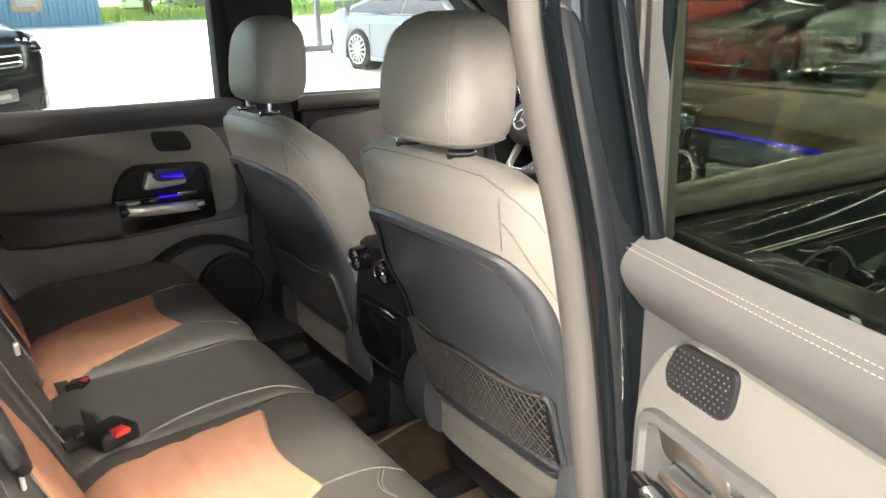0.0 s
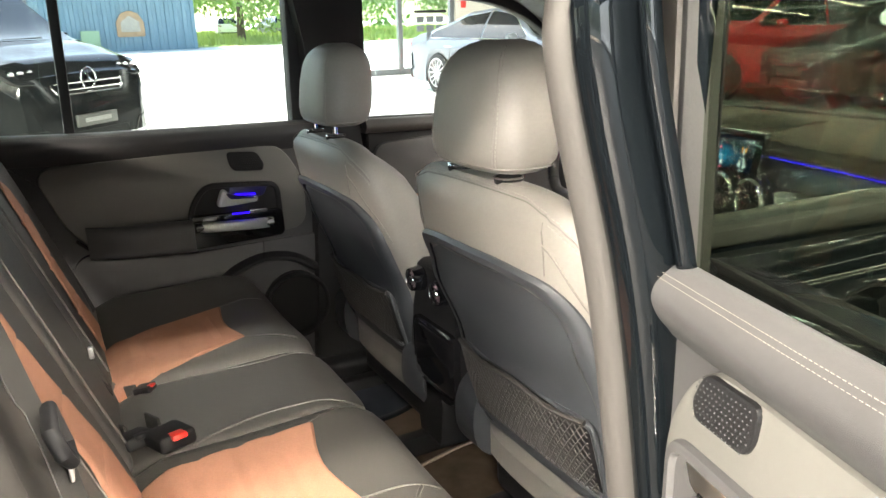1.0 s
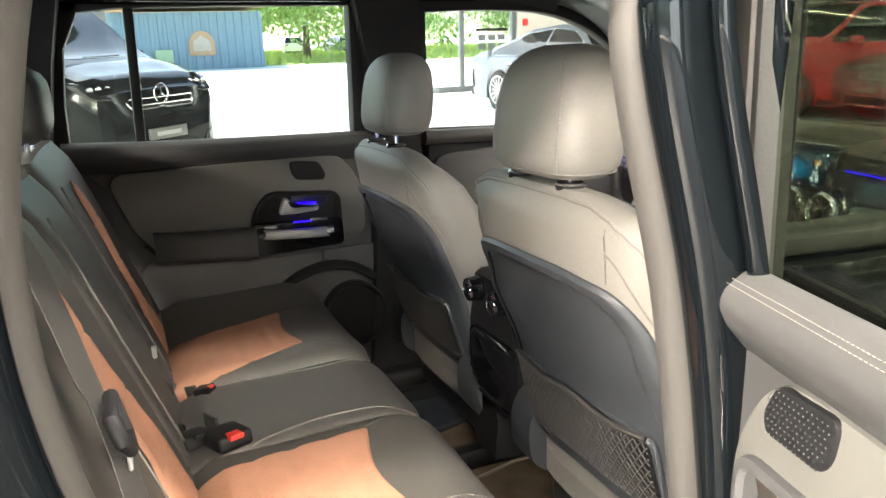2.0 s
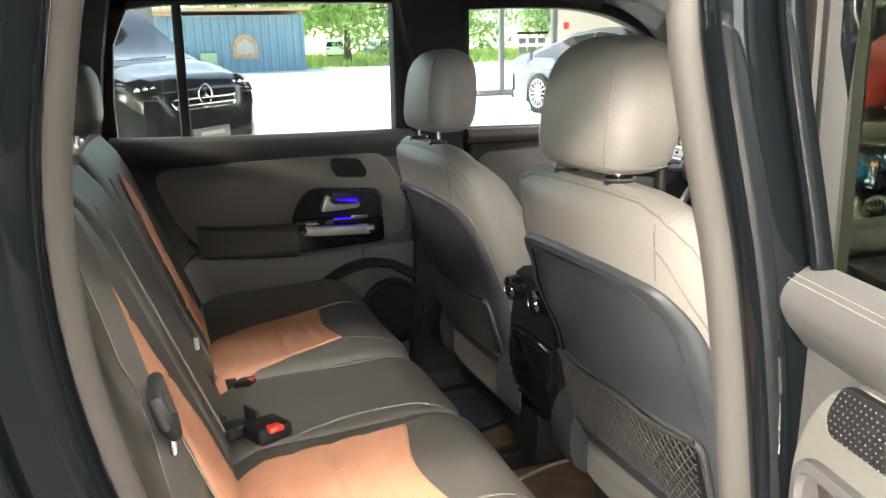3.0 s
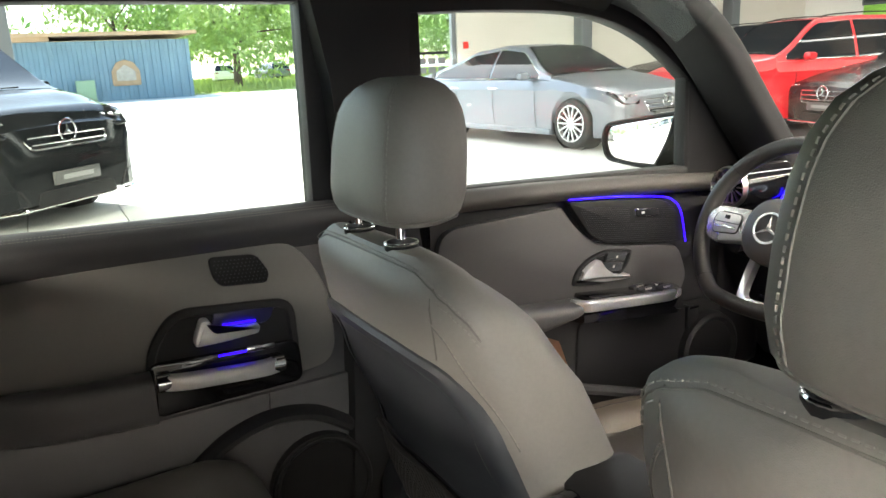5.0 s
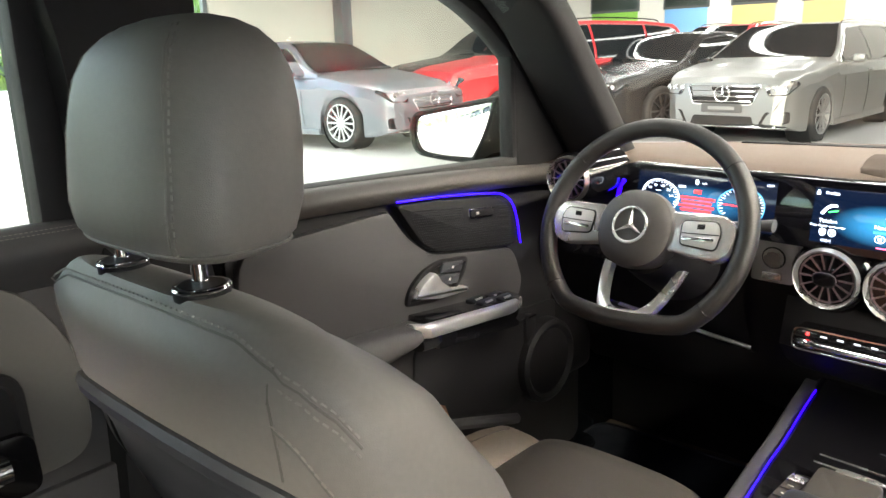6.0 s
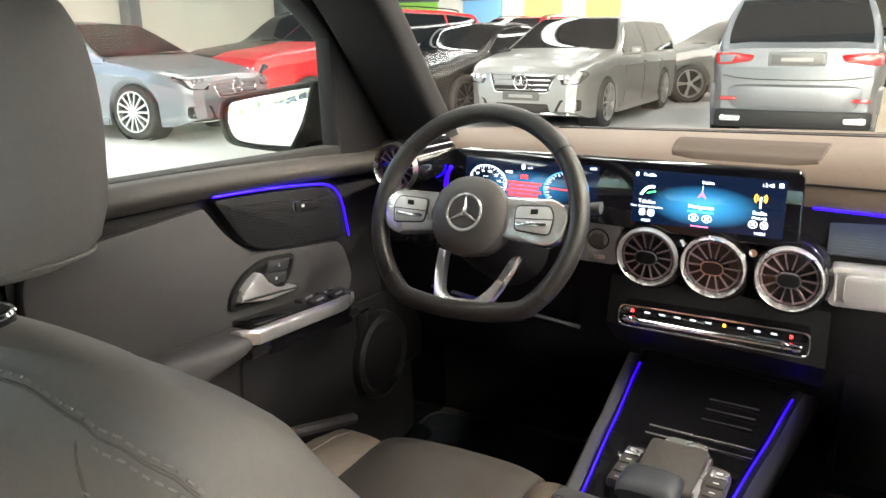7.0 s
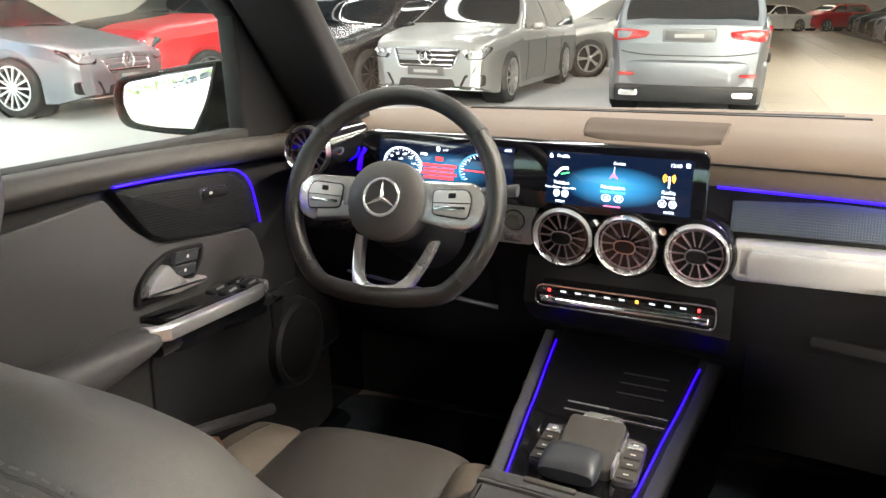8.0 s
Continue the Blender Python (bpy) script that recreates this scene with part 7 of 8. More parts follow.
tr = part("silver_trim", prism(o, lambda u, v, d: (u, 0.975 - d, v), -0.02, 0.016, 0.005, dish=0.004), FASCIA, dash, "brushed silver trim")
o = rpoly([(0.183, 0.763), (0.183, 0.806), (0.70, 0.826), (0.70, 0.792)], 0.012, 4)
part("trim_face", prism(o, lambda u, v, d: (u, 0.955 - d, v), -0.008, 0.006, 0.002), FASCIA, tr)
o = rpoly([(0.20, 0.42), (0.20, 0.728), (0.68, 0.722), (0.68, 0.44)], 0.02, 4)
gb = part("glovebox_lid", prism(o, lambda u, v, d: (u, 1.02 - d + 0.30 * max(0, 0.62 - v), v), -0.02, 0.02, 0.006), BLACKPL, dash, "black glovebox lid")
o = rpoly([(0.29, 0.655), (0.29, 0.675), (0.42, 0.670), (0.42, 0.650)], 0.008, 3)
part("glovebox_handle", prism(o, lambda u, v, d: (u, 1.0 - d, v), 0.0, 0.010, 0.003), TRIM_LOW, gb)

# twin screens under one glass, turned a little


def scr(u, v, d):
    """Screen plane: u across, v up, d towards the seats; it leans back a little."""
    v = v * 0.88 - 0.006
    u = interp([(-0.4, -0.4), (-0.308, -0.308), (-0.285, -0.272), (-0.045, -0.012), (0.005, 0.045), (0.262, 0.262), (0.4, 0.4)], u)
    return (-0.165 + u, 0.968 - d + 0.20 * v, 0.898 + v * 0.98)


o = rpoly([(-0.308, -0.064), (-0.308, 0.063), (0.290, 0.063), (0.290, -0.064)], 0.016, 5)
screen = part("screen_unit", prism(o, scr, -0.02, 0.016, 0.0015), SCREEN, dash, "wide glossy black twin-screen unit")
left = [(-0.285, -0.050), (-0.285, 0.048), (-0.045, 0.048), (-0.045, -0.050)]
right = [(0.005, -0.050), (0.005, 0.048), (0.262, 0.048), (0.262, -0.050)]
part("instrument_display", prism(left, scr, 0.014, 0.0166, 0.0003), screen_glow("cluster_glow", (0.001, 0.003, 0.010), (0.02, 0.13, 0.28)), screen, "lit instrument display")
part("media_display", prism(right, scr, 0.014, 0.0166, 0.0003), screen_glow("media_glow", (0.001, 0.004, 0.013), (0.03, 0.24, 0.50)), screen, "lit media display")
for cx in (-0.232, -0.105):
    ringp = [scr(cx + 0.036 * math.cos(a), -0.004 + 0.036 * math.sin(a), 0.0175) for a in [radians(215 - 250 * k / 30) for k in range(31)]]
    part("dial_ring", tube(ringp, 0.0008, 5, (0, 1, 0)), L_WHITE if cx < -0.2 else L_BLUE2, screen)
    bm = bmesh.new()
    for k in range(27):
        a = radians(215 - 250 * k / 26)
        r0 = 0.031 if k % 2 else 0.029
        sweep([scr(cx + r0 * math.cos(a), -0.004 + r0 * math.sin(a), 0.0175), scr(cx + 0.0345 * math.cos(a), -0.004 + 0.0345 * math.sin(a), 0.0175)], ring(0, 0, 0.0006, 0.0006, 4), (0, 1, 0), bm=bm)
    part("dial_scale", bm, L_WHITE, screen)
    a = radians(205 if cx < -0.2 else 180)
    part("needle", tube([scr(cx + 0.012 * math.cos(a), -0.004 + 0.012 * math.sin(a), 0.018), scr(cx + 0.030 * math.cos(a), -0.004 + 0.030 * math.sin(a), 0.018)], 0.0011, 5), L_RED, screen)
TX = Matrix.Rotation(radians(90 - 11), 4, "X")


def scr_text(body, u, v, size, m):
    return text("screen_text", body, size, m, screen, Matrix.Translation(scr(u, v, 0.0178)) @ TX)


def bar_on(u0, u1, v0, v1, m, nm="screen_mark", d=0.0176):
    return part(nm, prism([(u0, v0), (u0, v1), (u1, v1), (u1, v0)], scr, d - 0.001, d, 0.0001), m, screen)


for k, n in enumerate(("40", "60", "80", "100", "120", "140")):
    a = radians(168 - 32 * k)
    scr_text(n, -0.232 + 0.0235 * math.cos(a), -0.004 + 0.0235 * math.sin(a), 0.0062, L_WHITE)
scr_text("km/h", -0.232, 0.008, 0.005, L_WHITE)
scr_text("0", -0.172, 0.034, 0.014, L_WHITE)
scr_text("km/h", -0.162, 0.033, 0.005, L_WHITE)
scr_text("12:45", -0.062, 0.042, 0.006, L_WHITE)
for k in range(4):
    bar_on(-0.195 + 0.003 * (k % 2), -0.145 - 0.004 * (k % 2), -0.002 - 0.0085 * k, 0.003 - 0.0085 * k, L_RED)
bar_on(-0.175, -0.165, 0.010, 0.018, L_RED)
bar_on(-0.180, -0.165, -0.044, -0.037, L_GREEN)
bar_on(-0.155, -0.147, -0.044, -0.036, L_WHITE)
bar_on(-0.141, -0.133, -0.044, -0.036, L_BLUE2)
bar_on(-0.198, -0.188, 0.020, 0.024, L_WHITE)
bar_on(-0.118, -0.095, -0.006, -0.004, L_RED)
# media display: three columns
scr_text("Profile", 0.047, 0.040, 0.0075, L_WHITE)
scr_text("Suche", 0.137, 0.034, 0.0075, L_WHITE)
scr_text("12:45", 0.222, 0.038, 0.0075, L_WHITE)
home = [(0.012, 0.036), (0.012, 0.041), (0.0165, 0.045), (0.021, 0.041), (0.021, 0.036)]
part("home_sign", prism(home, scr, 0.0168, 0.0176, 0.0002), L_WHITE, screen)
bar_on(0.242, 0.252, 0.036, 0.043, L_WHITE)
for u, t1, t2 in ((0.045, "Telefon", "Kein Gerät verbunden"), (0.130, "Navigation", ""), (0.212, "Radio", "FM/DAB")):
    scr_text(t1, u, -0.010, 0.0085, L_WHITE)
    if t2:
        scr_text(t2, u, -0.019, 0.0055, L_WHITE)
    else:
        bar_on(u - 0.018, u + 0.018, -0.021, -0.017, L_BLUE2)
    for q in (-0.009, 0.009):
        ringp = [scr(u + q + 0.0062 * math.cos(a), -0.030 + 0.0062 * math.sin(a), 0.0172) for a in [2 * math.pi * k / 16 for k in range(16)]]
        part("round_sign", tube(ringp, 0.0006, 4, (0, 1, 0), True), L_WHITE, screen)
        bar_on(u + q - 0.0025, u + q + 0.0025, -0.0325, -0.0275, L_WHITE)
scr_text("HIGH", 0.045, -0.045, 0.006, L_WHITE)
scr_text("HIGH", 0.215, -0.045, 0.006, L_WHITE)
bar_on(0.118, 0.142, -0.046, -0.044, L_PINK)
arrow = [(0.124, 0.006), (0.130, 0.018), (0.136, 0.006), (0.130, 0.0095)]
part("arrow_sign", prism(arrow, scr, 0.0168, 0.0178, 0.0002), L_PINK, screen)
part("road_sign", tube([scr(0.130, 0.018, 0.0172), scr(0.131, 0.028, 0.0172)], 0.0005, 4), L_WHITE, screen)
ph = [scr(0.030 + 0.028 * t, 0.002 + 0.016 * t + 0.006 * math.sin(math.pi * t), 0.0172) for t in (0, 0.2, 0.4, 0.6, 0.8, 1.0)]
part("receiver_sign", tube(ph, 0.0022, 6, (0, 1, 0)), L_WHITE, screen)
part("receiver_line", tube([scr(0.044, 0.006, 0.0172), scr(0.060, 0.010, 0.0172)], 0.0012, 5, (0, 1, 0)), L_GREEN, screen)
part("mast_sign", tube([scr(0.212, -0.002, 0.0172), scr(0.212, 0.018, 0.0172)], 0.0013, 5, (0, 1, 0)), L_WHITE, screen)
for s in (-1, 1):
    for r in (0.006, 0.010):
        ar = [scr(0.212 + s * r * math.cos(a), 0.015 + r * math.sin(a), 0.0172) for a in [radians(-45 + 22.5 * k) for k in range(5)]]
        part("wave_sign", tube(ar, 0.0009, 4, (0, 1, 0)), L_AMBER, screen)


def vent(cx, cy, cz, parent, R=0.048, ring_mat=None, deep=0.05):
    """A round air vent: chrome ring, copper-coloured turbine vanes, hub with a grip."""
    v = part("air_vent", loft([[(cx + u, cy + d, cz + w) for u, w in ring(0, 0, r, r, 40)] for d, r in ((deep, R * 1.10), (-0.004, R * 1.10), (-0.012, R * 1.04))]), PIANO, parent, "round turbine air vent")
    part("chrome_ring", loft([[(cx + u, cy + d, cz + w) for u, w in ring(0, 0, r, r, 40)] for d, r in ((0.0, R * 1.03), (-0.020, R * 1.02), (-0.026, R * 0.97), (-0.022, R * 0.90), (0.0, R * 0.86))], caps=False), ring_mat or SILVER, v, "satin chrome vent ring")
    part("throat", loft([[(cx + u, cy + d, cz + w) for u, w in ring(0, 0, r, r, 32)] for d, r in ((0.002, R * 0.86), (0.010, R * 0.84), (0.012, 0.001))], caps=False), BLACKPL, v)
    bm = bmesh.new()
    for k in range(14):
        a = 2 * math.pi * k / 14
        ca, sa = math.cos(a), math.sin(a)
        p0, p1 = (cx + ca * R * 0.30, cy - 0.008, cz + sa * R * 0.30), (cx + ca * R * 0.85, cy - 0.012, cz + sa * R * 0.85)
        sweep([p0, p1], [(-0.0010, -0.006), (0.0010, -0.006), (0.0010, 0.006), (-0.0010, 0.006)], (0, 1, 0), bm=bm)
    part("vane_ring", bm, ROSE, v, "copper-tinted turbine vanes")
    part("inner_ring", loft([[(cx + u, cy + d, cz + w) for u, w in ring(0, 0, r, r, 32)] for d, r in ((-0.002, R * 0.86), (-0.013, R * 0.84), (-0.012, R * 0.78), (0.0, R * 0.77))], caps=False), ROSE, v)
    part("hub", loft([[(cx + u, cy + d, cz + w) for u, w in ring(0, 0, r, r * 0.62, 24, 2.6)] for d, r in ((0.0, R * 0.36), (-0.022, R * 0.36), (-0.026, R * 0.30))]), PIANO, v)
    part("hub_rim", tube([(cx + u, cy - 0.024, cz + w) for u, w in ring(0, 0, R * 0.34, R * 0.22, 24, 2.6)], 0.0018, 6, (0, 1, 0), True), CHROME, v)
    return v


for vx in (-0.102, 0.0, 0.109):
    vent(vx, 0.945, 0.794, dash, 0.048, RING)
driver_vent = vent(-0.575, 0.950, 0.925, dash, 0.045, None, 0.14)
# gloss black housing behind the vents
for vx in (-0.102, 0.0, 0.109):
    part("vent_housing", loft([[(vx + u, y, 0.791 + w) for u, w in ring(0, 0, r, r, 32)] for y, r in ((1.0, 0.062), (0.955, 0.060), (0.948, 0.054))]), PIANO, dash, "gloss black vent housing")
for vx in (-0.051, 0.055):
    part("housing_stud", loft([[(vx + u, y, 0.821 + w) for u, w in ring(0, 0, 0.006, 0.006, 10)] for y in (0.96, 0.945)]), CHROME, dash)
# start button plate
o = rpoly([(-0.234, 0.755), (-0.225, 0.830), (-0.156, 0.830), (-0.162, 0.757)], 0.008, 3)
sp = part("start_plate", prism(o, lambda u, v, d: (u, 0.975 - d, v), -0.02, 0.006, 0.004), FASCIA, dash, "satin silver start button plate")
part("start_button", loft([[(-0.193 + u, y, 0.803 + w) for u, w in ring(0, 0, 0.017, 0.017, 24)] for y in (0.972, 0.962, 0.960)]), SILVER, sp)
part("start_ring", tube([(-0.193 + u, 0.962, 0.803 + w) for u, w in ring(0, 0, 0.018, 0.018, 24)], 0.0015, 6, (0, 1, 0), True), BLACKPL, sp)
part("lower_switch", box(-0.212, -0.180, 0.962, 0.972, 0.762, 0.776, 0.003), RING, sp)
# climate strip
o = rpoly([(-0.142, 0.672), (-0.142, 0.705), (0.146, 0.716), (0.146, 0.682)], 0.012, 4)


def cl(u, v, d):
    return (u, 0.925 - d + 0.35 * (v - 0.68), v)


def along(u):
    """Rise of the strip towards the passenger."""
    return 0.036 * (u + 0.142)


cs = part("climate_panel", prism(o, cl, -0.03, 0.008, 0.004), PIANO, dash, "gloss black climate control strip")
part("climate_rim", tube([cl(u, v, 0.008) for u, v in o], 0.0018, 6, (0, 1, 0), True), CHROME, cs)
part("switch_bar", loft([[cl(u, 0.683 + along(u) + w, 0.010 + d) for d, w in ring(0, 0, 0.006, 0.0052, 14)] for u in (-0.106, 0.108)]), CHROME, cs, "chrome rocker bar")
part("bar_groove", tube([cl(u, 0.6885 + along(u), 0.0135) for u in (-0.106, 0.108)], 0.0008, 6, (0, 1, 0)), BLACKPL, cs)
for u in (-0.120, 0.122):
    part("temperature_rocker", loft([[cl(u + q, 0.684 + along(u) + w * f, 0.011 + d * f) for d, w in ring(0, 0, 0.0065, 0.0062, 14)] for q, f in ((-0.013, 0.8), (-0.011, 1.0), (0.011, 1.0), (0.013, 0.8))]), CHROME, cs)
for k in range(11):
    u = -0.12 + 0.024 * k
    m = L_AMBER if k == 6 else (L_RED if k in (0, 10) else L_DIM)
    w, h = (0.0022, 0.0022) if k in (0, 6, 10) else (0.0045, 0.0011)
    v = 0.6975 + along(u)
    part("key_mark", prism([(u - w, v - h), (u - w, v + h), (u + w, v + h), (u + w, v - h)], cl, 0.007, 0.0105, 0.0002), m, cs)
# lower dash between strip and console
part("console_riser", loft([[(x, y, z) for x in (-0.17, -0.15, 0.15, 0.17)] for y, z in ((0.972, 0.74), (0.945, 0.66), (0.985, 0.62), (1.06, 0.575))], closed=False), BLACKPL, dash, "black centre stack")
# knee panel, light switch, vent strip
part("knee_panel", loft([[(x, y, z) for y, z in ((0.985, 0.90), (0.955, 0.80), (0.965, 0.70), (1.02, 0.60), (1.10, 0.55))] for x in (-0.69, -0.45, -0.24)], closed=False), BLACKPL, dash, "black knee panel")
part("knee_trim", tube([(-0.52, 0.955, 0.655), (-0.36, 0.95, 0.640), (-0.22, 0.955, 0.632)], 0.004, 6), SILVER, dash)
o = rpoly([(-0.60, 0.745), (-0.60, 0.80), (-0.50, 0.795), (-0.50, 0.74)], 0.01, 3)
ls = part("light_switch_panel", prism(o, lambda u, v, d: (u, 0.957 - d, v), -0.02, 0.008, 0.003), PIANO, dash, "black light switch panel")
part("light_switch", loft([[(-0.575 + u, y, 0.77 + w) for u, w in ring(0, 0, 0.018, 0.018, 20)] for y in (0.95, 0.93)]), BLACKPL, ls)
part("ambient_strip", tube([(-0.487, 0.962, 0.868), (-0.482, 0.960, 0.890), (-0.470, 0.958, 0.912)], 0.004, 8), BLUE, dash, "blue ambient light line")
part("dash_end", box(-0.70, -0.62, 0.95, 1.10, 0.42, 0.91, 0.03, 3), BLACKPL, dash)
# side demister grille at the pillar foot
part("pillar_grille", loft([[(-0.655 + u, 1.13 + 0.02 * d, 0.955 + w + d) for u, w in ring(0, 0, 0.03, 0.02, 16)] for d in (0, 0.01)]), BLACKPL, dash)



def slant_to_view(ob, flat):
    """Shears the dashboard to fit the camera's view: its passenger end comes nearer to the seats than its middle."""
    off = OFF.get(dash)
    for v in ob.data.vertices:
        x, y = v.co.x + off.x, v.co.y + off.y
        if flat:
            v.co.x += 0.085 * (x - 0.125)
            v.co.y += 0.005 - 0.2 * x
        else:
            g = (0.005 - 0.2 * max(x, -0.45)) * max(0.0, min(1.0, (1.42 - y) / 0.32))
            v.co.x += (x - 0.132) * g / (y + 0.216)
            v.co.y += g


for ob in dash.children_recursive:
    if ob is not driver_vent and ob.parent is not driver_vent:
        slant_to_view(ob, ob is screen or ob.parent is screen)

# ---------------------------------------------------------------- steering wheel
wheel = empty("steering_wheel", (-0.357, 0.79, 0.877), "black leather flat-bottomed steering wheel with silver spokes", "steering wheel")
WC = Vector((-0.357, 0.805, 0.877))
TL = radians(24)
WU, WN = Vector((0, math.sin(TL), math.cos(TL))), Vector((0, -math.cos(TL), math.sin(TL)))


def wp(u, v, d=0.0):
    return WC + Vector((u, 0, 0)) + WU * v + WN * d


rim = []
for k in range(72):
    a = 2 * math.pi * k / 72
    x, y = 0.176 * math.cos(a), 0.176 * math.sin(a)
    if y < -0.140:
        y = -0.140 - (abs(y) - 0.140) * 0.35
    rim.append(wp(x, y, -0.012))
rb = sweep(rim, ring(0, 0, 0.0155, 0.0170, 18), WN, True)
part("rim", rb, LEATHER_WHEEL, wheel, "black leather rim")
for k in (8, 28, 44, 64):
    a = 2 * math.pi * k / 72
    p = rim[k]
    t = (rim[(k + 1) % 72] - rim[k - 1]).normalized()
    part("rim_seam", tube([p + (t.cross(WN)).normalized() * 0.0158 * math.cos(q) + WN * 0.0183 * math.sin(q) for q in [2 * math.pi * i / 16 for i in range(16)]], 0.0008, 4, t, True), BLACKPL, wheel)
hubr = [[wp(u * k, v * k - 0.002, d) for u, v in ring(0, 0, 0.066, 0.066, 40, 2.2)] for d, k in ((-0.04, 0.9), (-0.005, 1.0), (0.010, 0.97), (0.019, 0.82), (0.022, 0.5), (0.022, 0.3))]
part("airbag_cover", loft(hubr), mat("airbag_skin", (0.062, 0.058, 0.056), 0.5, bump=0.2, grain_scale=900, vary=0.08, vary_scale=20), wheel, "round black airbag cover")
bm = bmesh.new()
ringp = [wp(0.029 * math.cos(a), 0.029 * math.sin(a), 0.026) for a in [2 * math.pi * k / 32 for k in range(32)]]
tube(ringp, 0.0025, 6, WN, True, bm)
for k in range(3):
    a = math.pi / 2 + 2 * math.pi * k / 3
    tip = wp(0.028 * math.cos(a), 0.028 * math.sin(a), 0.026)
    b1, b2 = wp(-0.0045 * math.sin(a), 0.0045 * math.cos(a), 0.025), wp(0.0045 * math.sin(a), -0.0045 * math.cos(a), 0.025)
    vs = [bm.verts.new(p) for p in (tip, b1, b2, wp(0, 0, 0.031))]
    for f in ((0, 1, 3), (0, 3, 2), (0, 2, 1), (1, 2, 3)):
        bm.faces.new([vs[i] for i in f])
part("badge", bm, RING, wheel, "round chrome badge")
for s in (-1, 1):
    o = rpoly([(s * 0.050, 0.034), (s * 0.142, 0.036), (s * 0.164, 0.014), (s * 0.158, -0.026), (s * 0.136, -0.040), (s * 0.050, -0.030)], 0.012, 4)
    sp = part("spoke", prism(o, lambda u, v, d: wp(u, v, d - 0.012), -0.008, 0.016, 0.006), RING, wheel, "silver spoke with thumb keys")
    o = rpoly([(s * 0.078, 0.020), (s * 0.134, 0.023), (s * 0.142, 0.008), (s * 0.138, -0.022), (s * 0.080, -0.018)], 0.008, 3)
    part("pad_gap", tube([wp(u, v, 0.0045) for u, v in o], 0.0016, 6, WN, True), BLACKPL, sp)
    part("key_pad", prism(o, lambda u, v, d: wp(u, v, d - 0.012), 0.014, 0.019, 0.003), FASCIA, sp, "silver key pad")
    part("key_bar", prism(rpoly([(s * 0.084, -0.012), (s * 0.134, -0.010), (s * 0.134, -0.004), (s * 0.084, -0.006)], 0.002, 2), lambda u, v, d: wp(u, v, d - 0.012), 0.018, 0.023, 0.001), CHROME, sp)
    part("key_mark", prism(rpoly([(s * 0.104, 0.008), (s * 0.116, 0.009), (s * 0.116, 0.017), (s * 0.104, 0.016)], 0.001, 2), lambda u, v, d: wp(u, v, d - 0.012), 0.018, 0.0205, 0.001), BLACKPL, sp)
    part("key_groove", tube([wp(s * 0.080, 0.0, 0.0075), wp(s * 0.140, 0.002, 0.0075)], 0.0008, 4, WN), BLACKPL, sp)
# lower spoke: a broad U-shaped band
outer = smooth_path([(-0.074, -0.052, -0.050), (-0.069, -0.080, -0.038), (-0.058, -0.115, -0.022), (-0.046, -0.140, -0.010), (-0.026, -0.150, -0.006), (0.026, -0.150, -0.006), (0.046, -0.140, -0.010), (0.058, -0.115, -0.022), (0.069, -0.080, -0.038), (0.074, -0.052, -0.050)], 5)
inner = smooth_path([(-0.058, -0.056, -0.050), (-0.052, -0.082, -0.038), (-0.042, -0.110, -0.022), (-0.032, -0.126, -0.010), (-0.018, -0.133, -0.006), (0.018, -0.133, -0.006), (0.032, -0.126, -0.010), (0.042, -0.110, -0.022), (0.052, -0.082, -0.038), (0.058, -0.056, -0.050)], 5)
band = []
for a, b in zip(outer, inner):
    m = (a + b) / 2
    band.append([wp(a.x, a.y, a.z - 0.016), wp(a.x, a.y, a.z - 0.003), wp(a.x * 0.93 + b.x * 0.07, a.y * 0.93 + b.y * 0.07, a.z), wp(m.x, m.y, a.z + 0.002), wp(a.x * 0.07 + b.x * 0.93, a.y * 0.07 + b.y * 0.93, a.z), wp(b.x, b.y, a.z - 0.003), wp(b.x, b.y, a.z - 0.016)])
part("lower_spoke", loft(band), RING, wheel, "satin silver U-shaped lower spoke")
part("column", loft([[wp(u, v - 0.02, d) for u, v in ring(0, 0, r, r, 24)] for d, r in ((-0.04, 0.05), (-0.10, 0.06), (-0.20, 0.07))]), BLACKPL, wheel)
# stalks
for s in (-1, 1):
    st = smooth_path([wp(s * 0.04, 0.02, -0.06), wp(s * 0.12, 0.03, -0.06), wp(s * 0.195, 0.038, -0.055)], 5)
    part("stalk", loft([[p + Vector((0, a, b)) for a, b in ring(0, 0, r, r * 0.8, 14)] for p, r in zip(st, [0.007 + 0.006 * k / len(st) for k in range(len(st))])]), TRIM, wheel, "grey column stalk")
# pedal
pd = empty("pedal", (-0.18, 1.18, 0.35), "dark brake pedal in the footwell", "pedal")
part("pad", box(-0.23, -0.13, 1.16, 1.18, 0.33, 0.40, 0.012, 3), SHELL, pd)
part("arm", box(-0.19, -0.17, 1.18, 1.22, 0.36, 0.55, 0.006), BLACKPL, pd)

# ---------------------------------------------------------------- centre console
con = empty("centre_console", (0, 0.7, 0.2), "gloss black centre console with blue light lines", "console")


def cz(y):
    return interp([(0.40, 0.505), (0.66, 0.516), (0.85, 0.530), (1.0, 0.560), (1.08, 0.575)], y)


def cc(y):
    """Middle and half width of the console's deck."""
    t = (y - 0.60) / 0.48
    return -0.034 + 0.033 * t + 0.020 * max(0.0, t - 0.48), 0.083 + 0.055 * t


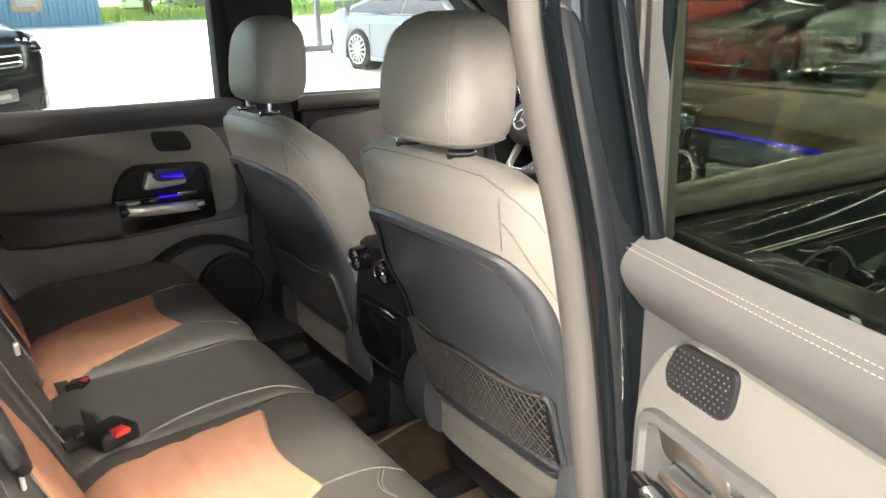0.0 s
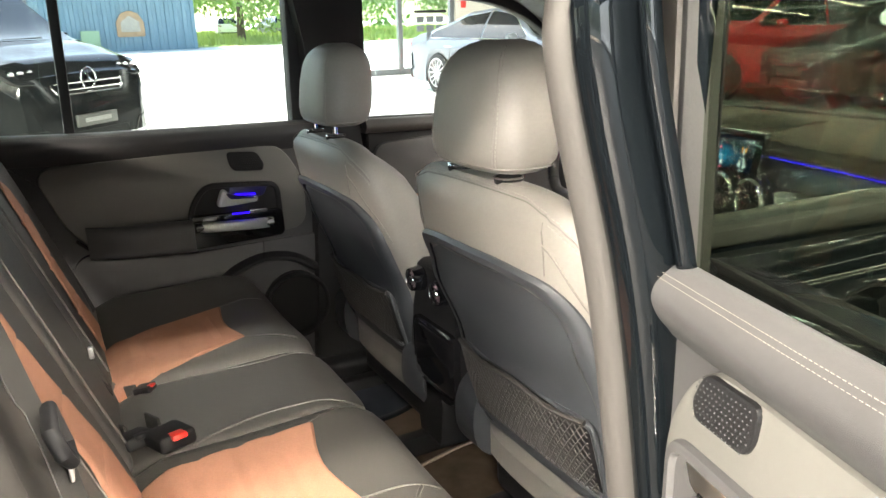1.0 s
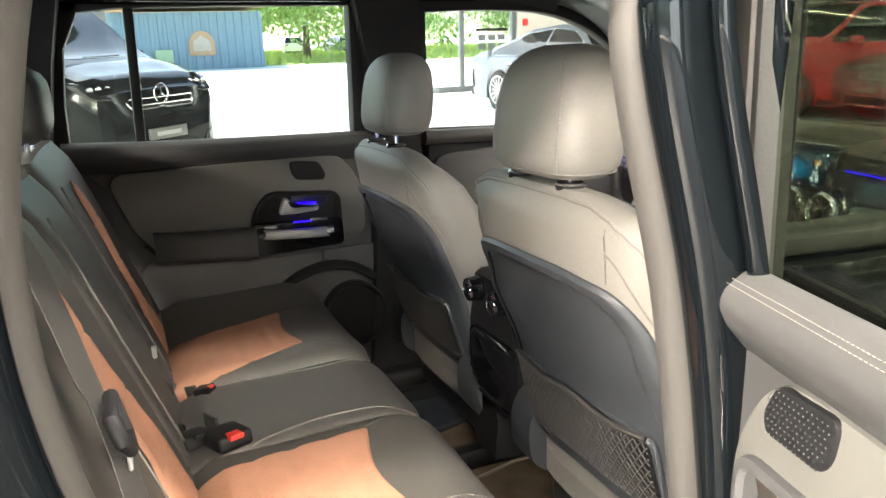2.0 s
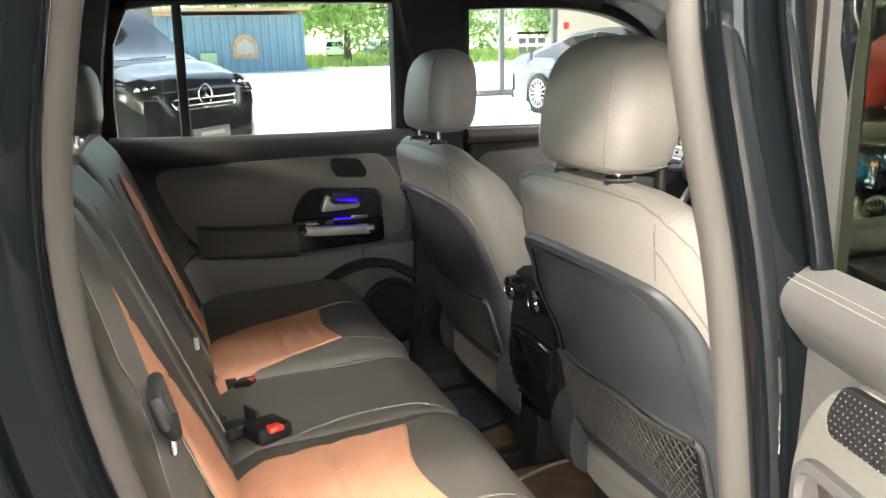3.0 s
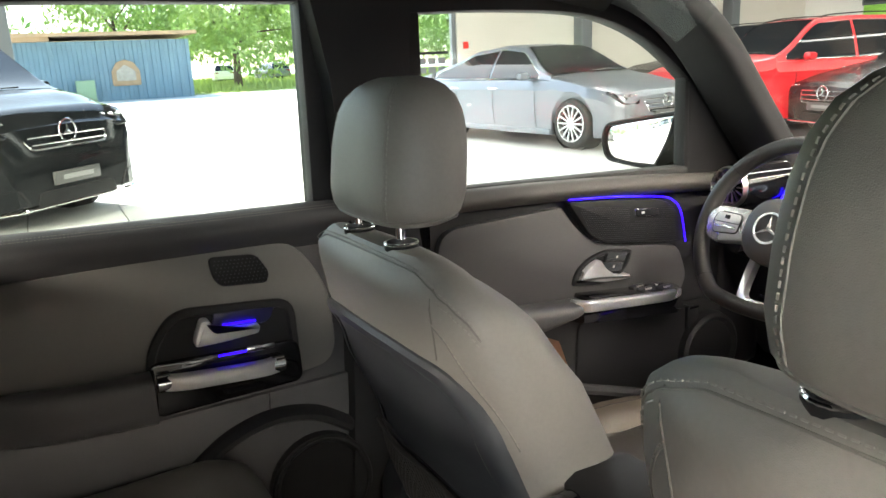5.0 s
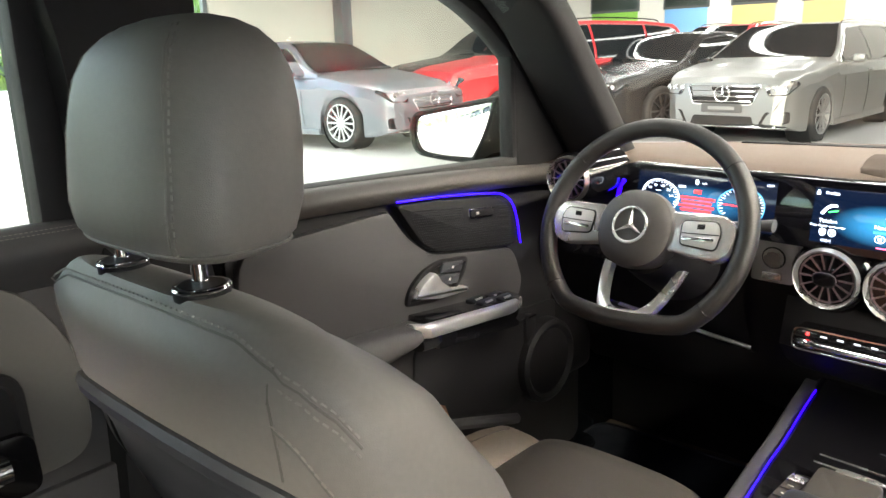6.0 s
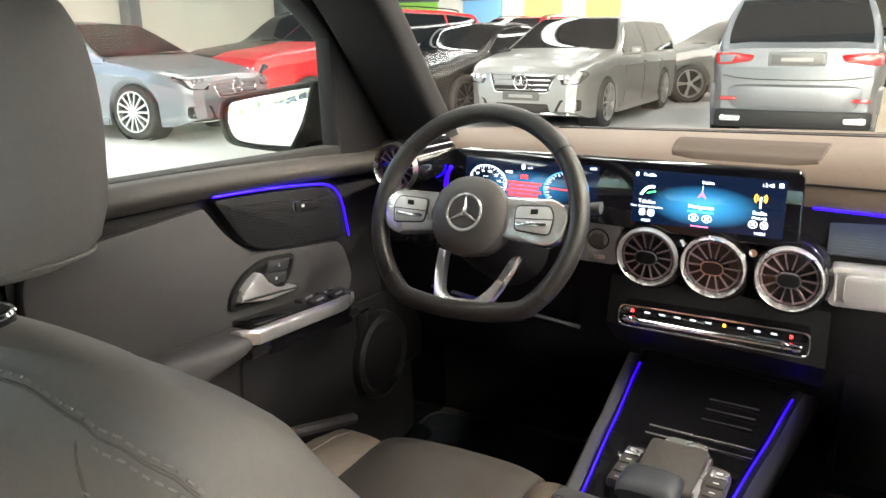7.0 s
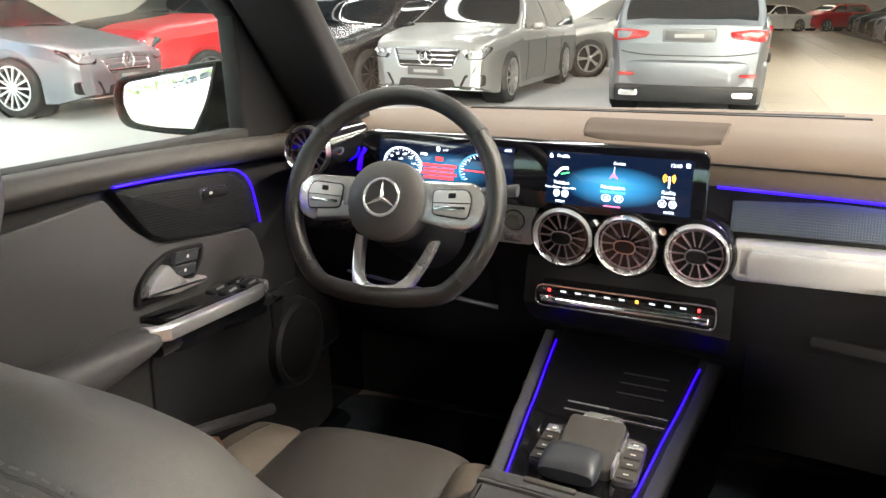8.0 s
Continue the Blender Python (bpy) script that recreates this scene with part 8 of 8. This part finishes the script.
sec = []
for y in (0.10, 0.40, 0.62, 0.70, 0.85, 1.0, 1.08):
    z = cz(y)
    m, h = cc(y)
    sec.append([(m + x, y, zz) for x, zz in ((-h - 0.02, 0.30), (-h - 0.035, 0.40), (-h - 0.024, z - 0.02), (-h - 0.004, z), (h + 0.004, z), (h + 0.024, z - 0.02), (h + 0.045, 0.40), (h + 0.03, 0.30))])
part("body", loft(sec), BLACKPL, con, "black console body")
ysd = [0.60 + 0.47 * k / 12 for k in range(13)]
deck = part("deck", loft([[(cc(y)[0] + (cc(y)[1] - 0.004) * u, y, cz(y) + dz) for u, dz in ((-1, -0.004), (-0.98, 0.005), (-0.5, 0.006), (0, 0.006), (0.5, 0.006), (0.98, 0.005), (1, -0.004))] for y in ysd]), PIANO, con, "gloss black console deck")
for s in (-1, 1):
    part("ambient_strip", tube([(cc(y)[0] + s * cc(y)[1], y, cz(y) + 0.004) for y in [0.60 + ((0.43 if s < 0 else 0.397) * k / 10) for k in range(11)]], 0.0015, 8), BLUE, con, "blue ambient light line")
    part("side_trim", sweep([(cc(y)[0] + s * (cc(y)[1] + 0.018), y, cz(y) - 0.012) for y in [0.50] + ysd], rpoly([(-0.012, -0.012), (0.014, -0.014), (0.012, 0.008), (-0.012, 0.010)], 0.006, 3)), TRIM, con)
CX = -0.019
for k in range(5):
    y = 0.845 + 0.022 * k if k < 2 else 0.91 + 0.025 * (k - 2)
    w, x0 = (0.080, 0.012) if k < 2 else (0.038, 0.040)
    part("shutter_line", box(CX + x0 - w, CX + x0 + w, y - 0.0008, y + 0.0008, cz(y) + 0.006, cz(y) + 0.0078), RING if k < 2 else TRIM, deck)
part("shutter_grip", prism(rpoly([(CX - 0.035, 0.822), (CX + 0.035, 0.822), (CX + 0.028, 0.842), (CX - 0.028, 0.842)], 0.008, 3), lambda u, v, d: (u, v, cz(v) + d), 0.004, 0.014, 0.004), SATIN, deck)
# touch pad with key wings and palm rest
for s in (-1, 1):
    o = rpoly([(CX + s * 0.044, 0.690), (CX + s * 0.079, 0.694), (CX + s * 0.077, 0.790), (CX + s * 0.044, 0.796)], 0.012, 4)
    kw = part("key_wing", prism(o, lambda u, v, d: (u, v, cz(v) + d), 0.004, 0.013, 0.004), BELTLINE, deck, "brown-grey key block")
    for q in range(4):
        y0 = 0.697 + 0.023 * q
        kx = CX + s * 0.0625
        part("key", box(kx - 0.0125, kx + 0.0125, y0, y0 + 0.019, cz(y0) + 0.012, cz(y0) + 0.0165, 0.002), RING if q == 3 else BELTLINE, kw)
        part("key_mark", box(kx - 0.004, kx + 0.004, y0 + 0.008, y0 + 0.0098, cz(y0) + 0.0165, cz(y0) + 0.017), WHITE, kw)
o = rpoly([(CX - 0.043, 0.695), (CX + 0.043, 0.695), (CX + 0.043, 0.800), (CX - 0.043, 0.800)], 0.01, 4)
pad = part("touch_pad", prism(o, lambda u, v, d: (u, v, cz(v) + d + 0.010 * (v - 0.695) / 0.1), 0.004, 0.022, 0.004), BELTLINE, deck, "brown-grey touch pad")
part("pad_edge", box(CX + 0.043, CX + 0.047, 0.697, 0.798, cz(0.75) + 0.004, cz(0.75) + 0.026, 0.001), SATIN, pad)
rings = []
for k in range(11):
    t = k / 10
    y = 0.660 + 0.064 * t
    f = max((1 - abs(2 * t - 1) ** 4) ** 0.5, 0.45)
    rings.append([(CX - 0.012 + u * 0.042 * (0.85 + 0.15 * f), y, cz(y) + 0.024 + v * 0.020 * f) for u, v in ring(0, 0, 1, 1, 24, 3.2)])
palm = part("palm_rest", loft(rings), SHELL, con, "blue-grey padded palm rest")
# the deck's fittings, skewed square to its middle line to fit the camera's view
AX = math.tan(radians(-5))
for ob in [palm] + list(deck.children_recursive):
    for v in ob.data.vertices:
        x, y = v.co.x + OFF.get(con).x - CX, v.co.y + OFF.get(con).y - 0.755
        v.co.x += 0.006 - AX * y
        v.co.y += AX * x - 0.008
# armrest: two lids behind a front lip with its catch
lip = rpoly([(-0.146, 0.600), (-0.140, 0.634, 0.02), (0.062, 0.610, 0.02), (0.064, 0.578)], 0.006, 4)
lip_ = part("armrest_lip", prism(lip, lambda u, v, d: (u, v, 0.508 + d), -0.04, 0.040, 0.006), TRIM, con, "grey padded lip of the armrest")
part("armrest_catch", prism(rpoly([(-0.083, 0.612), (-0.082, 0.622), (-0.008, 0.613), (-0.009, 0.603)], 0.004, 3), lambda u, v, d: (u, v, 0.508 + d), 0.036, 0.044, 0.002), BELTLINE, lip_, "narrow grey catch")
for x0, x1, y0, y1 in ((-0.143, -0.040, 0.597, 0.586), (-0.036, 0.066, 0.585, 0.573)):
    o = rpoly([(x0, 0.30), (x1, 0.30), (x1, y1), (x0, y0)], 0.014, 5)
    part("armrest_lid", prism(o, lambda u, v, d: (u, v, 0.508 + d), -0.04, 0.043, 0.012), TRIM, con, "grey padded armrest lid")
# rear end of the console with two small vents
part("armrest_box", loft([[(-0.036 + u * 0.108, y, 0.42 + (zt - 0.42) / 2 * (1 + v)) for u, v in ring(0, 0, 1, 1, 28, 5)] for y, zt in ((0.10, 0.722), (0.115, 0.732), (0.20, 0.728), (0.27, 0.66), (0.32, 0.56))]), BLACKPL, con, "black rear end of the console")
for vx in (-0.045, 0.045):
    vent(-0.020 + vx * 1.25, 0.098, 0.690, con, 0.026, PIANO)
part("rear_panel", box(-0.11, 0.08, 0.085, 0.11, 0.45, 0.60, 0.02, 3), PIANO, con, "gloss black rear console panel")

# rear-view mirror at the windscreen's head
rm = empty("rearview_mirror", (0.0, 0.78, 1.255), "black frameless rear-view mirror", "mirror")
part("housing", loft([[(0.0 + u * k, 0.775 + d, 1.262 + v * k) for u, v in ring(0, 0, 0.125, 0.036, 32, 3)] for d, k in ((0, 0.97), (0.012, 1.0), (0.03, 0.9), (0.04, 0.6))]), PIANO, rm)
part("glass", prism([(u, 1.262 + v) for u, v in ring(0, 0, 0.120, 0.032, 32, 3)], lambda u, v, d: (u, 0.775 - d, v), 0, 0.003, 0.001), MIRROR, rm)
part("arm", tube([(0, 0.81, 1.27), (0, 0.83, 1.32), (0, 0.80, 1.345)], 0.012, 8), BLACKPL, rm)
